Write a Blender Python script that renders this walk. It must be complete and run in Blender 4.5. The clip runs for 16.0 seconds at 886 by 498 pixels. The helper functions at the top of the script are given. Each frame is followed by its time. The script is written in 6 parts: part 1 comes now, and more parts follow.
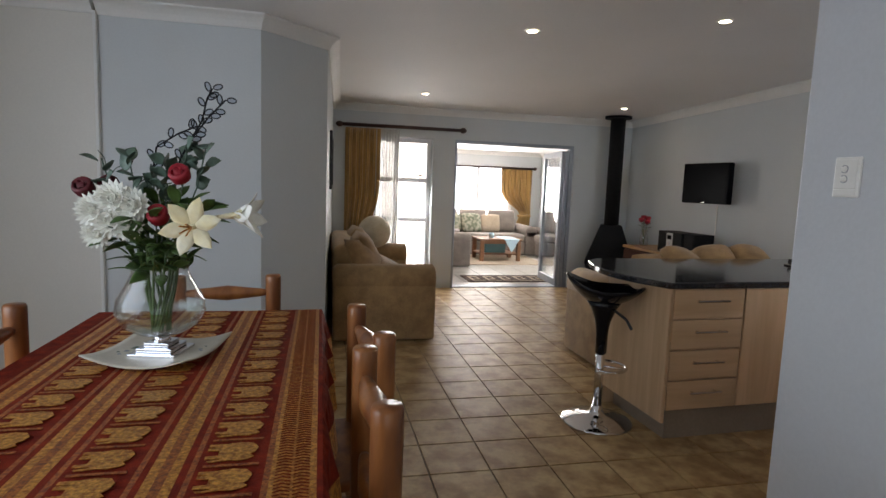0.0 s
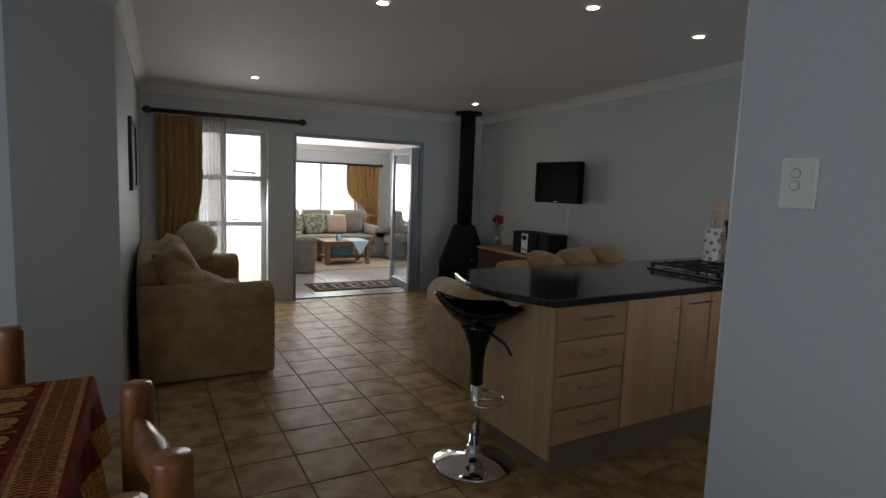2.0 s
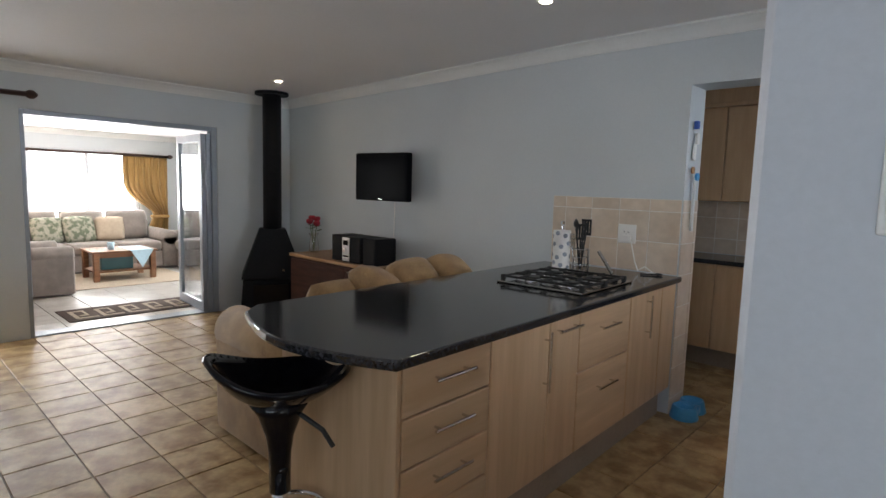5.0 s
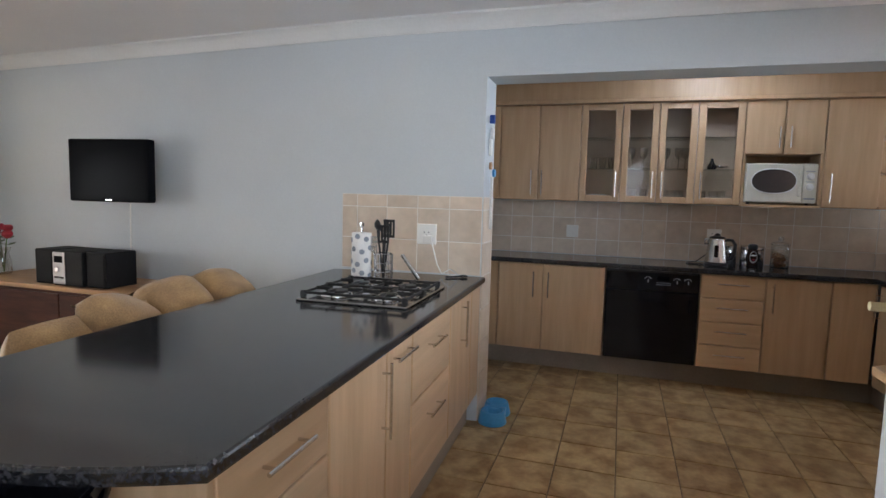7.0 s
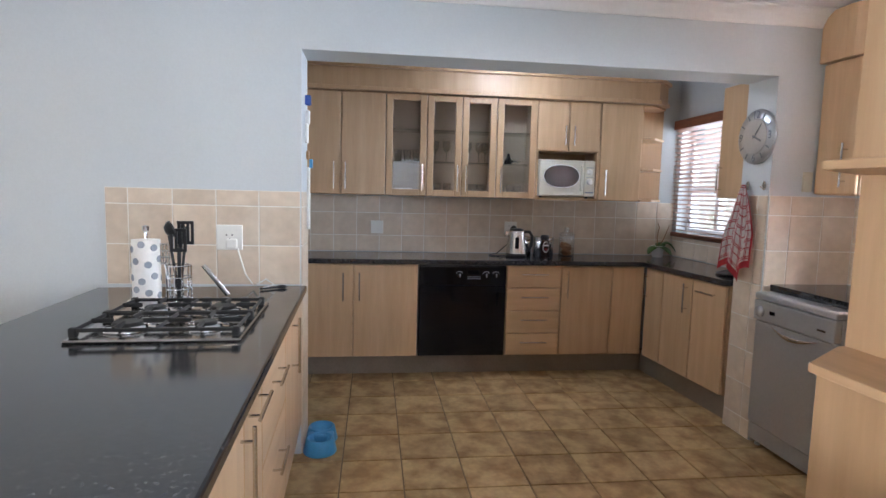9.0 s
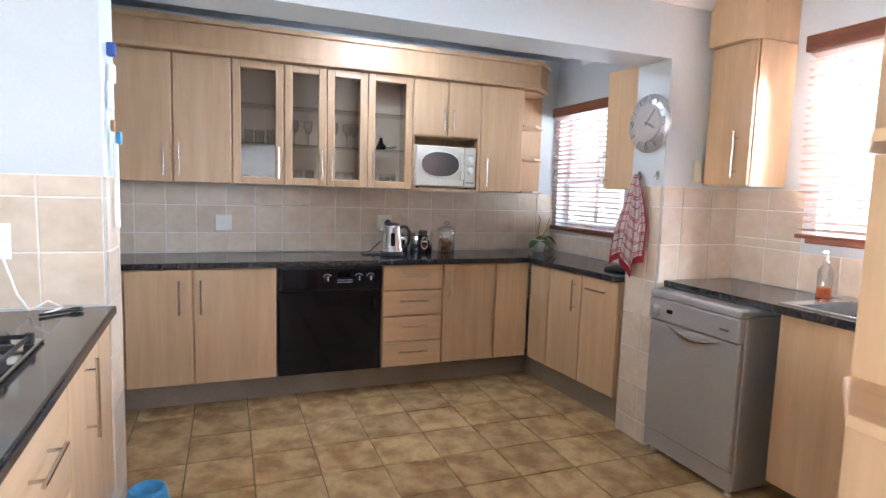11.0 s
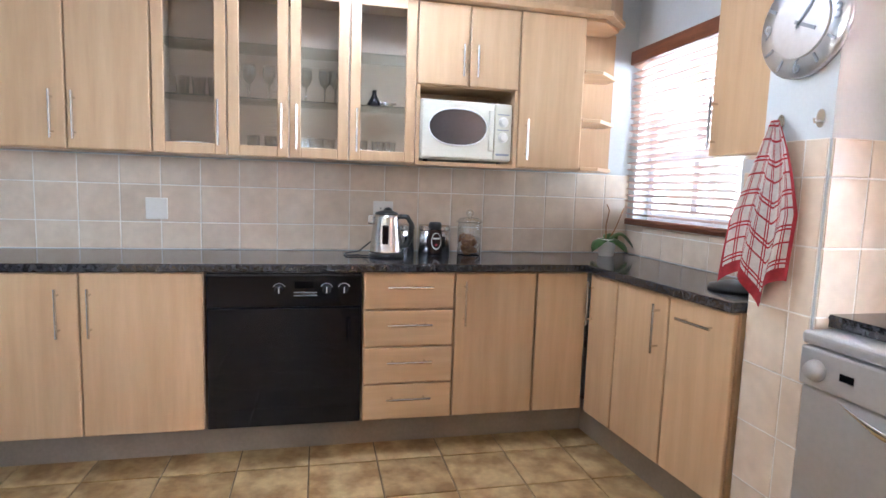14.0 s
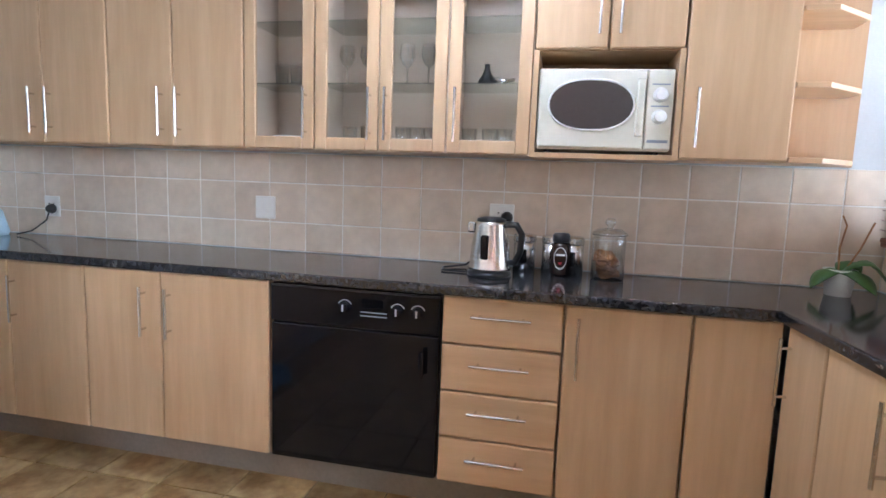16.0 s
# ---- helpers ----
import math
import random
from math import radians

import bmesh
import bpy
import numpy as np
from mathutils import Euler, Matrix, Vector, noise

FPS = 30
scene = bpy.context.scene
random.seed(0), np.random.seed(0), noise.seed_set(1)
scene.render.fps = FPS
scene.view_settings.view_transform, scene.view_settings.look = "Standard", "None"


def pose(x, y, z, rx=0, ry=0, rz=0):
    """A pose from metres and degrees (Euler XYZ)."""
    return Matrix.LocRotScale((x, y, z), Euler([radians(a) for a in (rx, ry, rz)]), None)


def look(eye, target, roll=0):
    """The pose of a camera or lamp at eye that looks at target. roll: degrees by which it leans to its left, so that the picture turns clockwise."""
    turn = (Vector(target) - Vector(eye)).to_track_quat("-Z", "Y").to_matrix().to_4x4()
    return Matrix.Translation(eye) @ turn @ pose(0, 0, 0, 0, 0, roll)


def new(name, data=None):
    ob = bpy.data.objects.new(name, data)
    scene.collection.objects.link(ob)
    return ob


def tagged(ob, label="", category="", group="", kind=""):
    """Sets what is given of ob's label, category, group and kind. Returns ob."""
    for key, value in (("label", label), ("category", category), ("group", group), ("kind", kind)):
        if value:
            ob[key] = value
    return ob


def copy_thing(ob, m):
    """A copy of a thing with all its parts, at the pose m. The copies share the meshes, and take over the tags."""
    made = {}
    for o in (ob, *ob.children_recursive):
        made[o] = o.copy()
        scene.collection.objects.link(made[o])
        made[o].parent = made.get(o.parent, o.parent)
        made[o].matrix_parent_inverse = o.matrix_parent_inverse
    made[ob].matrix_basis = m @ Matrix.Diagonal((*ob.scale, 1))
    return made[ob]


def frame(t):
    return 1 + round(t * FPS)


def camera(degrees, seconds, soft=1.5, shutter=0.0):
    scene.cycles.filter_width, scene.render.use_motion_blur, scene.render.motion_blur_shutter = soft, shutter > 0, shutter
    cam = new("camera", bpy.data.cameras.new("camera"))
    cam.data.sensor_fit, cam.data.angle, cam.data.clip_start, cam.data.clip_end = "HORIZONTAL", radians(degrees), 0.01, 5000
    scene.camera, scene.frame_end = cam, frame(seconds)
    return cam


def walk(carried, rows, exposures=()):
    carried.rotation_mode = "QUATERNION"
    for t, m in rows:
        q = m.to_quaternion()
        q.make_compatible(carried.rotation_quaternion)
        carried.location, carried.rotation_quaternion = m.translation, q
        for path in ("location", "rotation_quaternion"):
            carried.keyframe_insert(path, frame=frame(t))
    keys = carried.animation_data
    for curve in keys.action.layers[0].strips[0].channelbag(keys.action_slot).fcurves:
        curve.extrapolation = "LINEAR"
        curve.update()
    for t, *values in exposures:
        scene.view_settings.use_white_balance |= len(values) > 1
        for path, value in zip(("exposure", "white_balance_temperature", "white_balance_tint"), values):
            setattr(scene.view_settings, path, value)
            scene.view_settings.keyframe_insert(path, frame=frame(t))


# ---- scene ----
cam = camera(77.0, 16.0)
PATH = [
    (0, (0.212, 0.118, 1.362), (0.642, 2.058, 1.136), 2.1),
    (0.5, (0.239, 0.260, 1.368), (0.777, 2.174, 1.147), 2.1),
    (1, (0.279, 0.382, 1.374), (0.979, 2.243, 1.159), 2.1),
    (1.5, (0.327, 0.555, 1.385), (1.172, 2.354, 1.169), 2.0),
    (2, (0.372, 0.733, 1.392), (1.317, 2.482, 1.173), 2.0),
    (2.5, (0.445, 0.862, 1.404), (1.465, 2.568, 1.183), 1.9),
    (3, (0.533, 0.977, 1.418), (1.607, 2.649, 1.196), 1.9),
    (5.5, (1.008, 1.626, 1.410), (2.607, 2.809, 1.199), 1.7),
    (6, (1.075, 1.771, 1.375), (2.821, 2.727, 1.180), 1.7),
    (6.5, (1.172, 1.905, 1.366), (3.020, 2.693, 1.174), 1.4),
    (7, (1.236, 2.004, 1.386), (3.132, 2.606, 1.190), 1.5),
    (7.5, (1.310, 2.209, 1.361), (3.270, 2.556, 1.169), 1.4),
    (8, (1.392, 2.310, 1.377), (3.378, 2.436, 1.178), 1.5),
    (8.5, (1.493, 2.393, 1.384), (3.481, 2.317, 1.183), 1.5),
    (9, (1.583, 2.422, 1.385), (3.557, 2.174, 1.186), 1.5),
    (9.5, (1.693, 2.437, 1.382), (3.642, 2.035, 1.185), 1.4),
    (10, (1.851, 2.459, 1.390), (3.758, 1.888, 1.189), 1.5),
    (12.5, (2.533, 2.001, 1.303), (4.370, 1.241, 1.089), 1.9),
    (13, (2.713, 1.855, 1.294), (4.568, 1.138, 1.080), 2.0),
    (13.5, (2.918, 1.726, 1.272), (4.814, 1.129, 1.051), 1.9),
    (14, (3.159, 1.624, 1.245), (5.099, 1.187, 1.027), 1.9),
    (14.5, (3.333, 1.512, 1.223), (5.302, 1.238, 1.006), 1.9),
    (15, (3.493, 1.327, 1.253), (5.478, 1.273, 1.013), 2.2),
    (15.5, (3.620, 1.186, 1.260), (5.594, 1.390, 1.007), 2.1),
    (16, (3.752, 1.026, 1.263), (5.691, 1.447, 1.012), 2.1),
]
EXPOSURES = [(0, -0.7, 6850, 13), (1.5, -1.3, 6650, 11), (3.0, -2.15, 6500, 10), (5.5, -0.12, 6500, 11), (7.0, 0.28, 6350, 12), (9.0, 0.82, 6250, 13),
             (10.0, 1.12, 6200, 13), (12.5, 1.95, 6050, 12), (14.5, 1.98, 6000, 12), (16.0, 1.82, 5950, 13)]
walk(cam, [(t, look(eye, target, roll)) for t, eye, target, roll in PATH], EXPOSURES)

# ---- light ----
SUN_WAY = Vector((0.8, 0.5, -0.55)).normalized()
world = bpy.data.worlds.new("world")
scene.world = world
world.use_nodes = True
sky = world.node_tree.nodes.new("ShaderNodeTexSky")
sky.sky_type, sky.sun_disc = "NISHITA", False
sky.sun_elevation = math.asin(-SUN_WAY.z)
sky.sun_rotation = math.atan2(-SUN_WAY.x, -SUN_WAY.y)
back = world.node_tree.nodes["Background"]
back.inputs["Strength"].default_value = 0.12
world.node_tree.links.new(sky.outputs[0], back.inputs["Color"])
sun = new("sun", bpy.data.lights.new("sun", "SUN"))
sun.data.energy, sun.data.angle, sun.data.color = 4.0, radians(0.6), (1.0, 0.93, 0.82)
sun.matrix_world = look((0, 0, 20), Vector((0, 0, 20)) + SUN_WAY)


def window_light(name, eye, target, w, h, power, colour=(0.8, 0.9, 1.0)):
    ob = new(name, bpy.data.lights.new(name, "AREA"))
    ob.data.shape, ob.data.size, ob.data.size_y = "RECTANGLE", w, h
    ob.data.energy, ob.data.color = power, colour
    ob.matrix_world = look(eye, target)
    return ob


window_light("sky_sunroom_window", (3.15, 11.9, 1.25), (3.15, 5, 0.7), 2.3, 1.2, 155, (1.0, 0.98, 0.95))
window_light("sky_sunroom_side", (5.0, 9.4, 1.2), (2, 9.2, 0.6), 1.9, 1.3, 34, (1.0, 0.98, 0.95))
window_light("sky_lounge_window", (1.4, 7.5, 0.95), (1.4, 5, 0.0), 0.42, 1.6, 37, (0.95, 0.98, 1.0))
window_light("sky_kitchen_window", (5.66, -0.342, 1.57), (5.5, 2, 1.0), 0.78, 0.86, 11, (0.76, 0.87, 1.0))
sink_light = window_light("sky_sink_window", (3.43, -0.492, 1.645), (3.45, 2, 0.3), 1.1, 0.85, 92, (0.78, 0.88, 1.0))
sink_light.data.spread = radians(105)
window_light("sky_dining_window", (-1.95, 1.2, 1.4), (2, 2.8, 0.5), 2.2, 1.5, 63, (0.70, 0.83, 1.0))
window_light("sky_patio_door", (0.1, -1.95, 1.1), (0.6, 2, 0.9), 2.0, 1.9, 20, (0.80, 0.90, 1.0))

# ---- materials ----
def material(name, colour, rough=0.5, metal=0.0, second=None, scale=8.0, stretch=(1, 1, 1), fine=0.0, bump=0.0,
             bump_scale=60.0, vary=0.0, spec=None, coat=0.0, transmission=0.0, emit=None, power=0.0, mix=(0.35, 0.65), alpha=1.0, sheen=0.0):
    """A procedural material: two colours mixed by noise, a fine grain, a bump, and a shift from piece to piece."""
    m = bpy.data.materials.new(name)
    m.use_nodes = True
    nt = m.node_tree
    b = nt.nodes["Principled BSDF"]
    b.inputs["Roughness"].default_value = rough
    b.inputs["Metallic"].default_value = metal
    if spec is not None:
        b.inputs["Specular IOR Level"].default_value = spec
    b.inputs["Coat Weight"].default_value = coat
    b.inputs["Coat Roughness"].default_value = 0.08
    b.inputs["Transmission Weight"].default_value = transmission
    b.inputs["Alpha"].default_value = alpha
    b.inputs["Sheen Weight"].default_value = sheen
    if emit:
        b.inputs["Emission Color"].default_value = (*emit, 1)
        b.inputs["Emission Strength"].default_value = power
    second = second or tuple(c * 0.88 for c in colour)
    tc = nt.nodes.new("ShaderNodeTexCoord")
    mp = nt.nodes.new("ShaderNodeMapping")
    mp.inputs["Scale"].default_value = stretch
    nt.links.new(tc.outputs["Object"], mp.inputs["Vector"])
    oi = nt.nodes.new("ShaderNodeObjectInfo")
    off = nt.nodes.new("ShaderNodeVectorMath")
    off.operation = "MULTIPLY_ADD"
    off.inputs[1].default_value = (37, 23, 11)
    nt.links.new(oi.outputs["Random"], off.inputs[0])
    nt.links.new(mp.outputs[0], off.inputs[2])
    n1 = nt.nodes.new("ShaderNodeTexNoise")
    n1.inputs["Scale"].default_value, n1.inputs["Detail"].default_value = scale, 5
    nt.links.new(off.outputs[0], n1.inputs["Vector"])
    ramp = nt.nodes.new("ShaderNodeValToRGB")
    ramp.color_ramp.elements[0].position, ramp.color_ramp.elements[1].position = mix
    ramp.color_ramp.elements[0].color, ramp.color_ramp.elements[1].color = (*second, 1), (*colour, 1)
    nt.links.new(n1.outputs["Fac"], ramp.inputs[0])
    out = ramp.outputs[0]
    n2 = nt.nodes.new("ShaderNodeTexNoise")
    n2.inputs["Scale"].default_value, n2.inputs["Detail"].default_value = bump_scale, 3
    nt.links.new(off.outputs[0], n2.inputs["Vector"])
    if fine or vary:
        hsv = nt.nodes.new("ShaderNodeHueSaturation")
        mr = nt.nodes.new("ShaderNodeMapRange")
        mr.inputs["From Min"].default_value, mr.inputs["From Max"].default_value = 0.3, 0.7
        mr.inputs["To Min"].default_value, mr.inputs["To Max"].default_value = 1 - fine, 1 + fine
        nt.links.new(n2.outputs["Fac"], mr.inputs["Value"])
        add = nt.nodes.new("ShaderNodeMath")
        add.operation = "MULTIPLY_ADD"
        add.inputs[1].default_value = 2 * vary
        nt.links.new(oi.outputs["Random"], add.inputs[0])
        nt.links.new(mr.outputs[0], add.inputs[2])
        sub = nt.nodes.new("ShaderNodeMath")
        sub.operation = "SUBTRACT"
        sub.inputs[1].default_value = vary
        nt.links.new(add.outputs[0], sub.inputs[0])
        nt.links.new(sub.outputs[0], hsv.inputs["Value"])
        nt.links.new(out, hsv.inputs["Color"])
        out = hsv.outputs[0]
    nt.links.new(out, b.inputs["Base Color"])
    if bump:
        bp = nt.nodes.new("ShaderNodeBump")
        bp.inputs["Strength"].default_value, bp.inputs["Distance"].default_value = bump, 0.004
        nt.links.new(n2.outputs["Fac"], bp.inputs["Height"])
        nt.links.new(bp.outputs[0], b.inputs["Normal"])
    return m


def wavy_wood(name, light, dark, rough, stretch, scale=3.0, coat=0.0):
    """Wood with long grain along the axis with the small stretch."""
    m = material(name, light, rough, second=dark, scale=scale, stretch=stretch, fine=0.035, bump=0.04, bump_scale=11, vary=0.05, coat=coat, mix=(0.3, 0.72))
    return m


PAINT = material("wall_paint", (0.60, 0.635, 0.65), 0.55, second=(0.57, 0.605, 0.62), scale=1.3, fine=0.02, bump=0.12, bump_scale=90)
PAINT_WARM = material("warm_white_paint", (0.72, 0.70, 0.65), 0.5, scale=1.5, fine=0.02, bump=0.1, bump_scale=90, second=(0.69, 0.67, 0.62))
PAINT_END = material("partition_paint", (0.60, 0.62, 0.65), 0.5, scale=1.2, fine=0.02, bump=0.15, bump_scale=70, second=(0.57, 0.59, 0.62))
CEIL = material("ceiling_paint", (0.80, 0.79, 0.785), 0.7, scale=1.5, fine=0.02, bump=0.08, bump_scale=80, second=(0.78, 0.77, 0.765))
CORNICE = material("cornice_plaster", (0.80, 0.80, 0.78), 0.6, scale=3, fine=0.02, second=(0.76, 0.76, 0.74))
FLOORTILE = material("glazed_floor_tile", (0.50, 0.35, 0.175), 0.42, second=(0.29, 0.17, 0.07), scale=8.0, fine=0.10, bump=0.12, bump_scale=35, vary=0.10, mix=(0.36, 0.6), spec=0.25)
PALETILE = material("pale_floor_tile", (0.47, 0.45, 0.42), 0.3, second=(0.38, 0.36, 0.33), scale=6, fine=0.06, bump=0.1, bump_scale=35, vary=0.06)
GROUT = material("floor_grout", (0.19, 0.135, 0.08), 0.85, scale=14, fine=0.15, bump=0.2)
WALLTILE = material("beige_wall_tile", (0.69, 0.58, 0.465), 0.3, second=(0.62, 0.50, 0.385), scale=7, fine=0.05, bump=0.1, bump_scale=22, vary=0.06)
WALLGROUT = material("wall_grout", (0.84, 0.81, 0.76), 0.85, scale=20, fine=0.05)
WOOD = wavy_wood("beech_laminate", (0.61, 0.41, 0.24), (0.52, 0.335, 0.185), 0.38, (6, 6, 0.5))
WOODH = wavy_wood("beech_laminate_flat", (0.61, 0.41, 0.24), (0.52, 0.335, 0.185), 0.38, (0.5, 6, 6))
WOODP = wavy_wood("pale_beech_laminate", (0.62, 0.43, 0.265), (0.50, 0.33, 0.19), 0.36, (6, 6, 0.5))
WOODPH = wavy_wood("pale_beech_drawer", (0.62, 0.43, 0.265), (0.50, 0.33, 0.19), 0.36, (0.5, 6, 6))
INSIDE = material("cabinet_inside", (0.70, 0.57, 0.45), 0.6, scale=3, fine=0.04)
PLINTH = material("grey_plinth", (0.31, 0.255, 0.20), 0.5, scale=5, fine=0.06)
GRANITE = material("black_granite", (0.012, 0.012, 0.014), 0.11, second=(0.055, 0.055, 0.062), scale=85, fine=0.3, bump_scale=220, mix=(0.36, 0.57), spec=0.9)
STEEL = material("brushed_steel", (0.70, 0.69, 0.67), 0.24, 1.0, scale=4, stretch=(1, 1, 30), fine=0.06, bump_scale=40)
HOBSTEEL = material("polished_hob_steel", (0.42, 0.41, 0.40), 0.14, 1.0, scale=4, stretch=(1, 20, 1), fine=0.08, bump_scale=40)
CHROME = material("chrome", (0.78, 0.78, 0.80), 0.08, 1.0, scale=4)
SILVER = material("silver_paint", (0.47, 0.465, 0.465), 0.34, 0.5, scale=3, fine=0.03, second=(0.45, 0.445, 0.445))
BLACKGLOSS = material("black_gloss", (0.006, 0.006, 0.009), 0.07, scale=5, fine=0.1, spec=0.3)
BLACKPLASTIC = material("black_plastic", (0.016, 0.016, 0.017), 0.32, scale=6, fine=0.15)
BLACKMATT = material("black_stove_paint", (0.009, 0.009, 0.010), 0.6, spec=0.15, scale=6, fine=0.2, bump=0.1)
IRON = material("cast_iron", (0.012, 0.012, 0.012), 0.5, scale=20, fine=0.2, bump=0.2)
WHITEPLASTIC = material("white_plastic", (0.84, 0.83, 0.79), 0.3, scale=4, fine=0.02, second=(0.81, 0.80, 0.76))
CREAM = material("cream_enamel", (0.72, 0.69, 0.58), 0.25, scale=4, fine=0.02, second=(0.68, 0.65, 0.54))
WHITEFRAME = material("white_window_frame", (0.74, 0.76, 0.80), 0.35, scale=4, fine=0.02)
GREYFRAME = material("grey_aluminium_frame", (0.34, 0.38, 0.44), 0.35, 0.2, scale=4, fine=0.03)
FABRIC = material("brown_upholstery", (0.38, 0.235, 0.105), 0.85, second=(0.26, 0.155, 0.07), scale=9, fine=0.16, bump=0.5, bump_scale=160, sheen=0.2)
FABRIC2 = material("grey_upholstery", (0.26, 0.225, 0.20), 0.9, second=(0.21, 0.18, 0.16), scale=9, fine=0.12, bump=0.4, bump_scale=140, sheen=0.2)
DARKWOOD = material("dark_stained_wood", (0.055, 0.022, 0.015), 0.35, second=(0.03, 0.012, 0.009), scale=5, stretch=(1, 8, 8), fine=0.1)
REDWOOD = material("reddish_wood", (0.24, 0.085, 0.045), 0.4, second=(0.16, 0.055, 0.03), scale=5, stretch=(1, 8, 8), fine=0.1)
LOG = material("varnished_pine_log", (0.33, 0.125, 0.035), 0.34, second=(0.16, 0.05, 0.016), scale=5, stretch=(3, 3, 0.6), fine=0.12, bump=0.15, bump_scale=12, coat=0.15)
SIDEWOOD = material("dark_reddish_wood", (0.075, 0.026, 0.016), 0.5, spec=0.2, second=(0.045, 0.016, 0.01), scale=5, stretch=(1, 8, 8), fine=0.1)
TABLEWOOD = material("brown_table_wood", (0.24, 0.11, 0.05), 0.45, second=(0.16, 0.07, 0.03), scale=4, stretch=(1, 7, 7), fine=0.1)
PINE = material("pine_wood", (0.42, 0.24, 0.11), 0.45, second=(0.32, 0.17, 0.075), scale=4, stretch=(1, 7, 7), fine=0.1)
CURTAIN = material("ochre_curtain", (0.43, 0.26, 0.085), 0.8, second=(0.34, 0.20, 0.065), scale=14, stretch=(1, 1, 0.25), fine=0.1, bump=0.2, bump_scale=120, sheen=0.3)
SHEER = material("white_sheer", (0.88, 0.88, 0.86), 0.8, scale=30, fine=0.04, alpha=0.55)
SLAT = material("wooden_blind_slat", (0.56, 0.38, 0.31), 0.45, scale=5, stretch=(1, 10, 10), fine=0.05)
BRICKPINK = material("pink_plaster", (0.80, 0.68, 0.60), 0.8, scale=3, fine=0.08, bump=0.3)
EARTH = material("paved_ground", (0.36, 0.33, 0.28), 0.9, second=(0.28, 0.25, 0.2), scale=2.5, fine=0.15, bump=0.3)
HEDGE = material("hedge_leaf", (0.10, 0.16, 0.05), 0.6, second=(0.05, 0.09, 0.025), scale=4, fine=0.2)
PATTERN = material("green_grey_print", (0.34, 0.33, 0.26), 0.9, second=(0.13, 0.15, 0.10), scale=16, fine=0.1, mix=(0.45, 0.55))
LEAF = material("eucalyptus_leaf", (0.10, 0.155, 0.12), 0.5, second=(0.06, 0.10, 0.07), scale=12, fine=0.15)
GREEN = material("green_stem", (0.07, 0.14, 0.03), 0.5, second=(0.04, 0.08, 0.02), scale=12, fine=0.15)
ORCHIDLEAF = material("orchid_leaf", (0.055, 0.13, 0.025), 0.4, second=(0.03, 0.075, 0.015), scale=8, fine=0.1)
WHITEPETAL = material("white_petal", (0.88, 0.88, 0.81), 0.6, scale=10, fine=0.04)
CREAMPETAL = material("cream_petal", (0.80, 0.76, 0.58), 0.55, second=(0.78, 0.68, 0.36), scale=9, fine=0.05)
REDPETAL = material("red_petal", (0.40, 0.012, 0.03), 0.55, second=(0.24, 0.006, 0.015), scale=14, fine=0.15)
DARKPETAL = material("dark_red_petal", (0.11, 0.006, 0.012), 0.6, second=(0.06, 0.004, 0.008), scale=14, fine=0.15)
MAROON = material("maroon_cloth", (0.24, 0.024, 0.009), 0.75, second=(0.13, 0.011, 0.006), scale=25, fine=0.25, bump=0.4, bump_scale=240, spec=0.12)
GOLD = material("gold_thread", (0.80, 0.42, 0.09), 0.38, 0.65, second=(0.36, 0.12, 0.02), scale=90, fine=0.25, bump=0.4, bump_scale=240)
GOLDDIM = material("rust_thread", (0.50, 0.16, 0.03), 0.5, 0.3, second=(0.15, 0.03, 0.012), scale=110, fine=0.25, bump=0.4, bump_scale=240)
BLUE = material("blue_plastic", (0.07, 0.36, 0.68), 0.35, scale=5, fine=0.05)
LIGHTBLUE = material("pale_blue_cloth", (0.45, 0.62, 0.72), 0.85, scale=8, fine=0.06)
TEAL = material("teal_plastic", (0.05, 0.14, 0.15), 0.4, scale=5, fine=0.05)
PAPER = material("white_paper", (0.80, 0.79, 0.76), 0.8, scale=8, fine=0.03, bump=0.2, bump_scale=60)
GREYDOT = material("grey_print", (0.30, 0.33, 0.37), 0.8, scale=8)
GREYPRINT = material("pale_print", (0.42, 0.42, 0.44), 0.6, scale=8)
ORANGE = material("orange_liquid", (0.75, 0.14, 0.02), 0.2, scale=5)
BISCUIT = material("biscuit", (0.34, 0.16, 0.05), 0.8, second=(0.22, 0.09, 0.03), scale=30, fine=0.15, bump=0.4)
REDTHREAD = material("red_towel_stripe", (0.52, 0.045, 0.06), 0.85, scale=30, fine=0.12, bump=0.3)
TOWEL = material("white_towel", (0.82, 0.77, 0.74), 0.9, scale=30, fine=0.08, bump=0.4, bump_scale=150)
RUGDARK = material("dark_rug", (0.06, 0.035, 0.025), 0.95, scale=20, fine=0.2, bump=0.5, bump_scale=120)
RUGLIGHT = material("beige_rug", (0.44, 0.36, 0.27), 0.95, scale=20, fine=0.15, bump=0.5, bump_scale=120)
SCREEN = material("dark_screen", (0.004, 0.004, 0.005), 0.25, scale=3, spec=0.03)
COFFEE = material("dark_brown_glass", (0.030, 0.014, 0.010), 0.12, scale=6, fine=0.1)
CREAMCLOTH = material("cream_cloth", (0.62, 0.54, 0.40), 0.9, second=(0.54, 0.46, 0.33), scale=12, fine=0.08, bump=0.3, bump_scale=120)
TRAYGLAZE = material("tray_glaze", (0.60, 0.56, 0.47), 0.35, second=(0.50, 0.45, 0.36), scale=9, fine=0.05)
OVALGLASS = material("smoked_oven_glass", (0.055, 0.045, 0.042), 0.12, scale=5, fine=0.05)
LABELBLUE = material("label_blue", (0.02, 0.07, 0.30), 0.5, scale=5)
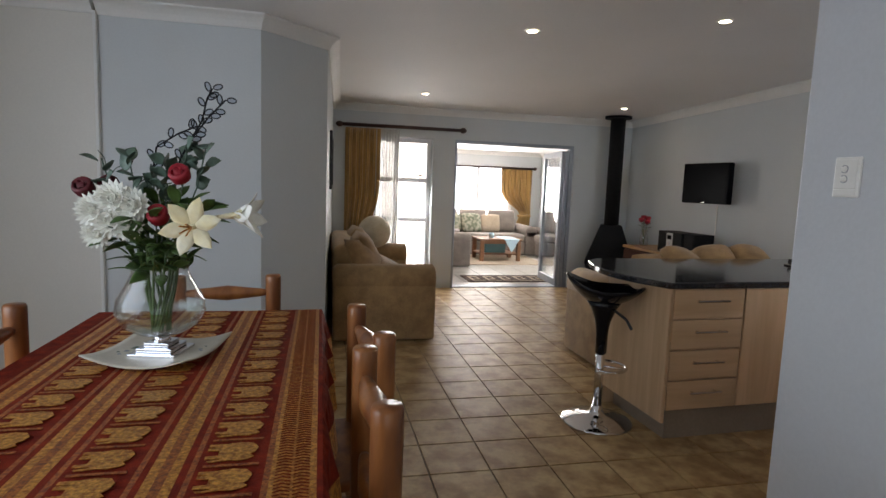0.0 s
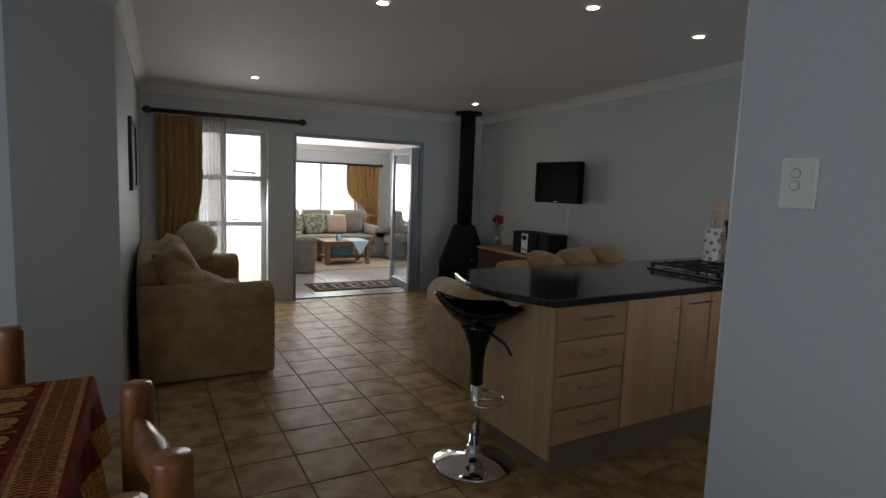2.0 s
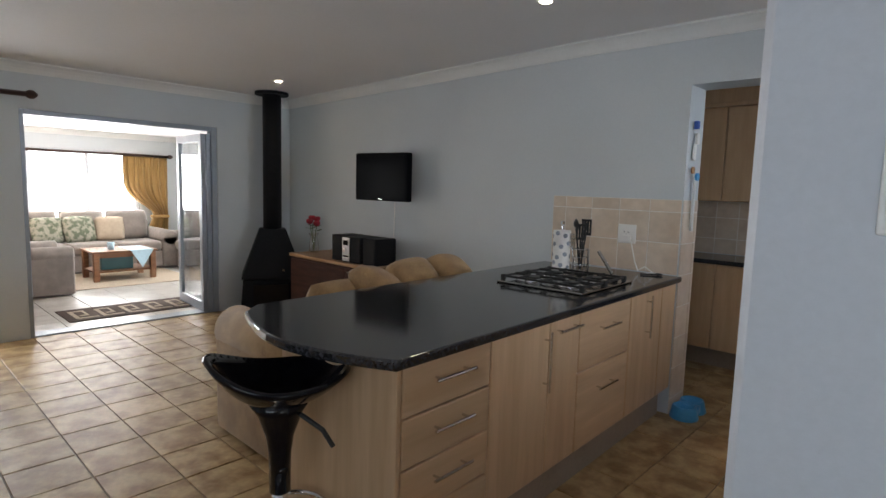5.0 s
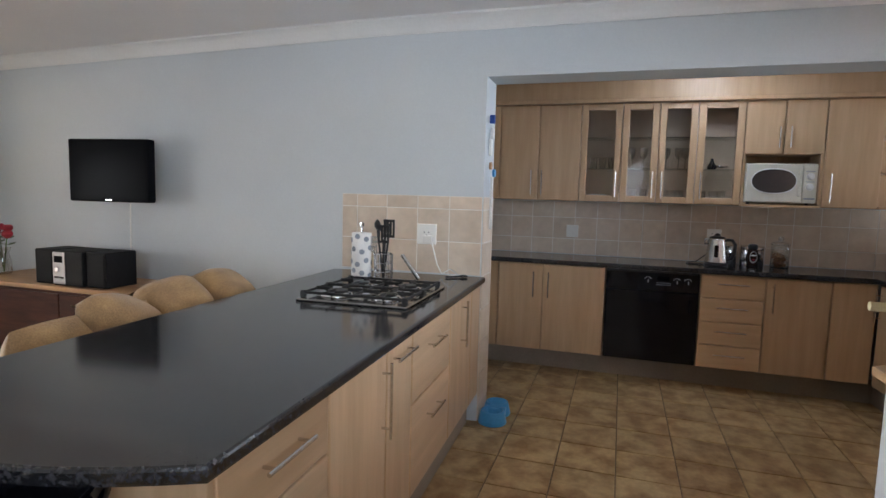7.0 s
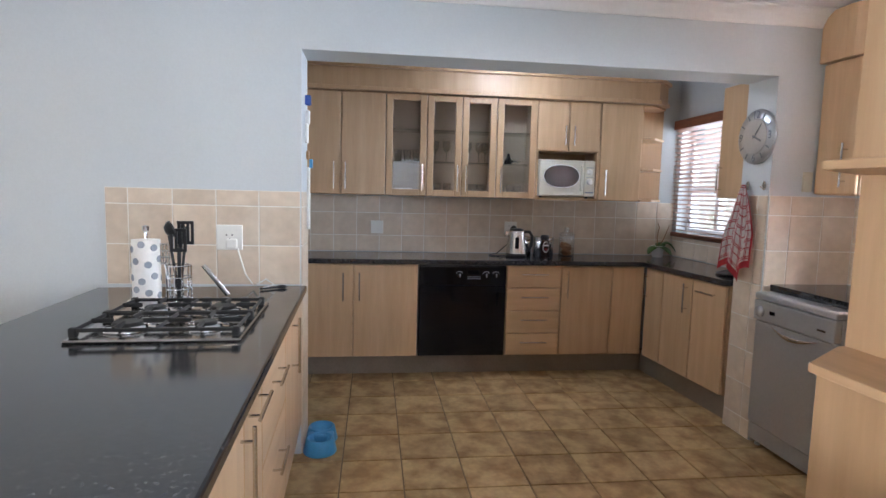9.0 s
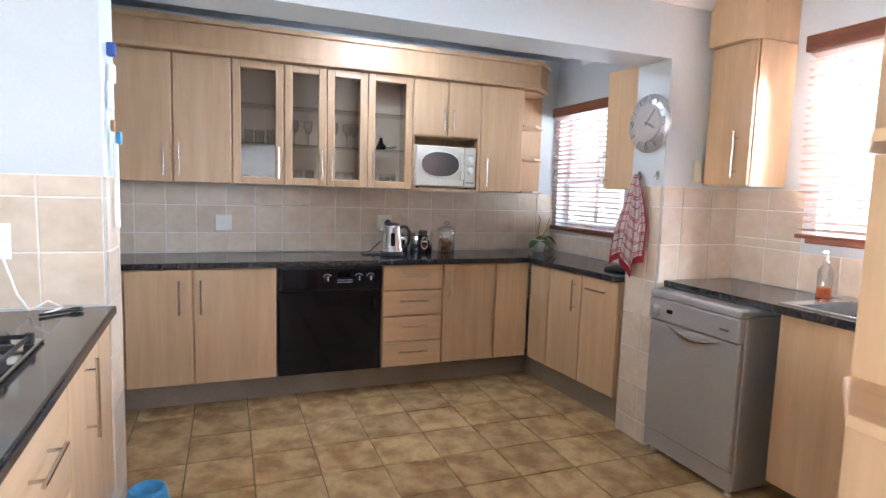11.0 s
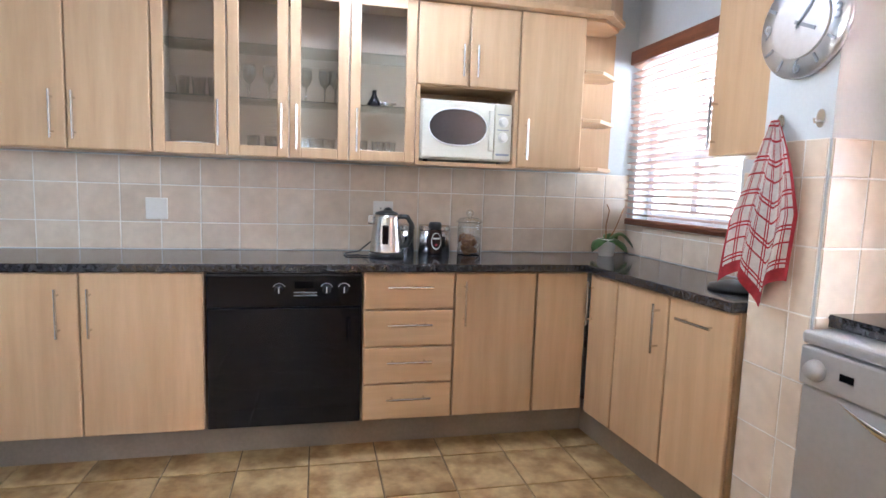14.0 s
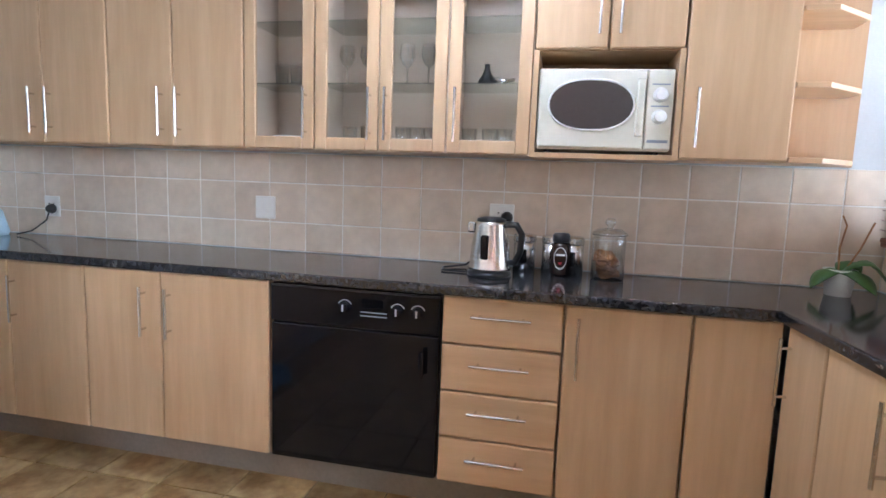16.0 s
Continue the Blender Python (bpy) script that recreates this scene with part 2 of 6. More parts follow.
CLOCKFACE = material("clock_steel", (0.62, 0.63, 0.65), 0.28, 0.8, scale=4, fine=0.03)
BULB = material("lamp_glow", (0.9, 0.85, 0.7), 0.5, emit=(1.0, 0.86, 0.62), power=140.0)
KITCHENBULB = material("kitchen_lamp_glow", (0.9, 0.9, 0.9), 0.5, emit=(0.70, 0.82, 1.0), power=16.5)


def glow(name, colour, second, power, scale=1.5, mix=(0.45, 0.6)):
    """An emission material mottled by noise: backdrops that glow in place of daylight beyond a window."""
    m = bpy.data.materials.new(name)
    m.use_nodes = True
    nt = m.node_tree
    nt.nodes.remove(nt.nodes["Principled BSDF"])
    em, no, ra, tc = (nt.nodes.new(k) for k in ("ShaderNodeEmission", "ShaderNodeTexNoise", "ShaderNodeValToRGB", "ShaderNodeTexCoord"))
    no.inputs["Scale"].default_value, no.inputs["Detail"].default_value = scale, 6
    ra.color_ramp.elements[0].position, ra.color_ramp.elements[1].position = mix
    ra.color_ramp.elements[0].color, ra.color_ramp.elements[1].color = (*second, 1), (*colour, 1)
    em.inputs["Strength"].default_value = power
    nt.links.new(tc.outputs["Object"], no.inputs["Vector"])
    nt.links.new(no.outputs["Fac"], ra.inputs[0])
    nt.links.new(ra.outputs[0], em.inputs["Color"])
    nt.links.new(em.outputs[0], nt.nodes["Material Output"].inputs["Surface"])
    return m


SKYGLOW = glow("bright_sky", (1.0, 1.0, 1.0), (0.92, 0.95, 1.0), 11.0)
PATIOGLOW = glow("patio_backdrop_glow", (1.0, 1.0, 1.0), (1.0, 0.90, 0.86), 7.0, 1.2)
GARDENGLOW = glow("garden_backdrop_glow", (1.0, 1.0, 1.0), (0.34, 0.52, 0.20), 0.75, 1.8, (0.36, 0.50))


def glass_material(name, colour=(1, 1, 1), rough=0.0, mirror=0.045):
    """Thin pane glass: mostly clear, with a faint mirror."""
    m = bpy.data.materials.new(name)
    m.use_nodes = True
    nt = m.node_tree
    nt.nodes.remove(nt.nodes["Principled BSDF"])
    tr, gl, mx = (nt.nodes.new("ShaderNodeBsdf" + k) if k != "mix" else nt.nodes.new("ShaderNodeMixShader") for k in ("Transparent", "Glossy", "mix"))
    tr.inputs["Color"].default_value = (*colour, 1)
    gl.inputs["Roughness"].default_value = rough
    lw = nt.nodes.new("ShaderNodeLayerWeight")
    lw.inputs["Blend"].default_value = 0.5
    pw = nt.nodes.new("ShaderNodeMath")
    pw.operation, pw.inputs[1].default_value = "POWER", 2.4
    ma = nt.nodes.new("ShaderNodeMath")
    ma.operation, ma.inputs[1].default_value, ma.inputs[2].default_value = "MULTIPLY_ADD", 0.85, mirror
    nt.links.new(lw.outputs["Facing"], pw.inputs[0])
    nt.links.new(pw.outputs[0], ma.inputs[0])
    nt.links.new(ma.outputs[0], mx.inputs[0])
    nt.links.new(tr.outputs[0], mx.inputs[1])
    nt.links.new(gl.outputs[0], mx.inputs[2])
    nt.links.new(mx.outputs[0], nt.nodes["Material Output"].inputs["Surface"])
    return m


PANE = glass_material("pane_glass", (0.97, 0.985, 0.985))
CLEAR = glass_material("clear_glass", (0.90, 0.91, 0.90), 0.0, 0.22)
VASEGLASS = glass_material("vase_glass", (0.97, 0.98, 0.975), 0.0, 0.06)
SHELFGLASS = glass_material("green_glass", (0.90, 0.95, 0.925))
FROST = glass_material("grey_tinted_glass", (0.90, 0.885, 0.87), 0.02, 0.012)


# ---- mesh helpers ----
def finish(bm, smooth=False):
    bmesh.ops.recalc_face_normals(bm, faces=bm.faces)
    if smooth:
        for f in bm.faces:
            f.smooth = True
    return bm


def link(name, bm, mat, parent=None, label="", smooth=False):
    finish(bm, smooth)
    me = bpy.data.meshes.new(name)
    bm.to_mesh(me)
    bm.free()
    for m in (mat if isinstance(mat, (list, tuple)) else [mat]):
        me.materials.append(m)
    ob = new(name, me)
    ob.parent = parent
    if label:
        ob["label"] = label
    return ob


def part(name, bm, mat, parent, label="", smooth=False):
    return link(name, bm, mat, parent, label, smooth)


def thing(name, m, label, category, group="", kind=""):
    ob = new(name)
    ob.empty_display_size = 0.05
    ob.matrix_basis = m
    return tagged(ob, label, category, group, kind)


def box(x0, x1, y0, y1, z0, z1, bevel=0.0, segments=2, bm=None):
    """A box between two corners with its edges rounded off; adds to bm if given."""
    own = bmesh.new()
    bmesh.ops.create_cube(own, size=1)
    for v in own.verts:
        v.co = Vector(((x0 + x1) / 2 + v.co.x * (x1 - x0), (y0 + y1) / 2 + v.co.y * (y1 - y0), (z0 + z1) / 2 + v.co.z * (z1 - z0)))
    if bevel:
        bmesh.ops.bevel(own, geom=own.edges[:], offset=min(bevel, 0.49 * min(abs(x1 - x0), abs(y1 - y0), abs(z1 - z0))), segments=segments, profile=0.5, affect="EDGES")
    if bm is None:
        return own
    return join(bm, own)


def join(bm, other, m=None):
    if m is not None:
        other.transform(m)
    me = bpy.data.meshes.new("tmp")
    other.to_mesh(me)
    other.free()
    bm.from_mesh(me)
    bpy.data.meshes.remove(me)
    return bm


def lathe(profile, n=24, bm=None, m=None, closed=False):
    """A body turned about z from (radius, height) pairs."""
    own = bmesh.new()
    rings = []
    for r, z in profile:
        rings.append([own.verts.new((r * math.cos(2 * math.pi * i / n), r * math.sin(2 * math.pi * i / n), z)) for i in range(n)])
    for a, b in zip(rings, rings[1:]):
        for i in range(n):
            own.faces.new((a[i], a[(i + 1) % n], b[(i + 1) % n], b[i]))
    if not closed:
        if profile[0][0] > 1e-4:
            own.faces.new(rings[0])
        if profile[-1][0] > 1e-4:
            own.faces.new(rings[-1])
    if m is not None:
        own.transform(m)
    bmesh.ops.remove_doubles(own, verts=own.verts, dist=1e-5)
    if bm is None:
        return own
    return join(bm, own)


def tube(points, r, n=8, bm=None, taper=1.0):
    """A round bar along points."""
    own = bmesh.new()
    pts = [Vector(p) for p in points]
    rings = []
    side = None
    for i, p in enumerate(pts):
        way = (pts[min(i + 1, len(pts) - 1)] - pts[max(i - 1, 0)]).normalized()
        if side is None:
            side = way.orthogonal().normalized()
        side = (side - way * side.dot(way)).normalized()
        up = way.cross(side)
        rr = r * (1 + (taper - 1) * i / max(1, len(pts) - 1))
        rings.append([own.verts.new(p + (side * math.cos(2 * math.pi * k / n) + up * math.sin(2 * math.pi * k / n)) * rr) for k in range(n)])
    for a, b in zip(rings, rings[1:]):
        for k in range(n):
            own.faces.new((a[k], a[(k + 1) % n], b[(k + 1) % n], b[k]))
    own.faces.new(rings[0])
    own.faces.new(rings[-1])
    if bm is None:
        return own
    return join(bm, own)


def prism(outline, z0, z1, bevel=0.0, bm=None):
    """A plate with that outline (x, y) between two heights."""
    own = bmesh.new()
    low = [own.verts.new((x, y, z0)) for x, y in outline]
    high = [own.verts.new((x, y, z1)) for x, y in outline]
    n = len(outline)
    own.faces.new(low)
    own.faces.new(high)
    for i in range(n):
        own.faces.new((low[i], low[(i + 1) % n], high[(i + 1) % n], high[i]))
    if bevel:
        finish(own)
        bmesh.ops.bevel(own, geom=[e for e in own.edges if abs(e.verts[0].co.z - e.verts[1].co.z) < 1e-6], offset=bevel, segments=2, profile=0.5, affect="EDGES")
    if bm is None:
        return own
    return join(bm, own)


def sheet(fn, nu, nv, thick=0.0, bm=None):
    """A surface from fn(u, v), both 0 to 1, with a thickness along its normals."""
    own = bmesh.new()
    grid = [[own.verts.new(fn(i / nu, j / nv)) for j in range(nv + 1)] for i in range(nu + 1)]
    for i in range(nu):
        for j in range(nv):
            own.faces.new((grid[i][j], grid[i + 1][j], grid[i + 1][j + 1], grid[i][j + 1]))
    if thick:
        bmesh.ops.recalc_face_normals(own, faces=own.faces)
        bmesh.ops.solidify(own, geom=own.faces[:], thickness=thick)
    if bm is None:
        return own
    return join(bm, own)


def wall(name, axis, t0, t1, a0, a1, z0, z1, mat, openings=(), label="", category="wall"):
    """A wall across axis ('x' or 'y') from t0 to t1 thick, along the other from a0 to a1, with openings (a0, a1, z0, z1)."""
    cuts_a = sorted({a0, a1, *(v for o in openings for v in o[:2])})
    cuts_z = sorted({z0, z1, *(v for o in openings for v in o[2:])})
    verts, faces, key = [], [], {}

    def solid(i, j):
        if not (0 <= i < len(cuts_a) - 1 and 0 <= j < len(cuts_z) - 1):
            return False
        ca, cz = (cuts_a[i] + cuts_a[i + 1]) / 2, (cuts_z[j] + cuts_z[j + 1]) / 2
        return not any(o[0] < ca < o[1] and o[2] < cz < o[3] for o in openings)

    def vert(a, t, z):
        k = (a, t, z)
        if k not in key:
            key[k] = len(verts)
            verts.append((t, a, z) if axis == "x" else (a, t, z))
        return key[k]

    for i in range(len(cuts_a) - 1):
        for j in range(len(cuts_z) - 1):
            if not solid(i, j):
                continue
            A, B, C, D = cuts_a[i], cuts_a[i + 1], cuts_z[j], cuts_z[j + 1]
            for t in (t0, t1):
                faces.append([vert(A, t, C), vert(B, t, C), vert(B, t, D), vert(A, t, D)])
            for di, dj, q in ((-1, 0, ((A, C), (A, D))), (1, 0, ((B, C), (B, D))), (0, -1, ((A, C), (B, C))), (0, 1, ((A, D), (B, D)))):
                if not solid(i + di, j + dj):
                    (p, r), (s, u) = q
                    faces.append([vert(p, t0, r), vert(s, t0, u), vert(s, t1, u), vert(p, t1, r)])
    me = bpy.data.meshes.new(name)
    me.from_pydata(verts, [], faces)
    bm = bmesh.new()
    bm.from_mesh(me)
    bpy.data.meshes.remove(me)
    ob = link(name, bm, mat)
    return tagged(ob, label or "painted plaster wall", category, kind="structure")

# ---- structure ----
WX, FY, SY, AY, BX, CZ = 4.46, 7.31, -0.30, -0.15, 6.13, 2.42
WT = WX + 0.245      # kitchen side of the lounge wall
# lounge wall, far wall, sink wall, alcove side wall, kitchen back wall, ceiling
OP0, OP1, OPZ = 0.235, 2.785, 2.07                      # kitchen opening
tagged(link("floor", box(-2.2, 6.4, -2.2, 13.0, -0.2, -0.008), GROUT), "dark grout bed under glazed floor tiles", "floor", kind="structure")
tagged(link("ground", box(-150, 150, -150, 150, -0.5, -0.21), EARTH), "paved ground outside the house", "ground", kind="structure")
wall("wall_far", "y", FY, FY + 0.24, 0.06, WX + 0.001, 0, CZ, PAINT, [(0.86, 1.63, 0.04, 1.96), (1.92, 3.60, 0, 1.965)], "pale grey-blue wall with window and folding door openings")
wall("wall_lounge", "x", WX, WT, SY - 0.2, FY + 0.24, 0, CZ, PAINT, [(OP0, OP1, 0, OPZ)], "pale grey-blue wall with wide kitchen opening")
tagged(link("wall_lounge_side", prism([(0.06, 4.58), (0.25, 4.42), (0.35, FY), (0.06, FY)], 0, CZ), PAINT), "pale grey-blue wall behind the brown sofa", "wall", kind="structure")
wall("wall_dining", "y", 4.04, 4.3, -1.14, -0.18, 0, CZ, PAINT, (), "pale grey-blue wall behind the dining table")
wall("wall_dining_warm", "y", 4.02, 4.3, -2.2, -1.155, 0, CZ, PAINT_WARM, (), "warm white wall beside the dining area")
tagged(link("wall_splay", prism([(-0.18, 4.04), (0.25, 4.42), (0.06, 4.58), (-0.18, 4.3)], 0, CZ), PAINT), "splayed pale grey-blue wall corner", "wall", kind="structure")
wall("wall_dining_side", "x", -2.2, -2.0, -2.2, 4.02, 0, CZ, PAINT_WARM, [(0.1, 2.4, 0.6, 2.1)], "plain side wall with dining window")
wall("wall_patio", "y", -2.2, -2.0, -2.0, 1.95, 0, CZ, PAINT_WARM, [(-0.95, 1.15, 0, 2.1)], "plain wall with glazed patio door")
tagged(link("wall_partition", prism([(1.78, -2.0), (1.93, -2.0), (1.93, 1.722), (1.918, 1.730), (1.792, 1.712), (1.78, 1.698)], 0, CZ), PAINT_END), "grey painted partition wall between dining area and kitchen", "wall", kind="structure")
wall("wall_sink", "y", SY - 0.2, SY, 1.93, WX, 0, CZ, PAINT, [(2.85, 4.0, 1.19, 2.10)], "pale blue wall with sink window")
wall("wall_alcove", "y", AY - 0.2, AY, WT, BX + 0.17, 0, CZ, PAINT, [(5.24, 6.07, 1.10, 2.02)], "pale blue alcove wall with kitchen window")
wall("wall_kitchen_back", "x", BX, BX + 0.17, AY, 4.5, 0, CZ, PAINT, (), "pale wall behind the kitchen cabinets")
wall("wall_kitchen_end", "y", 4.3, 4.5, WT, BX, 0, CZ, PAINT, (), "plain end wall of the kitchen alcove")


def ceil_z(y):
    """The ceiling falls slightly towards the far wall."""
    return CZ - max(0.0, y - 3.5) * 0.021


bm = bmesh.new()
rows = [[bm.verts.new((x, y, z)) for y, z in ((-2.2, CZ), (3.5, CZ), (FY + 0.24, ceil_z(FY + 0.24)), (FY + 0.24, CZ + 0.2), (-2.2, CZ + 0.2))] for x in (-2.2, 6.4)]
bm.faces.new(rows[0]), bm.faces.new(rows[1])
for k in range(5):
    bm.faces.new((rows[0][k], rows[0][(k + 1) % 5], rows[1][(k + 1) % 5], rows[1][k]))
tagged(link("ceiling", bm, CEIL), "plain matt white ceiling", "ceiling", kind="structure")
# sunroom
wall("wall_sunroom_far", "y", 12.0, 12.2, 1.65, 5.25, 0, 2.3, PAINT, [(2.0, 4.36, 0.60, 1.84)], "pale sunroom wall with wide window")
wall("wall_sunroom_side", "x", 5.05, 5.25, FY + 0.24, 12.0, 0, 2.3, PAINT, [(8.4, 10.4, 0.5, 1.9)], "pale sunroom side wall with window")
wall("wall_sunroom_outer", "x", 1.65, 1.85, FY + 0.24, 12.0, 0, 2.3, BRICKPINK, (), "pinkish plastered sunroom wall")
tagged(link("ceiling_sunroom", box(1.65, 5.25, FY + 0.24, 12.2, 2.15, 2.3), CEIL), "white sunroom ceiling", "ceiling", kind="structure")
# unseen slab, added only to block the sun from the dining-side glazing
tagged(link("patio_roof", box(-5.5, 2.2, -5.5, 4.3, 2.62, 2.7), CEIL), "added unseen slab that keeps sun off the dining glazing", "roof", kind="structure")


def cornice(name, points, z=None, r=0.085):
    """A coved plaster cornice along corners of the plan, room to the left of the walk."""
    prof = [(0.0, -r), (0.012, -r), (0.016, -r + 0.012), (0.03, -0.05), (0.052, -0.028), (r - 0.012, -0.016), (r, -0.012), (r, 0.0), (0.0, 0.0)]
    bm = bmesh.new()
    rows = []
    pts = [Vector(p) for p in points]
    for i, p in enumerate(pts):
        a = (p - pts[i - 1]).normalized() if i else (pts[1] - p).normalized()
        b = (pts[i + 1] - p).normalized() if i < len(pts) - 1 else a
        na, nb = Vector((-a.y, a.x)), Vector((-b.y, b.x))
        mid = (na + nb).normalized()
        k = 1 / max(0.3, mid.dot(na))
        rows.append([bm.verts.new((p.x + mid.x * k * u, p.y + mid.y * k * u, (z or ceil_z(p.y + mid.y * k * u)) + v - 0.001)) for u, v in prof])
    for a, b in zip(rows, rows[1:]):
        for j in range(len(prof)):
            bm.faces.new((a[j], a[(j + 1) % len(prof)], b[(j + 1) % len(prof)], b[j]))
    bm.faces.new(rows[0])
    bm.faces.new(rows[-1])
    tagged(link(name, bm, CORNICE), "white coved plaster cornice", "cornice", kind="structure")


cornice("trim_cornice_lounge", [(WX, SY), (WX, 3.5), (WX, FY), (0.35, FY), (0.25, 4.42), (-0.18, 4.04), (-1.14, 4.04)])
cornice("trim_cornice_warm", [(-1.155, 4.02), (-2.0, 4.02), (-2.0, -2.0)])
cornice("trim_cornice_sink", [(1.93, SY), (4.1, SY)])
cornice("trim_cornice_kitchen", [(WT, AY), (5.8, AY)])
cornice("trim_cornice_sunroom", [(5.05, 7.6), (5.05, 12.0), (1.85, 12.0)], 2.15)
tagged(link("trim_corner_bead", box(-1.155, -1.135, 4.005, 4.04, 0, CZ - 0.08, 0.004), CORNICE), "thin white corner strip on the wall", "trim", kind="structure")


# windows and the folding door
def framed(name, m, w, h, bars, label, mat, depth=0.06, fw=0.05, panes=True, category="window"):
    """A window in the x-z plane from (0, 0) to (w, h), with transoms at the given heights and mullions."""
    ob = tagged(thing(name, m, label, category), kind="structure")
    vs, hs = bars
    fr = bmesh.new()
    box(0, fw, -depth / 2, depth / 2, 0, h, 0.004, 1, fr)
    box(w - fw, w, -depth / 2, depth / 2, 0, h, 0.004, 1, fr)
    box(fw, w - fw, -depth / 2, depth / 2, 0, fw, 0.004, 1, fr)
    box(fw, w - fw, -depth / 2, depth / 2, h - fw, h, 0.004, 1, fr)
    part("window_frame", fr, mat, ob)
    for z in hs:
        part("transom", box(fw, w - fw, -depth / 2, depth / 2, z - fw / 2, z + fw / 2, 0.004, 1), mat, ob)
    xs = [fw, *[v for v in vs], w - fw]
    for v in vs:
        part("mullion", box(v - fw / 2, v + fw / 2, -depth / 2 - 0.002, depth / 2 + 0.002, fw, h - fw, 0.004, 1), mat, ob)
    zs = [fw, *hs, h - fw]
    for a, b in zip(xs, xs[1:]):
        for c, d in zip(zs, zs[1:]):
            p = part("pane", box(a, b, -0.003, 0.003, c, d), PANE, ob)
            p.visible_shadow = False
    return ob


w1 = framed("window_1", pose(0.86, FY + 0.16, 0.04), 0.77, 1.92, ([0.31], [0.86, 1.38]), "tall narrow white window with open top sash", WHITEFRAME, fw=0.055)
stay = bmesh.new()
tube([(0.41, -0.05, 1.44), (0.41, -0.09, 1.46), (0.47, -0.09, 1.45), (0.65, -0.06, 1.44)], 0.008, 6, stay)
tube([(0.39, -0.05, 0.90), (0.41, -0.08, 0.915), (0.51, -0.06, 0.90)], 0.008, 6, stay)
part("window_stay", stay, BLACKPLASTIC, w1, "dark metal stay")
framed("window_2", pose(5.24, AY - 0.12, 1.10), 0.83, 0.92, ([0.42], [0.36]), "white kitchen window behind wooden blinds", WHITEFRAME, fw=0.045)
framed("window_3", pose(2.85, SY - 0.12, 1.19), 1.15, 0.91, ([0.56], [0.36]), "white window over the sink behind blinds", WHITEFRAME, fw=0.045)
framed("window_4", pose(2.0, 12.1, 0.60), 2.36, 1.24, ([0.8, 1.6], []), "wide bright sunroom window", WHITEFRAME)
framed("window_5", pose(-2.1, 0.1, 0.6, 0, 0, 90), 2.3, 1.5, ([0.76, 1.53], []), "wide dining room window", WHITEFRAME)
framed("window_6", pose(5.15, 8.4, 0.5, 0, 0, 90), 2.0, 1.4, ([1.0], []), "sunroom side window", WHITEFRAME)
framed("door_1", pose(-0.95, -2.1, 0), 2.1, 2.1, ([1.05], []), "glazed sliding patio door", WHITEFRAME, category="door")
fold = bmesh.new()
for x0, x1, z0, z1 in ((1.92, 1.955, 0, 1.965), (3.545, 3.60, 0, 1.965), (1.955, 3.545, 1.92, 1.965)):
    box(x0, x1, FY + 0.01, FY + 0.09, z0, z1, 0.004, 1, fold)
tagged(link("door_2_frame", fold, GREYFRAME), "grey aluminium folding door frame", "door frame", kind="structure")


def folding_leaf(m):
    ob = tagged(thing("door_leaf", m, "folded-back grey aluminium glazed door leaf", "door", "folding door leaves"))
    w, h, d, f = 0.78, 1.88, 0.045, 0.075
    fr = box(0, f, 0, d, 0, h, 0.004, 1)
    box(w - f, w, 0, d, 0, h, 0.004, 1, fr)
    for z0, z1 in ((0, 0.10), (h - f, h)):
        box(f, w - f, 0, d, z0, z1, 0.004, 1, fr)
    part("door_frame", fr, GREYFRAME, ob)
    p = part("pane", box(f, w - f, 0.018, 0.026, 0.10, h - f), PANE, ob)
    p.visible_shadow = False
    bm = box(w - 0.055, w - 0.02, -0.012, 0, 0.90, 1.10, 0.003, 1)
    tube([(w - 0.038, -0.03, 1.0), (w - 0.16, -0.035, 1.0)], 0.010, 8, bm)
    part("door_handle", bm, STEEL, ob, "steel lever handle")
    return ob


leaf = folding_leaf(pose(3.485, FY + 0.03, 0.012, 0, 0, 86))
copy_thing(leaf, pose(3.54, FY + 0.03, 0.012, 0, 0, 85))
copy_thing(leaf, pose(3.595, FY + 0.11, 0.012, 0, 0, 85))
tagged(link("trim_threshold", box(1.95, 3.54, FY + 0.02, FY + 0.2, -0.008, 0.012, 0.004, 1), GREYFRAME), "aluminium threshold strip of the folding door", "threshold", kind="structure")

# panels that glow by themselves; the patio one stands before the pink sunroom wall
for nm, b, mt, lb in (("backdrop_sunroom", box(-1, 8, 13.6, 13.65, -0.2, 4.5), SKYGLOW, "bright hazy daylight beyond the sunroom"),
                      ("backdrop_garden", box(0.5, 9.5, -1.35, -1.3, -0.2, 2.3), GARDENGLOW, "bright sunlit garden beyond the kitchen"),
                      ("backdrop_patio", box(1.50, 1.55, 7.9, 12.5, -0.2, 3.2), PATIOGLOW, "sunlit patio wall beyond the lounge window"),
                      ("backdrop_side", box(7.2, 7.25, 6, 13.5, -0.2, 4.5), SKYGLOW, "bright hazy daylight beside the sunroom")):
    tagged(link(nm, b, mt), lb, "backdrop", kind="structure")

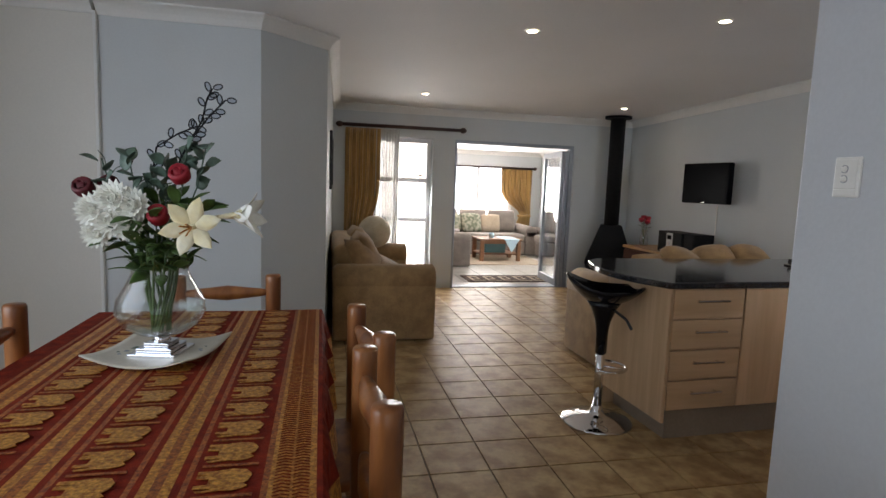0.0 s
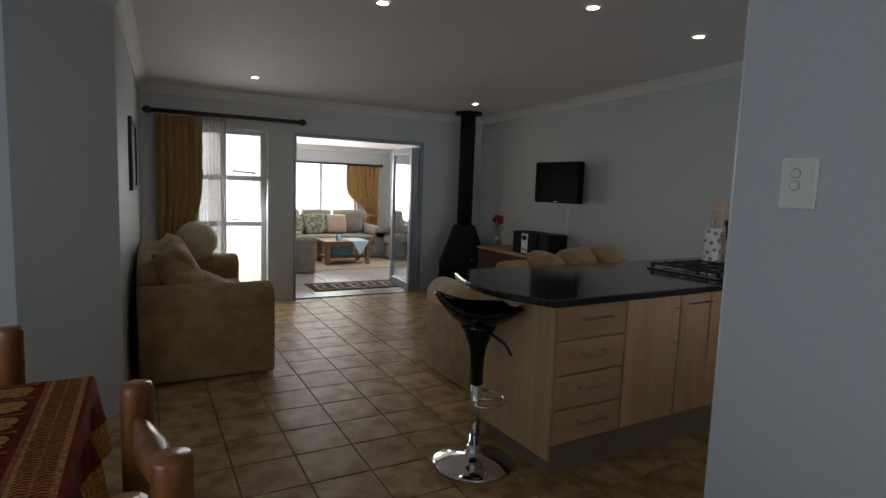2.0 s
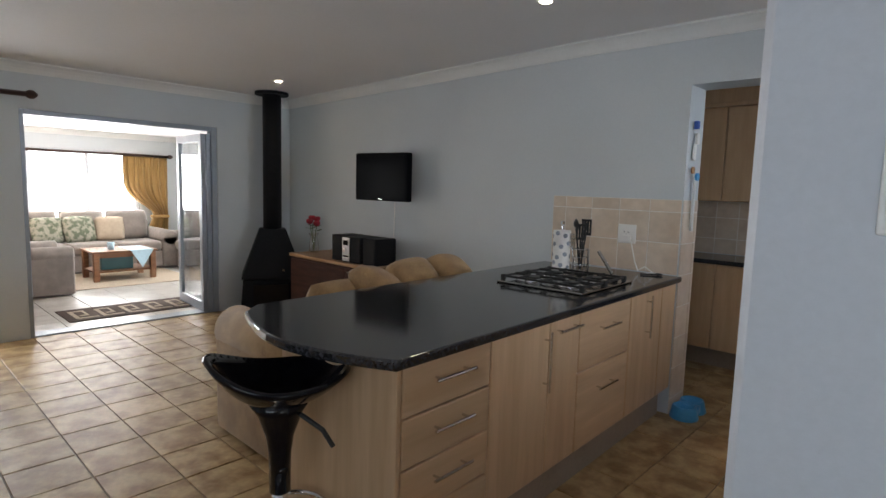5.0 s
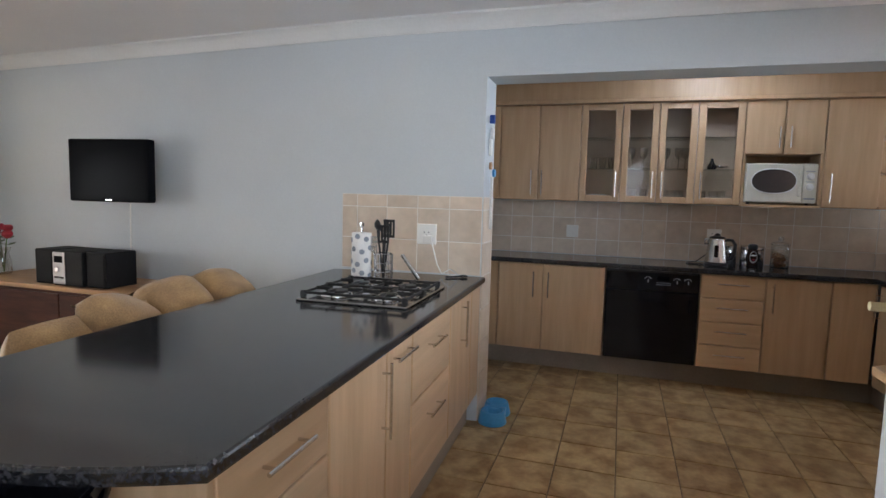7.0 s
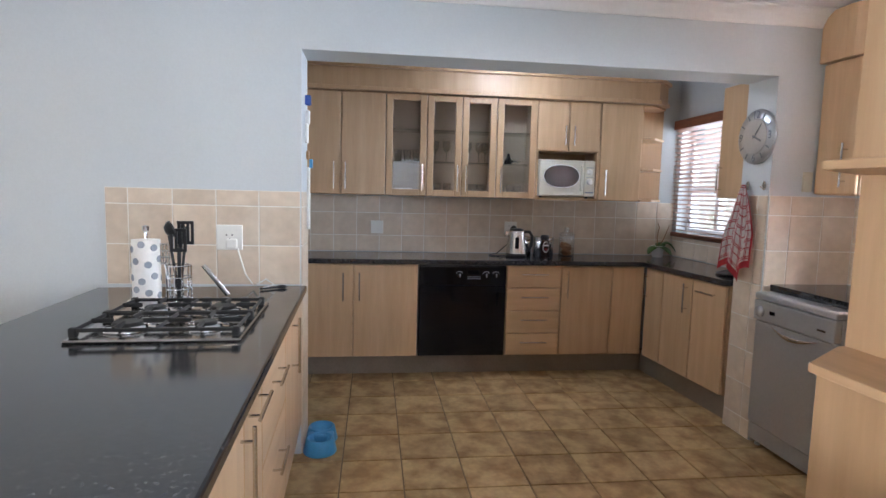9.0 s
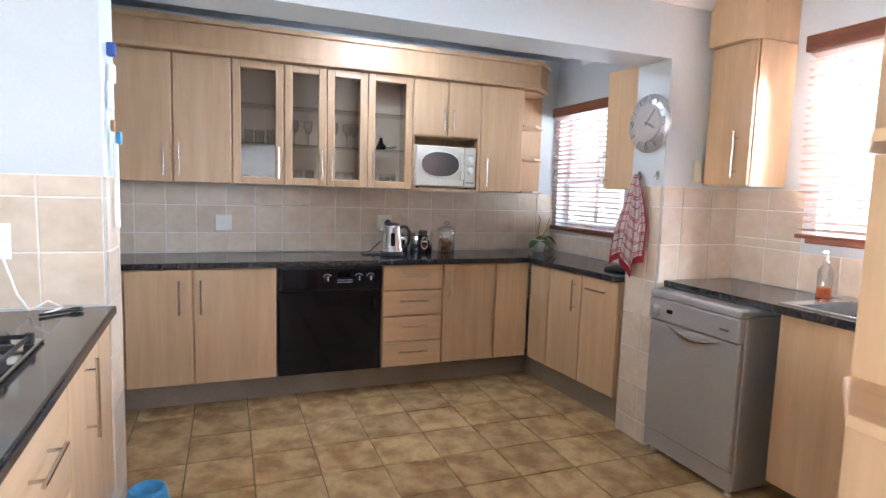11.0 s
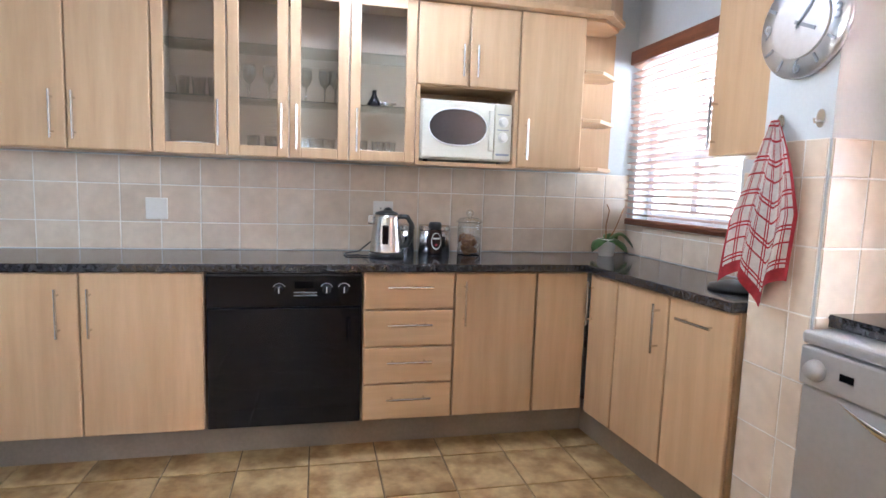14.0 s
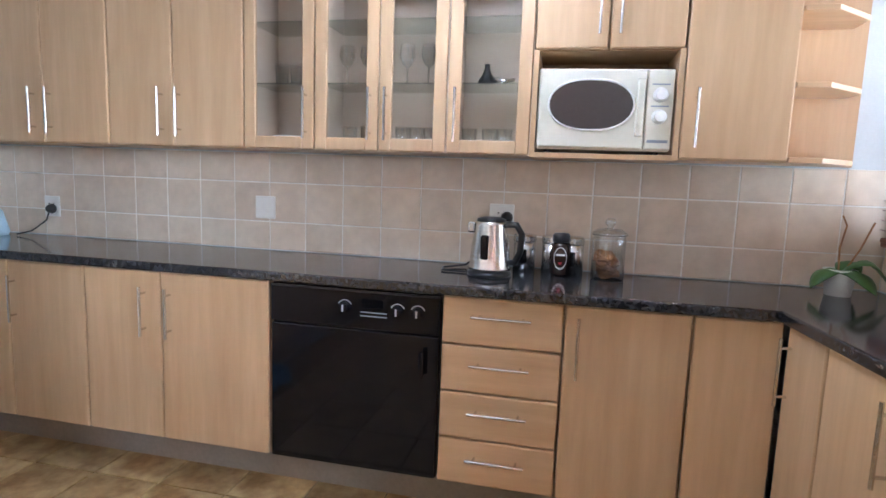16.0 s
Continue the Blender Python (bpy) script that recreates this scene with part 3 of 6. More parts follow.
# ---- kitchen cabinets ----
def bar_handle(parent, u, z, length, upright=True, off=0.0):
    """A steel bar handle centred at (u, z) on a front at y = off."""
    h = length / 2
    ends = [(u, z - h), (u, z + h)] if upright else [(u - h, z), (u + h, z)]
    bm = tube([(ends[0][0], off - 0.032, ends[0][1]), (ends[1][0], off - 0.032, ends[1][1])], 0.0055, 8)
    for k in (0.14, 0.86):
        x, zz = ends[0][0] + (ends[1][0] - ends[0][0]) * k, ends[0][1] + (ends[1][1] - ends[0][1]) * k
        tube([(x, off, zz), (x, off - 0.034, zz)], 0.0045, 6, bm)
    return part("handle", bm, STEEL, parent, "brushed steel bar handle")


def cabinet(name, m, w, d, z0, z1, fronts, label, wood=None, woodh=None, category="cabinet", group="", hollow=False):
    """A unit whose fronts lie in the plane y = 0, x to the right. fronts: (u0, u1, z0, z1, kind, (handle u, z, length, upright))."""
    wood, woodh = wood or WOOD, woodh or WOODH
    ob = thing(name, m, label, category, group)
    if hollow:
        t = 0.016
        bm = box(0, t, 0.02, d, z0, z1)
        box(w - t, w, 0.02, d, z0, z1, 0, 2, bm)
        box(t, w - t, 0.02, d, z0, z0 + t, 0, 2, bm)
        box(t, w - t, 0.02, d, z1 - t, z1, 0, 2, bm)
        box(t, w - t, d - t, d, z0 + t, z1 - t, 0, 2, bm)
        part("body", bm, INSIDE, ob)
    else:
        part("body", box(0.001, w - 0.001, 0.026, d, z0, z1), wood, ob)
    for u0, u1, a, b, kind, hd in fronts:
        g = 0.003
        if kind == "glass":
            f = 0.052
            fr = box(u0 + g, u0 + f, 0, 0.019, a + g, b - g, 0.003, 1)
            box(u1 - f, u1 - g, 0, 0.019, a + g, b - g, 0.003, 1, fr)
            box(u0 + f, u1 - f, 0, 0.019, a + g, a + f, 0.003, 1, fr)
            box(u0 + f, u1 - f, 0, 0.019, b - f, b - g, 0.003, 1, fr)
            dr = part("door", fr, wood, ob, "glazed wooden door")
            p = part("pane", box(u0 + f, u1 - f, 0.008, 0.012, a + f, b - f), FROST, dr)
            p.visible_shadow = False
        else:
            dr = part("drawer_front" if kind == "drawer" else "door", box(u0 + g, u1 - g, 0, 0.019, a + g, b - g, 0.006, 2), woodh if kind == "drawer" else wood, ob)
        if hd:
            bar_handle(dr, *hd)
    return ob


def drawers(u0, u1, z0, z1, n, length):
    step = (z1 - z0) / n
    return [(u0, u1, z0 + i * step, z0 + (i + 1) * step, "drawer", ((u0 + u1) / 2, z0 + (i + 0.62) * step, length, False)) for i in range(n)]


FX, UX = 5.615, 5.855                     # base and wall fronts on the back wall
B0, B1 = 0.172, 0.862                     # base fronts


def on_back(y, x=FX):
    """Fronts facing the lounge, units counted to the right from y."""
    return pose(x, y, 0, 0, 0, -90)


D = BX - FX - 0.004
cabinet("base_cabinet", on_back(4.26), 4.26 - 3.304, D, B0, B1, [(0, 0.5, B0, B1, "door", (0.45, 0.72, 0.2, True)), (0.5, 0.956, B0, B1, "door", (0.9, 0.72, 0.2, True))], "beech laminate kitchen base cabinet with steel handle")
cabinet("base_cabinet", on_back(3.302), 0.382, D, B0, B1, [(0, 0.382, B0, B1, "door", (0.035, 0.70, 0.2, True))], "beech laminate single-door kitchen base cabinet")
cabinet("base_cabinet", on_back(2.918), 0.826, D, B0, B1, [(0, 0.357, B0, B1, "door", (0.285, 0.70, 0.2, True)), (0.357, 0.826, B0, B1, "door", (0.40, 0.70, 0.2, True))], "beech laminate two-door base cabinet beside the oven")
cabinet("drawer_cabinet", on_back(1.426), 0.418, D, B0, B1, drawers(0, 0.418, B0, B1, 4, 0.205), "beech laminate cabinet with four drawers")
cabinet("base_cabinet", on_back(1.006), 0.40, D, B0, B1, [(0, 0.40, B0, B1, "door", (0.045, 0.72, 0.21, True))], "beech laminate single-door base cabinet")
cabinet("corner_cabinet", on_back(0.604), 0.262, D, B0, B1, [(0, 0.262, B0, B1, "door", None)], "beech laminate blank corner cabinet front")
# return along the window wall, slightly out of square
RY = 0.345
RET = pose(5.60, RY, 0, 0, 0, 184.6)
for u0, u1, hd, lb in ((0.012, 0.231, (0.03, 0.72, 0.21, True), "beech laminate corner base cabinet door"), (0.233, 0.568, (0.285, 0.72, 0.2, True), "beech laminate base cabinet under the window"), (0.570, 0.892, (0.16, 0.79, 0.17, False), "beech base cabinet against the pillar")):
    cabinet("base_cabinet", RET @ pose(u0, 0, 0), u1 - u0, 0.415, B0, B1, [(0, u1 - u0, B0, B1, "door", (hd[0], *hd[1:]))], lb)
# plinths
bm = box(FX + 0.15, FX + 0.17, 0.24, 4.28, 0, B0 - 0.002)
tagged(link("plinth", bm, PLINTH), "dark grey recessed plinth under the cabinets", "plinth", kind="structure")
tagged(link("plinth", prism([(WT + 0.002, 0.170), (WT + 0.002, 0.190), (FX + 0.15, RY - 0.08), (FX + 0.15, RY - 0.10)], 0, B0 - 0.002), PLINTH), "dark grey recessed plinth under the cabinets", "plinth", kind="structure")
# worktop, L-shaped
EX, EY = 5.595, 0.365
tagged(link("worktop", prism([(WT + 0.005, AY + 0.003), (BX - 0.003, AY + 0.003), (BX - 0.003, 4.28), (EX, 4.28), (EX, EY), (WT + 0.005, EY - 0.072)], 0.864, 0.9, 0.006), GRANITE), "polished black granite L-shaped kitchen worktop", "worktop")

# wall cabinets
U0, U1 = 1.358, 2.125
UD = BX - UX - 0.004
cabinet("wall_cabinet", on_back(4.02, UX), 0.338, UD, U0, U1, [(0, 0.338, U0, U1, "door", (0.30, 1.5, 0.17, True))], "beech laminate wall cabinet with steel handle")
cabinet("wall_cabinet", on_back(3.68, UX), 0.686, UD, U0, U1, [(0, 0.342, U0, U1, "door", (0.295, 1.50, 0.20, True)), (0.342, 0.686, U0, U1, "door", (0.385, 1.50, 0.20, True))], "beech laminate two-door wall cabinet")
cabinet("wall_cabinet", on_back(2.993, UX), 0.652, UD, U0, U1, [(0, 0.32, U0, U1, "door", (0.27, 1.50, 0.20, True)), (0.32, 0.652, U0, U1, "door", (0.355, 1.50, 0.20, True))], "beech laminate two-door wall cabinet")


def glass_cabinet(y, w, doors, label):
    ob = cabinet("glass_cabinet", on_back(y, UX), w, UD, U0, U1, doors, label, hollow=True)
    for z in (1.62, 1.86):
        part("shelf", box(0.017, w - 0.017, 0.03, UD - 0.018, z, z + 0.006), SHELFGLASS, ob, "clear glass shelf")
    return ob


glass_cabinet(2.340, 0.31, [(0, 0.31, U0, U1, "glass", (0.277, 1.50, 0.20, True))], "beech wall cabinet with glazed door and glasses")
glass_cabinet(2.029, 0.54, [(0, 0.269, U0, U1, "glass", (0.236, 1.50, 0.20, True)), (0.269, 0.54, U0, U1, "glass", (0.302, 1.50, 0.20, True))], "beech wall cabinet with two glazed doors")
glass_cabinet(1.488, 0.316, [(0, 0.316, U0, U1, "glass", (0.034, 1.50, 0.20, True))], "beech wall cabinet with glazed door and ornaments")
MZ = 1.735
cabinet("wall_cabinet", on_back(1.171, UX), 0.514, UD, MZ, U1, [(0, 0.257, MZ, U1, "door", (0.222, 1.855, 0.15, True)), (0.257, 0.514, MZ, U1, "door", (0.292, 1.855, 0.15, True))], "short beech wall cabinet above the microwave")
niche = thing("microwave_shelf", on_back(1.171, UX), "open beech niche that holds the microwave", "shelf")
bm = box(0, 0.018, 0.0, UD, U0 - 0.004, MZ)
box(0.496, 0.514, 0, UD, U0 - 0.004, MZ, 0, 2, bm)
box(0.018, 0.496, 0, UD, U0 - 0.004, U0 + 0.014, 0, 2, bm)
box(0.018, 0.496, UD - 0.012, UD, U0 + 0.014, MZ, 0, 2, bm)
part("body", bm, WOOD, niche)
cabinet("wall_cabinet", on_back(0.655, UX), 0.35, UD, U0, U1, [(0, 0.35, U0, U1, "door", (0.045, 1.50, 0.20, True))], "beech laminate wall cabinet beside the window")
ends = thing("end_shelf", on_back(0.303, UX), "open beech end shelf with angled corners", "shelf")
part("back_panel", box(0.0, 0.30, UD - 0.014, UD, U0, U1), WOOD, ends)
for z in (U0, 1.605, 1.85, U1 - 0.02):
    part("shelf", prism([(0, 0.0), (0.10, 0.0), (0.25, 0.14), (0.25, UD - 0.015), (0, UD - 0.015)], z, z + 0.018, 0.002), WOODH, ends)
# bulkhead over the wall cabinets
tagged(link("trim_bulkhead", prism([(BX - 0.002, 0.05), (BX - 0.002, 4.29), (UX - 0.03, 4.29), (UX - 0.03, 0.20), (UX + 0.12, 0.05)], U1 + 0.002, CZ - 0.1, 0.004), WOOD), "beech bulkhead over the wall cabinets", "trim", kind="structure")
bm = bmesh.new()
for k, (o, z0, z1) in enumerate(((0.045, U1 + 0.001, U1 + 0.03), (0.055, CZ - 0.13, CZ - 0.1))):
    prism([(BX - 0.003, 0.05 - o + 0.03), (BX - 0.003, 4.285), (UX - o, 4.285), (UX - o, 0.19), (UX + 0.11, 0.05 - o + 0.03)], z0, z1, 0.004, bm)
tagged(link("trim_bulkhead_moulding", bm, WOOD), "beech moulding on the bulkhead", "trim", kind="structure")
# wall cabinet by the window in the alcove and the one by the sink
cabinet("wall_cabinet", pose(5.12, 0.12, 0, 0, 0, 180), 0.40, 0.265, 1.40, 2.13, [(0, 0.40, 1.40, 2.13, "door", (0.035, 1.53, 0.2, True))], "beech wall cabinet between window and pillar")
cabinet("wall_cabinet", pose(4.452, -0.025, 0, 0, 0, 180), 0.275, 0.272, 1.43, 2.14, [(0, 0.275, 1.43, 2.14, "door", (0.205, 1.585, 0.23, True))], "beech wall cabinet beside the sink window")
arc = [(4.452, SY + 0.003), (4.452, 0.005)] + [(4.28 - 0.10 * math.sin(a), -0.095 + 0.10 * math.cos(a)) for a in (0, 0.4, 0.8, 1.2, 1.57)] + [(4.18, SY + 0.003)]
tagged(link("trim_bulkhead_sink", prism(arc, 2.142, CZ - 0.01, 0.004), WOOD), "beech bulkhead with rounded corner over the cabinet", "trim", kind="structure")

# ---- peninsula, turned slightly against the wall ----
PEN = pose(2.05, 2.695, 0, 0, 0, 2.0)
PL, PD = 2.405, 0.60
P0, P1 = 0.185, 0.862
kw = dict(wood=WOODP, woodh=WOODPH)


def on_pen(x, y=0.0, z=0.0):
    return PEN @ pose(x, y, z)


def set_pen(ob):
    ob.matrix_basis = PEN
    return ob


cabinet("drawer_cabinet", on_pen(0), 0.455, PD, P0, P1, drawers(0, 0.455, P0, P1, 4, 0.20), "pale beech peninsula cabinet with four drawers", **kw)
cabinet("base_cabinet", on_pen(0.457), 0.678, PD, P0, P1, [(0, 0.415, P0, P1, "door", (0.375, 0.70, 0.26, True)), (0.415, 0.678, P0, P1, "door", (0.548, 0.815, 0.20, False))], "pale beech peninsula cabinet with two doors", **kw)
cabinet("base_cabinet", on_pen(1.137), 0.563, PD, P0, P1, [(0, 0.563, 0.57, P1, "drawer", (0.28, 0.76, 0.20, False)), (0, 0.563, P0, 0.57, "drawer", (0.28, 0.46, 0.20, False))], "pale beech peninsula cabinet with two deep drawers", **kw)
cabinet("base_cabinet", on_pen(1.702), 0.684, PD, P0, P1, [(0, 0.45, P0, P1, "door", (0.22, 0.72, 0.24, True)), (0.45, 0.684, P0, P1, "door", None)], "pale beech peninsula cabinet against the wall", **kw)
set_pen(tagged(link("panel_peninsula_end", box(-0.022, -0.002, 0, PD, 0.12, P1, 0.002, 1), WOODP), "pale beech end panel of the peninsula", "panel", kind="structure"))
set_pen(tagged(link("panel_peninsula_back", box(-0.022, PL - 0.05, PD + 0.001, PD + 0.02, 0.0, P1), WOODP), "pale beech back panel of the peninsula", "panel", kind="structure"))
set_pen(tagged(link("plinth", box(0.05, PL - 0.03, 0.06, PD - 0.02, 0, P0 - 0.002), PLINTH), "dark grey recessed peninsula plinth", "plinth", kind="structure"))
out = [(PL - 0.002, -0.022), (-0.045, -0.022)]
for q in range(1, 14):
    a = q / 14
    out.append((-0.045 - 0.15 * math.sin(math.pi * a) * (1 - 0.25 * a) + 0.03 * a, -0.022 + 0.942 * a))
out += [(0.06, 0.94), (PL - 0.055, 0.94)]
set_pen(tagged(link("worktop", prism(out, 0.864, 0.9, 0.008), GRANITE), "polished black granite peninsula worktop with curved end", "worktop"))

# ---- sink run ----
bm = bmesh.new()
for x0, x1, y0, y1 in ((2.3, 3.04, SY + 0.003, 0.185), (3.76, WX - 0.003, SY + 0.003, 0.185), (3.04, 3.76, SY + 0.003, -0.235), (3.04, 3.76, 0.115, 0.185)):
    box(x0, x1, y0, y1, 0.884, 0.92, 0, 2, bm)
bmesh.ops.remove_doubles(bm, verts=bm.verts, dist=1e-5)
tagged(link("worktop", bm, GRANITE), "polished black granite worktop by the sink", "worktop")
cabinet("sink_cabinet", pose(3.80, 0.15, 0, 0, 0, 180), 0.9, 0.44, 0.12, 0.72, [(0, 0.45, 0.12, 0.882, "door", (0.41, 0.72, 0.2, True)), (0.45, 0.9, 0.12, 0.882, "door", (0.49, 0.72, 0.2, True))], "beech sink cabinet next to the dishwasher")


def dishwasher(m):
    ob = thing("dishwasher", m, "silver freestanding dishwasher on small feet", "dishwasher")
    w, d, h = 0.565, 0.53, 0.882
    part("body", box(0, w, 0.03, d, 0.035, h - 0.04, 0.006), SILVER, ob)
    part("lid", box(-0.003, w + 0.003, -0.012, d, h - 0.038, h, 0.014, 3), SILVER, ob)
    dr = part("door", box(0.004, w - 0.004, 0.0, 0.03, 0.135, 0.725, 0.01, 3), SILVER, ob)
    panel = part("control_panel", box(0.002, w - 0.002, -0.012, 0.03, 0.729, h - 0.042, 0.008, 2), SILVER, ob)
    part("knob", lathe([(0.03, 0), (0.03, 0.008), (0.024, 0.022), (0.0, 0.024)], 20, None, pose(0.06, -0.012, 0.78, 90)), SILVER, panel, "round silver dial", True)
    part("display", box(0.13, 0.17, -0.0135, -0.012, 0.775, 0.795), SCREEN, panel)
    part("nameplate", box(0.46, 0.51, -0.0135, -0.012, 0.77, 0.78), STEEL, panel)

    def lip(u, v):
        a = u * math.pi
        return (0.12 + 0.36 * u, -0.018 * math.sin(a) - 0.002, 0.715 - 0.045 * math.sin(a) + 0.02 * v * math.sin(a))
    part("handle_recess", sheet(lip, 16, 2, 0.006), CHROME, dr, "curved grip recess", True)
    part("kick_plate", box(0.004, w - 0.004, 0.012, 0.03, 0.035, 0.13, 0.004), SILVER, ob)
    for x in (0.04, w - 0.04):
        for y in (0.05, d - 0.05):
            part("foot", lathe([(0.016, 0), (0.016, 0.012), (0.008, 0.014), (0.008, 0.036)], 10, None, pose(x, y, 0)), WHITEPLASTIC, ob)
    return ob


dishwasher(pose(4.445, 0.272, 0, 0, 0, 180))

# ---- hutch next to the partition ----
hutch = thing("dresser", pose(0, 0, 0), "tall beech dresser with open niche and angled shelf ends", "dresser")
HX0, HX1 = 1.936, 2.82
plan = lambda f: [(HX0, 0.95), (HX1, 0.95), (HX1, 1.26), (2.69, f), (HX0, f)]
part("lower_body", prism([(HX0, 0.95), (HX1 - 0.03, 0.95), (HX1 - 0.03, 1.25), (2.72, 1.40), (HX0, 1.40)], 0.0, 1.005), WOOD, hutch)
part("counter_shelf", prism(plan(1.45), 1.007, 1.029, 0.003), WOODH, hutch)
part("back_panel", box(HX0, HX1, 0.95, 1.24, 1.029, 1.455), WOOD, hutch)
part("upper_shelf", prism(plan(1.46), 1.456, 1.477, 0.003), WOODH, hutch)
part("upper_body", prism([(HX0, 0.95), (HX1, 0.95), (HX1, 1.25), (2.72, 1.36), (HX0, 1.36)], 1.478, 2.30), WOOD, hutch)
part("handle", tube([(2.33, 1.235, 1.215), (2.33, 1.60, 1.218)], 0.008, 8), CREAMPETAL, hutch, "pale wooden peg")

# ---- large furniture ----
def pillow_bm(w, d, h, puff=0.5, n=10):
    """A stuffed cushion, w by d, h thick."""
    def half(s):
        def f(u, v):
            x, y = 2 * u - 1, 2 * v - 1
            k = max(0.0, (1 - abs(x) ** 3.0) * (1 - abs(y) ** 3.0)) ** puff
            return (x * w / 2 * (1 - 0.05 * y * y), y * d / 2 * (1 - 0.05 * x * x), s * h / 2 * k)
        return f
    bm = sheet(half(1), n, n)
    sheet(half(-1), n, n, 0, bm)
    bmesh.ops.remove_doubles(bm, verts=bm.verts, dist=1e-4)
    return bm


def rounded(x0, x1, y0, y1, z0, z1, r, seg=4):
    return box(x0, x1, y0, y1, z0, z1, r, seg)


def sofa(name, m, length, depth, label, mat, seat_h=0.40, arm_h=0.66, back_h=0.86, seats=2, arm=0.24, group=""):
    """A sofa with its back along x at y = depth, the seat facing -y."""
    ob = thing(name, m, label, "sofa", group)
    part("base", rounded(0.02, length - 0.02, 0.03, depth - 0.02, 0.02, seat_h - 0.12, 0.02, 2), mat, ob)
    for i, x in enumerate((0, length - arm)):
        bm = rounded(x, x + arm, 0.0, depth, 0.015, arm_h - 0.08, 0.03, 3)
        join(bm, lathe([(0.0, 0), (arm * 0.42, 0.0), (arm * 0.54, 0.02), (arm * 0.54, depth - 0.03), (arm * 0.42, depth), (0, depth)], 20), pose(x + arm / 2, 0.0, arm_h - arm * 0.5, -90, 0, 0))
        part("armrest", bm, mat, ob, smooth=True)
    part("backrest", rounded(arm * 0.8, length - arm * 0.8, depth - 0.24, depth, seat_h - 0.15, back_h - 0.04, 0.07, 4), mat, ob, smooth=True)
    w = (length - 2 * arm) / seats
    for i in range(seats):
        c = rounded(arm + i * w + 0.004, arm + (i + 1) * w - 0.004, 0.0, depth - 0.2, seat_h - 0.12, seat_h + 0.04, 0.05, 4)
        part("seat_cushion", c, mat, ob, smooth=True)
        b = pillow_bm(w * 0.98, 0.50, 0.24)
        b.transform(pose(arm + (i + 0.5) * w, depth - 0.30, seat_h + 0.26, 76))
        part("back_cushion", b, mat, ob, smooth=True)
    return ob


def cushion(m, w, d, h, mat, label):
    ob = tagged(link("cushion", pillow_bm(w, d, h), mat, None, "", True), label, "cushion")
    ob.matrix_basis = m
    return ob


# brown sofa along the lounge side wall: back towards the wall, seat facing the room
sofa("sofa", pose(1.20, 4.78, 0, 0, 0, 90), 1.95, 0.88, "two-seat brown upholstered sofa against the wall", FABRIC)
cushion(pose(0.62, 5.12, 0.66, 55, 8, 60), 0.5, 0.45, 0.2, FABRIC, "brown scatter cushion leaning on the sofa")
cushion(pose(0.85, 5.30, 0.56, 28, -10, 100), 0.46, 0.46, 0.16, FABRIC, "brown scatter cushion lying on the sofa")
# couch behind the peninsula, back to the counter
sofa("sofa", pose(3.92, 4.50, 0, 0, 0, 180), 1.64, 0.82, "brown upholstered couch with its back to the peninsula", FABRIC, seats=3, arm_h=0.70, back_h=0.86)
cushion(pose(2.92, 3.86, 0.86, 24, 10, 20), 0.30, 0.28, 0.17, FABRIC, "brown cushion on top of the couch back")
cushion(pose(3.22, 3.88, 0.87, 30, -8, -15), 0.30, 0.28, 0.17, FABRIC, "brown cushion on top of the couch back")
cushion(pose(3.55, 3.88, 0.87, 34, 6, 8), 0.32, 0.28, 0.18, FABRIC, "brown cushion on top of the couch back")


def stool(m):
    ob = thing("bar_stool", m, "black plastic swivel bar stool with chrome base", "stool")
    base = lathe([(0.0, 0), (0.205, 0.0), (0.21, 0.006), (0.20, 0.014), (0.12, 0.032), (0.05, 0.05), (0.034, 0.075), (0.03, 0.1)], 36)
    part("base", base, CHROME, ob, "round chrome base plate", True)
    part("column", lathe([(0.026, 0.09), (0.026, 0.46)], 20), CHROME, ob, "chrome gas column", True)
    ring = tube([(0.12 * math.cos(a) + 0.03, 0.12 * math.sin(a), 0.34) for a in [k * math.pi / 10 - 1.9 for k in range(13)]] , 0.009, 8)
    tube([(0.0, 0.0, 0.34), (0.13, -0.02, 0.34)], 0.008, 8, ring)
    part("footrest", ring, CHROME, ob, "curved chrome footrest", True)
    stem = lathe([(0.034, 0.42), (0.036, 0.55), (0.045, 0.61), (0.075, 0.69), (0.10, 0.73)], 24)
    part("stem", stem, BLACKGLOSS, ob, "tapered black seat stem", True)

    def bowl(u, v):
        a = 2 * math.pi * u
        r = 0.02 + 0.98 * v
        x, y = 0.215 * r * math.cos(a), 0.175 * r * math.sin(a)
        rise = 0.085 * r ** 2.2 + (0.075 if math.cos(a) < 0 else 0.02) * (abs(math.cos(a)) ** 2) * r ** 3
        return (x, y, 0.725 + rise)
    part("seat", sheet(bowl, 40, 10, 0.014), BLACKGLOSS, ob, "glossy black bowl seat", True)
    part("lever", tube([(0.05, -0.03, 0.69), (0.12, -0.10, 0.65), (0.15, -0.12, 0.60)], 0.008, 8), BLACKPLASTIC, ob)
    return ob


stool(pose(1.83, 3.03, 0, 0, 0, -25))


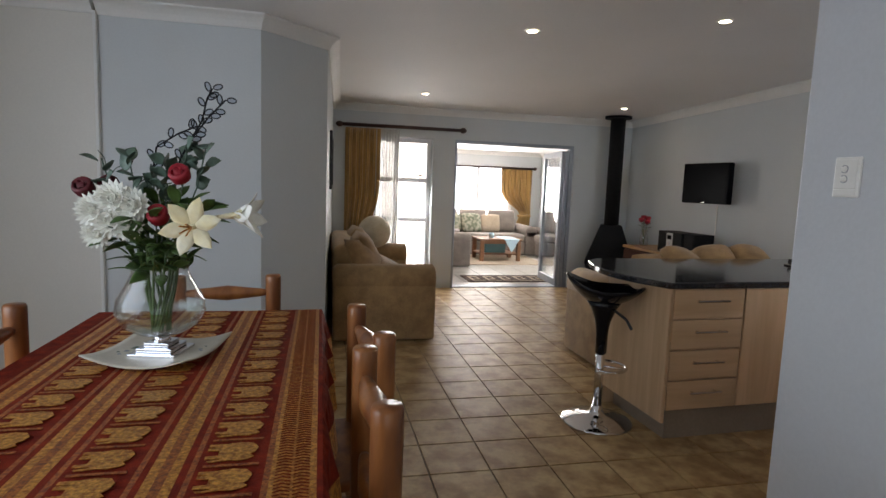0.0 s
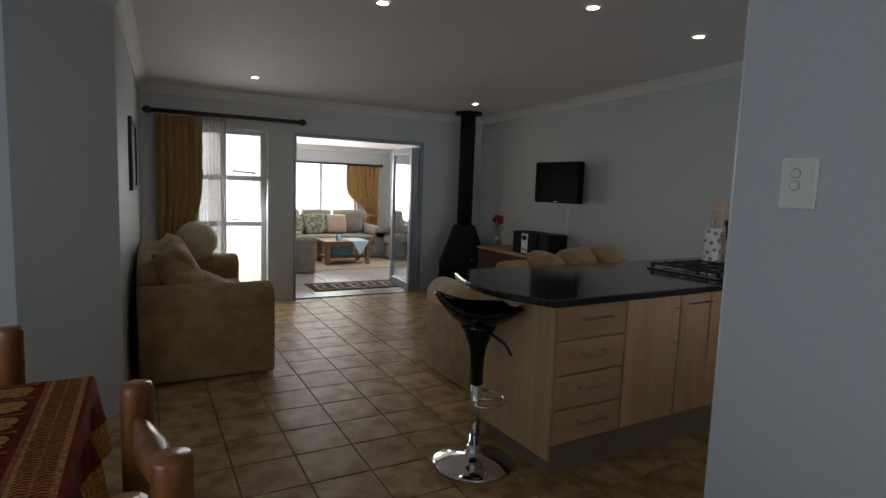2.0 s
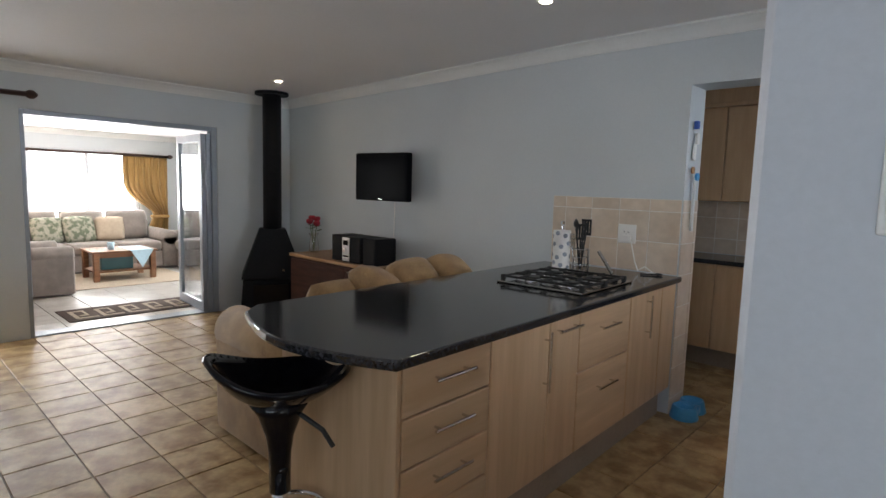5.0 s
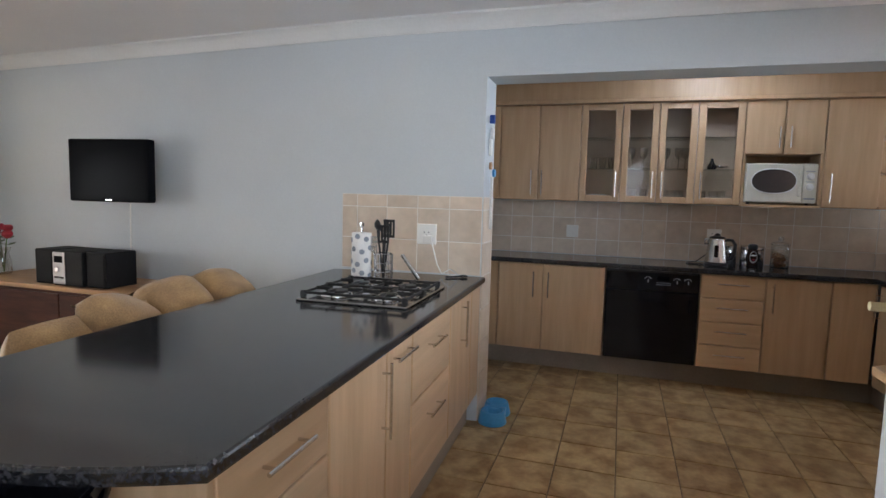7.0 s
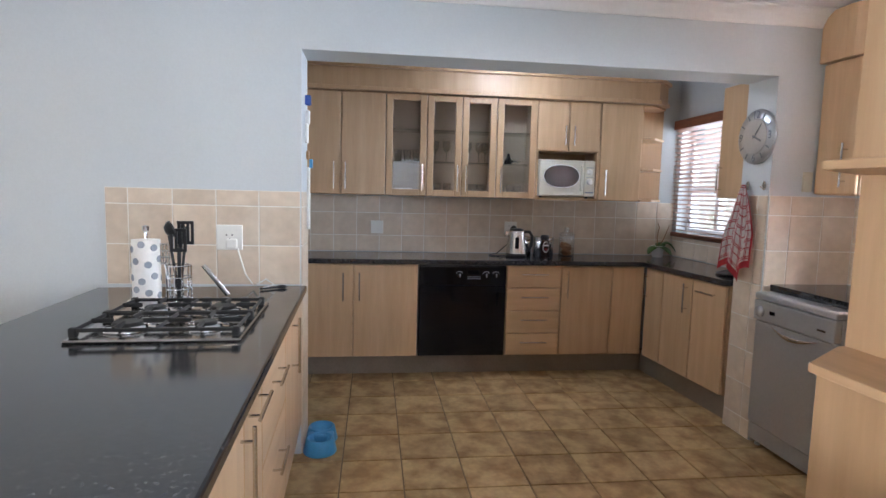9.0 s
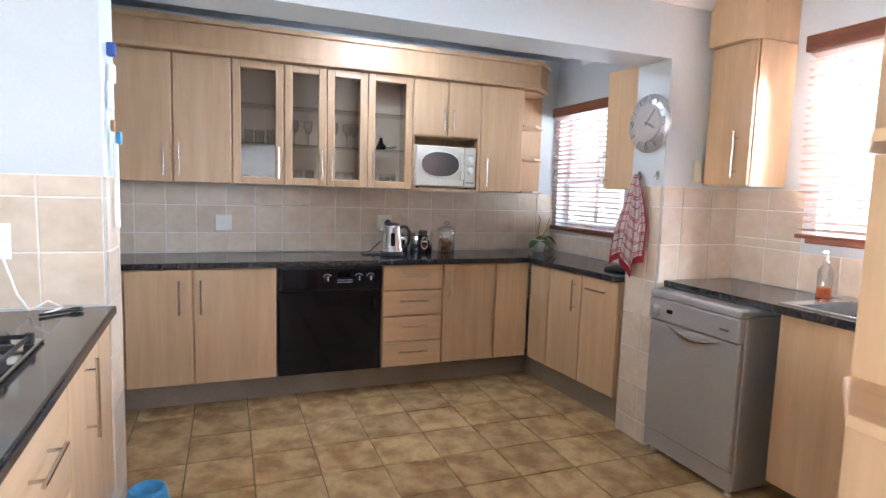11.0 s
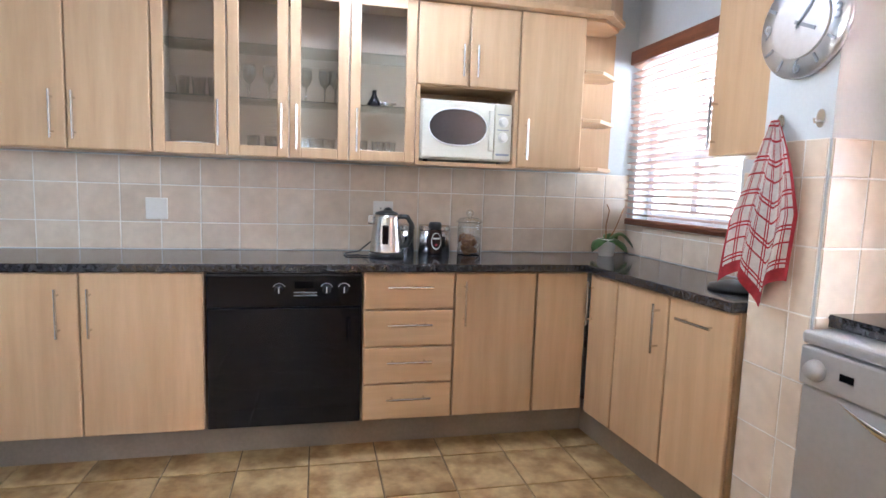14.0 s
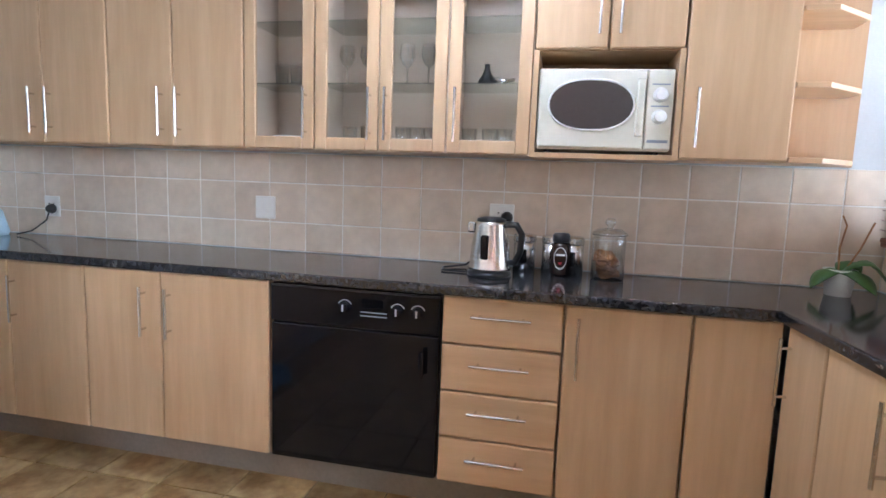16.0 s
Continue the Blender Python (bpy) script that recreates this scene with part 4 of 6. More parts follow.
def wood_stove(m):
    ob = thing("wood_stove", m, "black freestanding steel wood stove with flue", "stove")

    def hull(w0, d0, z0, w1, d1, z1, bm=None):
        own = bmesh.new()
        lo = [own.verts.new((sx * w0 / 2, sy * d0 / 2, z0)) for sx, sy in ((-1, -1), (1, -1), (1, 1), (-1, 1))]
        hi = [own.verts.new((sx * w1 / 2, sy * d1 / 2, z1)) for sx, sy in ((-1, -1), (1, -1), (1, 1), (-1, 1))]
        own.faces.new(lo), own.faces.new(hi)
        for i in range(4):
            own.faces.new((lo[i], lo[(i + 1) % 4], hi[(i + 1) % 4], hi[i]))
        finish(own)
        bmesh.ops.bevel(own, geom=own.edges[:], offset=0.012, segments=2, affect="EDGES", profile=0.5)
        return own if bm is None else join(bm, own)
    part("body", hull(0.66, 0.52, 0.03, 0.60, 0.46, 0.40), BLACKMATT, ob)
    part("hood", hull(0.64, 0.50, 0.402, 0.27, 0.24, 0.92), BLACKMATT, ob)
    part("door", box(-0.2, 0.2, -0.275, -0.245, 0.1, 0.36, 0.01, 2), BLACKGLOSS, ob, "black glazed stove door")
    part("handle", tube([(0.1, -0.24, 0.50), (0.1, -0.27, 0.50)], 0.012, 8), STEEL, ob)
    part("flue", lathe([(0.095, 0.88), (0.095, 2.345)], 24), BLACKMATT, ob, "black flue pipe", True)
    part("collar", lathe([(0.17, 2.315), (0.17, 2.345)], 24), BLACKMATT, ob, "black ceiling collar")
    return ob


wood_stove(pose(4.02, 6.93, 0, 0, 0, -28))


def television(m):
    ob = thing("television", m, "black flat television on a wall bracket", "television")
    part("case", box(-0.315, 0.315, -0.035, 0.035, -0.215, 0.215, 0.012, 2), SCREEN, ob)
    part("screen", box(-0.29, 0.29, -0.0375, -0.034, -0.18, 0.195), SCREEN, ob, "dark glossy screen")
    part("badge", box(-0.025, 0.025, -0.037, -0.034, -0.205, -0.197), STEEL, ob)
    br = box(-0.12, 0.12, 0.03, 0.045, -0.1, 0.1, 0.003, 1)
    tube([(0.0, 0.04, 0), (0.14, 0.12, 0), (0.03, 0.21, 0)], 0.02, 8, br)
    box(-0.06, 0.12, 0.20, 0.216, -0.11, 0.11, 0.003, 1, br)
    part("bracket", br, BLACKMATT, ob, "black wall bracket")
    part("cable", tube([(0.05, 0.07, -0.12), (0.20, 0.10, -0.02), (0.22, 0.12, 0.06), (0.12, 0.16, 0.02)], 0.006, 6), WHITEPLASTIC, ob)
    return ob


television(pose(4.235, 5.37, 1.487, 0, 0, -83))
tagged(link("cable", tube([(WX - 0.006, 5.45, 1.27), (WX - 0.006, 5.46, 0.75)], 0.006, 6), WHITEPLASTIC), "white television cable running down the wall", "cable")


# sideboard under the television
def sideboard(m, w, d, h):
    ob = thing("sideboard", m, "low reddish-brown wooden sideboard", "sideboard")
    part("top", box(0, w, 0, d, h - 0.03, h, 0.004), PINE, ob)
    part("body", box(0.02, w - 0.02, 0.02, d - 0.005, 0.05, h - 0.031, 0.003, 1), SIDEWOOD, ob)
    for u in (0.03, w / 2 + 0.005):
        part("door", box(u, u + w / 2 - 0.035, 0.002, 0.02, 0.07, h - 0.05, 0.004), SIDEWOOD, ob)
    part("base", box(0.04, w - 0.04, 0.05, d - 0.03, 0, 0.05), DARKWOOD, ob)
    return ob


sideboard(pose(3.93, 6.45, 0, 0, 0, -90), 1.85, 0.515, 0.71)


def stereo():
    for y, w, name, lab in ((5.80, 0.17, "speaker", "black box loudspeaker"), (5.34, 0.17, "speaker", "black box loudspeaker")):
        ob = thing(name, pose(3.99, y, 0.711, 0, 0, -90), lab + " on the sideboard", "speaker", "stereo speakers")
        part("case", box(0, w, 0, 0.24, 0, 0.235, 0.006), BLACKMATT, ob)
        part("grille", box(0.012, w - 0.012, -0.006, 0.0, 0.012, 0.222, 0.003, 1), BLACKMATT, ob)
    ob = thing("stereo", pose(3.97, 5.605, 0.711, 0, 0, -90), "compact black and silver stereo unit", "stereo")
    part("case", box(0, 0.25, 0, 0.25, 0, 0.235, 0.006), BLACKMATT, ob)
    part("front_panel", box(0.0, 0.105, -0.008, 0, 0.01, 0.225, 0.004), SILVER, ob, "silver front panel")
    part("display", box(0.015, 0.09, -0.0095, -0.008, 0.155, 0.20), SCREEN, ob)
    part("knob", lathe([(0.018, 0), (0.016, 0.014), (0, 0.015)], 16, None, pose(0.05, -0.008, 0.11, 90)), CHROME, ob)
    part("slot", box(0.012, 0.095, -0.0095, -0.008, 0.05, 0.062), BLACKGLOSS, ob)


stereo()


# ---- dining ----
TX0, TX1, TY0, TY1, TZ = -0.72, 0.222, 0.80, 2.74, 0.765


def dining_table():
    ob = thing("dining_table", pose(0, 0, 0), "long wooden log dining table under a cloth", "table")
    part("tabletop", box(TX0 + 0.01, TX1 - 0.01, TY0 + 0.01, TY1 - 0.01, TZ - 0.05, TZ - 0.006, 0.01), LOG, ob)
    for x in (TX0 + 0.10, TX1 - 0.10):
        for y in (TY0 + 0.10, TY1 - 0.10):
            part("leg", lathe([(0.05, 0), (0.052, 0.3), (0.05, TZ - 0.05)], 16, None, pose(x, y, 0)), LOG, ob, "", True)


dining_table()


def log_chair(m, label="varnished pine log chair with turned back rails"):
    """Seat centre at the origin, backrest at +y."""
    ob = thing("dining_chair", m, label, "chair", "log chairs round the dining table")
    for x in (-0.21, 0.21):
        part("leg", lathe([(0.030, 0), (0.034, 0.45), (0.036, 0.86), (0.036, 0.895), (0.032, 0.905)], 16, None, pose(x, 0.21, 0)), LOG, ob, "round back post", True)
        part("leg", lathe([(0.032, 0), (0.034, 0.42), (0.030, 0.43)], 14, None, pose(x, -0.19, 0)), LOG, ob, "", True)
    part("seat", box(-0.24, 0.24, -0.22, 0.20, 0.42, 0.455, 0.012, 3), LOG, ob)
    for z in (0.60, 0.82):
        rail = lathe([(0.012, -0.19), (0.02, -0.15), (0.036, 0.0), (0.02, 0.15), (0.012, 0.19)], 12, None, pose(0, 0.21, z, 0, 90, 0))
        part("rail", rail, LOG, ob, "spindle-shaped back rail", True)
    for x in (-0.21, 0.21):
        part("stretcher", lathe([(0.016, -0.2), (0.02, 0), (0.016, 0.2)], 10, None, pose(x, 0.01, 0.2, 90, 0, 0)), LOG, ob, "", True)
    return ob


chair = log_chair(pose(0.135, 1.43, 0, 0, 0, -90 + 2))
copy_thing(chair, pose(0.17, 1.96, 0, 0, 0, -90 + 8))
copy_thing(chair, pose(-0.20, 2.66, 0, 0, 0, 5))
copy_thing(chair, pose(-0.60, 2.05, 0, 0, 0, 90))

# ---- kitchen appliances and small things ----
def oven(m):
    ob = thing("oven", m, "black built-in oven with control knobs", "oven")
    w = 0.658
    part("body", box(0.004, w - 0.004, 0.022, 0.46, B0, B1 - 0.004), BLACKPLASTIC, ob)
    panel = part("control_panel", box(0.004, w - 0.004, 0.0, 0.02, 0.712, B1 - 0.006, 0.004), BLACKGLOSS, ob)
    part("trim_strip", box(0.004, w - 0.004, -0.003, 0.0, B1 - 0.016, B1 - 0.008), BLACKPLASTIC, ob)
    for u in (0.30, 0.50, 0.575):
        kn = part("knob", lathe([(0.021, 0), (0.021, 0.004), (0.017, 0.006), (0.017, 0.02), (0.013, 0.024), (0, 0.024)], 20, None, pose(u, 0, 0.787, 90)), BLACKGLOSS, panel)
        part("marking", tube([(u + 0.027 * math.cos(a), -0.001, 0.787 + 0.027 * math.sin(a)) for a in [0.45 + k * 0.28 for k in range(9)]], 0.0022, 6), GREYPRINT, kn, "pale printed scale")
        part("pointer", box(u - 0.003, u + 0.003, -0.027, -0.024, 0.775, 0.80), GREYPRINT, kn)
    part("clock_display", box(0.365, 0.445, -0.0025, 0.0, 0.792, 0.822), SCREEN, panel)
    for z in (0.772, 0.758):
        part("print", box(0.36, 0.46, -0.0015, 0.0, z, z + 0.004), GREYDOT, panel, "row of small printed marks")
    dr = part("door", box(0.006, w - 0.006, 0.0, 0.02, B0 + 0.004, 0.706, 0.004), BLACKGLOSS, ob, "black glass oven door")
    hb = tube([(w - 0.06, -0.03, 0.56), (w - 0.06, -0.032, 0.60), (w - 0.06, -0.03, 0.655)], 0.009, 8)
    tube([(w - 0.06, 0, 0.57), (w - 0.06, -0.03, 0.57)], 0.006, 6, hb)
    tube([(w - 0.06, 0, 0.645), (w - 0.06, -0.03, 0.645)], 0.006, 6, hb)
    part("handle", hb, BLACKGLOSS, dr, "short black handle")


oven(on_back(2.087))


def microwave(m):
    ob = thing("microwave", m, "cream microwave with oval dark window", "microwave")
    w, d, h = 0.468, 0.25, 0.288
    part("case", box(0, w, 0.012, d, 0, h, 0.008, 2), CREAM, ob)
    dr = part("door", box(0.002, 0.372, -0.006, 0.012, 0.006, h - 0.004, 0.008, 3), CREAM, ob)
    oval = [(0.185 + 0.148 * math.cos(a) * abs(math.cos(a)) ** -0.2 if abs(math.cos(a)) > 1e-6 else 0.185, 0.158 + 0.088 * math.sin(a)) for a in [k * math.pi / 20 for k in range(40)]]
    bm = prism(oval, 0, 0.004)
    bm.transform(pose(0, -0.0062, 0, 90))
    part("window", bm, OVALGLASS, dr, "oval dark window")
    ring = tube([(x, -0.009, y) for x, y in oval] + [(oval[0][0], -0.009, oval[0][1])], 0.004, 6)
    part("window_rim", ring, WHITEPLASTIC, dr)
    part("handle", box(0.340, 0.368, -0.018, -0.004, 0.05, 0.25, 0.009, 3), CREAM, dr, "moulded cream grip")
    pn = part("control_panel", box(0.374, w - 0.002, -0.006, 0.012, 0.006, h - 0.004, 0.006, 2), CREAM, ob)
    for z in (0.195, 0.12):
        part("knob", lathe([(0.026, 0), (0.026, 0.004), (0.02, 0.008), (0.018, 0.02), (0, 0.021)], 20, None, pose(0.42, -0.006, z, 90)), WHITEPLASTIC, pn)
        part("print", box(0.39, 0.45, -0.007, -0.006, z + 0.034, z + 0.039), GREYDOT, pn)
    part("badge", box(0.385, 0.455, -0.007, -0.006, 0.03, 0.04), GREYDOT, pn)
    for x in (0.04, w - 0.04):
        part("foot", lathe([(0.012, -0.012), (0.012, 0.0)], 10, None, pose(x, 0.06, 0)), BLACKPLASTIC, ob)


microwave(pose(UX - 0.008, 1.147, U0 + 0.0265, 0, 0, -87))


def kettle(m):
    ob = thing("kettle", m, "brushed steel electric kettle with black handle", "kettle")
    part("base", lathe([(0.085, 0), (0.085, 0.014), (0.07, 0.022)], 28), BLACKPLASTIC, ob, "black power base", True)
    part("body", lathe([(0.080, 0.022), (0.080, 0.034), (0.0785, 0.036), (0.074, 0.10), (0.060, 0.20), (0.058, 0.214)], 32), STEEL, ob, "", True)
    part("lid", lathe([(0.058, 0.214), (0.054, 0.224), (0.03, 0.232), (0.0, 0.233)], 28), BLACKPLASTIC, ob, "black lid", True)
    part("spout", box(-0.09, -0.06, -0.016, 0.016, 0.165, 0.21, 0.007, 2), STEEL, ob)
    part("handle", tube([(0.06, 0, 0.205), (0.10, 0, 0.205), (0.122, 0, 0.17), (0.118, 0, 0.10), (0.10, 0, 0.06), (0.075, 0, 0.055)], 0.013, 10), BLACKPLASTIC, ob, "black loop handle", True)
    part("water_gauge", box(-0.015, 0.015, -0.082, -0.066, 0.07, 0.165, 0.007, 3), BLACKGLOSS, ob, "dark water gauge")


kettle(pose(5.87, 1.30, 0.9, 0, 0, -100) @ Matrix.Diagonal((1, 1, 0.97, 1)))
tagged(link("cord", tube([(6.10, 1.265, 1.11), (6.07, 1.27, 1.06), (6.05, 1.33, 0.98), (6.02, 1.42, 0.91), (5.95, 1.50, 0.905), (5.88, 1.49, 0.905), (5.87, 1.38, 0.905)], 0.004, 6), BLACKPLASTIC), "black kettle cord looping on the worktop", "cord")


def canister(m, r, h, label, body, lid_mat):
    ob = thing("canister", m, label, "canister")
    part("body", lathe([(r, 0), (r, h)], 24), body, ob, "", True)
    part("lid", lathe([(r + 0.002, h), (r + 0.002, h + 0.02), (r - 0.004, h + 0.026), (0, h + 0.026)], 24), lid_mat, ob)
    part("window", box(-0.012, 0.012, -r - 0.003, -r + 0.004, h * 0.3, h * 0.75, 0.004, 1), BLACKGLOSS, ob)


for y in (1.18, 1.065, 0.99):
    canister(pose(6.03, y, 0.9, 0, 0, -90), 0.045, 0.125, "steel storage canister with dark window", STEEL, STEEL)
jar = thing("coffee_jar", pose(5.975, 1.035, 0.9, 0, 0, -90), "coffee jar with dark lid and red label", "jar")
part("jar", lathe([(0.034, 0), (0.038, 0.012), (0.038, 0.10), (0.034, 0.122), (0.028, 0.132)], 24), COFFEE, jar, "dark brown glass jar", True)
part("lid", lathe([(0.030, 0.132), (0.034, 0.137), (0.034, 0.158), (0.028, 0.168), (0, 0.170)], 24), BLACKPLASTIC, jar, "rounded dark lid", True)
bm = prism([(0.025 * math.cos(k * math.pi / 12), 0.072 + 0.044 * math.sin(k * math.pi / 12)) for k in range(24)], 0, 0.006)
bm.transform(pose(0, -0.033, 0, 90))
part("label", bm, PAPER, jar, "pale rim of the oval label")
bm = prism([(0.0225 * math.cos(k * math.pi / 12), 0.074 + 0.039 * math.sin(k * math.pi / 12)) for k in range(24)], 0, 0.006)
bm.transform(pose(0, -0.0342, 0, 90))
part("label", bm, COFFEE, jar, "dark oval label")
part("emblem", lathe([(0.0, 0.0), (0.010, 0.001), (0.016, 0.012), (0.018, 0.022)], 14, None, pose(0.0, -0.031, 0.036) @ Matrix.Diagonal((1, 0.6, 1, 1))), REDPETAL, jar, "red cup-shaped emblem", True)
part("name_bar", box(-0.017, 0.017, -0.0415, -0.0395, 0.082, 0.09), PAPER, jar, "white lettering bar")

bj = thing("biscuit_jar", pose(5.96, 0.855, 0.9), "glass jar half full of biscuits with glass lid", "jar")
j1 = part("jar", lathe([(0.056, 0.0), (0.062, 0.006), (0.062, 0.155), (0.058, 0.165), (0.06, 0.170)], 32), CLEAR, bj, "clear glass jar", True)
part("lid", lathe([(0.066, 0.171), (0.067, 0.177), (0.062, 0.183), (0.045, 0.194), (0.012, 0.199), (0.010, 0.204), (0.019, 0.212), (0.021, 0.222), (0.014, 0.234), (0, 0.237)], 28), CLEAR, bj, "clear glass lid with knob", True)
rnd = random.Random(4)
for k in range(34):
    b = lathe([(0.020, 0), (0.025, 0.004), (0.020, 0.010)], 10)
    a, r = rnd.uniform(0, 6.28), rnd.uniform(0.005, 0.036)
    b.transform(pose(r * math.cos(a), r * math.sin(a), 0.014 + 0.0024 * k, rnd.uniform(-50, 50), rnd.uniform(-50, 50), 0))
    part("biscuit", b, BISCUIT, bj)

pot = thing("orchid_pot", pose(5.97, 0.06, 0.9), "bare orchid in small white pot", "plant")
part("pot", lathe([(0.04, 0), (0.052, 0.09), (0.054, 0.095), (0.048, 0.095), (0.046, 0.08), (0, 0.08)], 24), WHITEPLASTIC, pot, "", True)
for k, (a, ln, up, wd) in enumerate(((4.5, 0.15, 0.07, 0.046), (3.7, 0.13, 0.03, 0.050), (1.9, 0.11, 0.03, 0.044), (5.4, 0.11, 0.06, 0.040))):
    def blade(u, v, a=a, ln=ln, up=up, wd=wd):
        w = wd * math.sin(math.pi * (0.06 + 0.94 * u)) ** 0.7 * (2 * v - 1)
        r = u * ln
        return (r * math.cos(a) - w * math.sin(a), r * math.sin(a) + w * math.cos(a), 0.085 + up * math.sin(u * 2.6) - 0.075 * u * u - 0.3 * abs(w))
    part("leaf", sheet(blade, 8, 4, 0.002), ORCHIDLEAF, pot, "", True)
for pts in (((0, 0.005, 0.08), (0.0, 0.01, 0.17), (-0.005, -0.002, 0.25), (0.0, 0.012, 0.285)), ((0, -0.01, 0.08), (-0.01, -0.05, 0.17), (-0.01, -0.085, 0.265))):
    part("stem", tube(pts, 0.0032, 6), BISCUIT, pot)


def plate_switch(name, m, w, h, label, kind="switch"):
    """A plate in the x-z plane facing -y, centred."""
    ob = thing(name, m, label, "light switch" if kind != "socket" else "socket")
    part("plate", box(-w / 2, w / 2, -0.011, 0, -h / 2, h / 2, 0.004, 2), WHITEPLASTIC, ob)
    if kind == "switch":
        part("inner_plate", box(-w / 2 + 0.007, w / 2 - 0.007, -0.0145, -0.0112, -h / 2 + 0.026, h / 2 - 0.007, 0.0015, 1), WHITEPLASTIC, ob)
        part("badge_strip", box(-w / 2 + 0.007, w / 2 - 0.007, -0.013, -0.0112, -h / 2 + 0.007, -h / 2 + 0.024, 0.001, 1), WHITEPLASTIC, ob)
        for z in (0.024, -0.006):
            part("rocker_rim", lathe([(0.0125, 0), (0.0125, 0.0012), (0.010, 0.0016), (0.010, 0)], 20, None, pose(-0.004, -0.0145, z, 90), True), GREYPRINT, ob)
            part("rocker", box(-0.0125, 0.0045, -0.021, -0.0145, z - 0.0075, z + 0.0075, 0.003, 2), WHITEPLASTIC, ob)
    if kind == "socket":
        for x, z in ((-0.014, 0.012), (0.0, -0.006), (0.014, 0.012)):
            part("hole", lathe([(0.004, 0), (0.004, 0.002)], 8, None, pose(x, -0.0105, z, 90)), BLACKPLASTIC, ob)
    return ob


plate_switch("light_switch", pose(1.78, 1.525, 1.432, 0, 0, -90), 0.086, 0.122, "white double light switch on the partition")
plate_switch("blank_plate", pose(BX - 0.006, 2.395, 1.10, 0, 0, -90), 0.10, 0.105, "white square blank plate on tiled wall", "blank")
s1 = plate_switch("socket", pose(BX - 0.006, 1.29, 1.115, 0, 0, -90), 0.105, 0.10, "white wall socket with black kettle plug", "socket")
part("plug", lathe([(0.022, 0), (0.026, 0.012), (0.018, 0.03), (0.008, 0.04), (0, 0.041)], 14, None, pose(0.024, -0.011, -0.006, 90)), BLACKPLASTIC, s1, "black plug", True)
s2 = plate_switch("socket", pose(BX - 0.006, 3.60, 1.05, 0, 0, -90), 0.09, 0.105, "white wall socket with black plug", "socket")
part("plug", lathe([(0.022, 0), (0.026, 0.012), (0.018, 0.03), (0.008, 0.04), (0, 0.041)], 14, None, pose(0.01, -0.011, -0.012, 90)), BLACKPLASTIC, s2, "black plug", True)
tagged(link("cord", tube([(BX - 0.04, 3.59, 1.03), (BX - 0.05, 3.60, 0.98), (BX - 0.08, 3.66, 0.925), (BX - 0.11, 3.72, 0.907)], 0.004, 6), BLACKPLASTIC), "black appliance cord on the worktop", "cord")
ap = thing("small_appliance", pose(5.98, 3.86, 0.9), "pale blue kitchen appliance on the worktop", "appliance")
part("body", lathe([(0.09, 0), (0.095, 0.02), (0.07, 0.12), (0.03, 0.16), (0, 0.165)], 24), LIGHTBLUE, ap, "", True)
s3 = plate_switch("socket", pose(WX - 0.008, 3.13, 1.14, 0, 0, -90), 0.125, 0.125, "white wall socket with white adaptor", "socket")
part("plug", box(-0.012, 0.04, -0.045, -0.011, -0.055, -0.005, 0.008, 2), WHITEPLASTIC, s3, "white adaptor plug")

# glasses in the glazed cabinets
def wine_glass(m):
    ob = tagged(link("wine_glass", lathe([(0.03, 0), (0.028, 0.003), (0.004, 0.008), (0.004, 0.075), (0.02, 0.09), (0.032, 0.12), (0.028, 0.165)], 14, closed=True), CLEAR, None, "", True), "stemmed clear wine glass in the cabinet", "glass", "glasses in the cabinets")
    ob.matrix_basis = m
    return ob


def tumbler(m):
    ob = tagged(link("tumbler", lathe([(0.0, 0.003), (0.025, 0.0), (0.032, 0.09)], 14, closed=True), CLEAR, None, "", True), "clear drinking glass in the cabinet", "glass", "glasses in the cabinets")
    ob.matrix_basis = m
    return ob


for y in (1.95, 1.86, 1.69, 1.60, 1.55):
    wine_glass(pose(6.0, y, 1.627))
for y in (2.24, 2.17, 2.10):
    tumbler(pose(5.99, y, 1.627))
for y in (1.93, 1.85, 1.70, 1.64, 1.58, 1.42, 1.34, 1.28):
    tumbler(pose(5.99, y, U0 + 0.0165))
bowls = tagged(link("bowl_stack", lathe([(0.03, 0), (0.07, 0.025), (0.072, 0.03), (0.066, 0.03), (0.072, 0.045), (0.066, 0.045)], 20, None, pose(0, 0, 0)), WHITEPLASTIC, None, "", True), "small stack of white bowls in the cabinet", "bowl")
bowls.matrix_basis = pose(5.99, 2.20, U0 + 0.0165)
orn = thing("ornament", pose(5.99, 1.36, 1.627, 0, 0, -90), "small dark glass ornament with silver spout", "ornament")
part("body", lathe([(0.03, 0), (0.036, 0.02), (0.02, 0.045), (0.01, 0.07), (0.012, 0.085), (0, 0.086)], 16), BLACKGLOSS, orn, "", True)
part("spout", tube([(0.02, 0, 0.03), (0.07, 0, 0.02), (0.11, 0, 0.028)], 0.012, 8, taper=0.6), CHROME, orn, "", True)


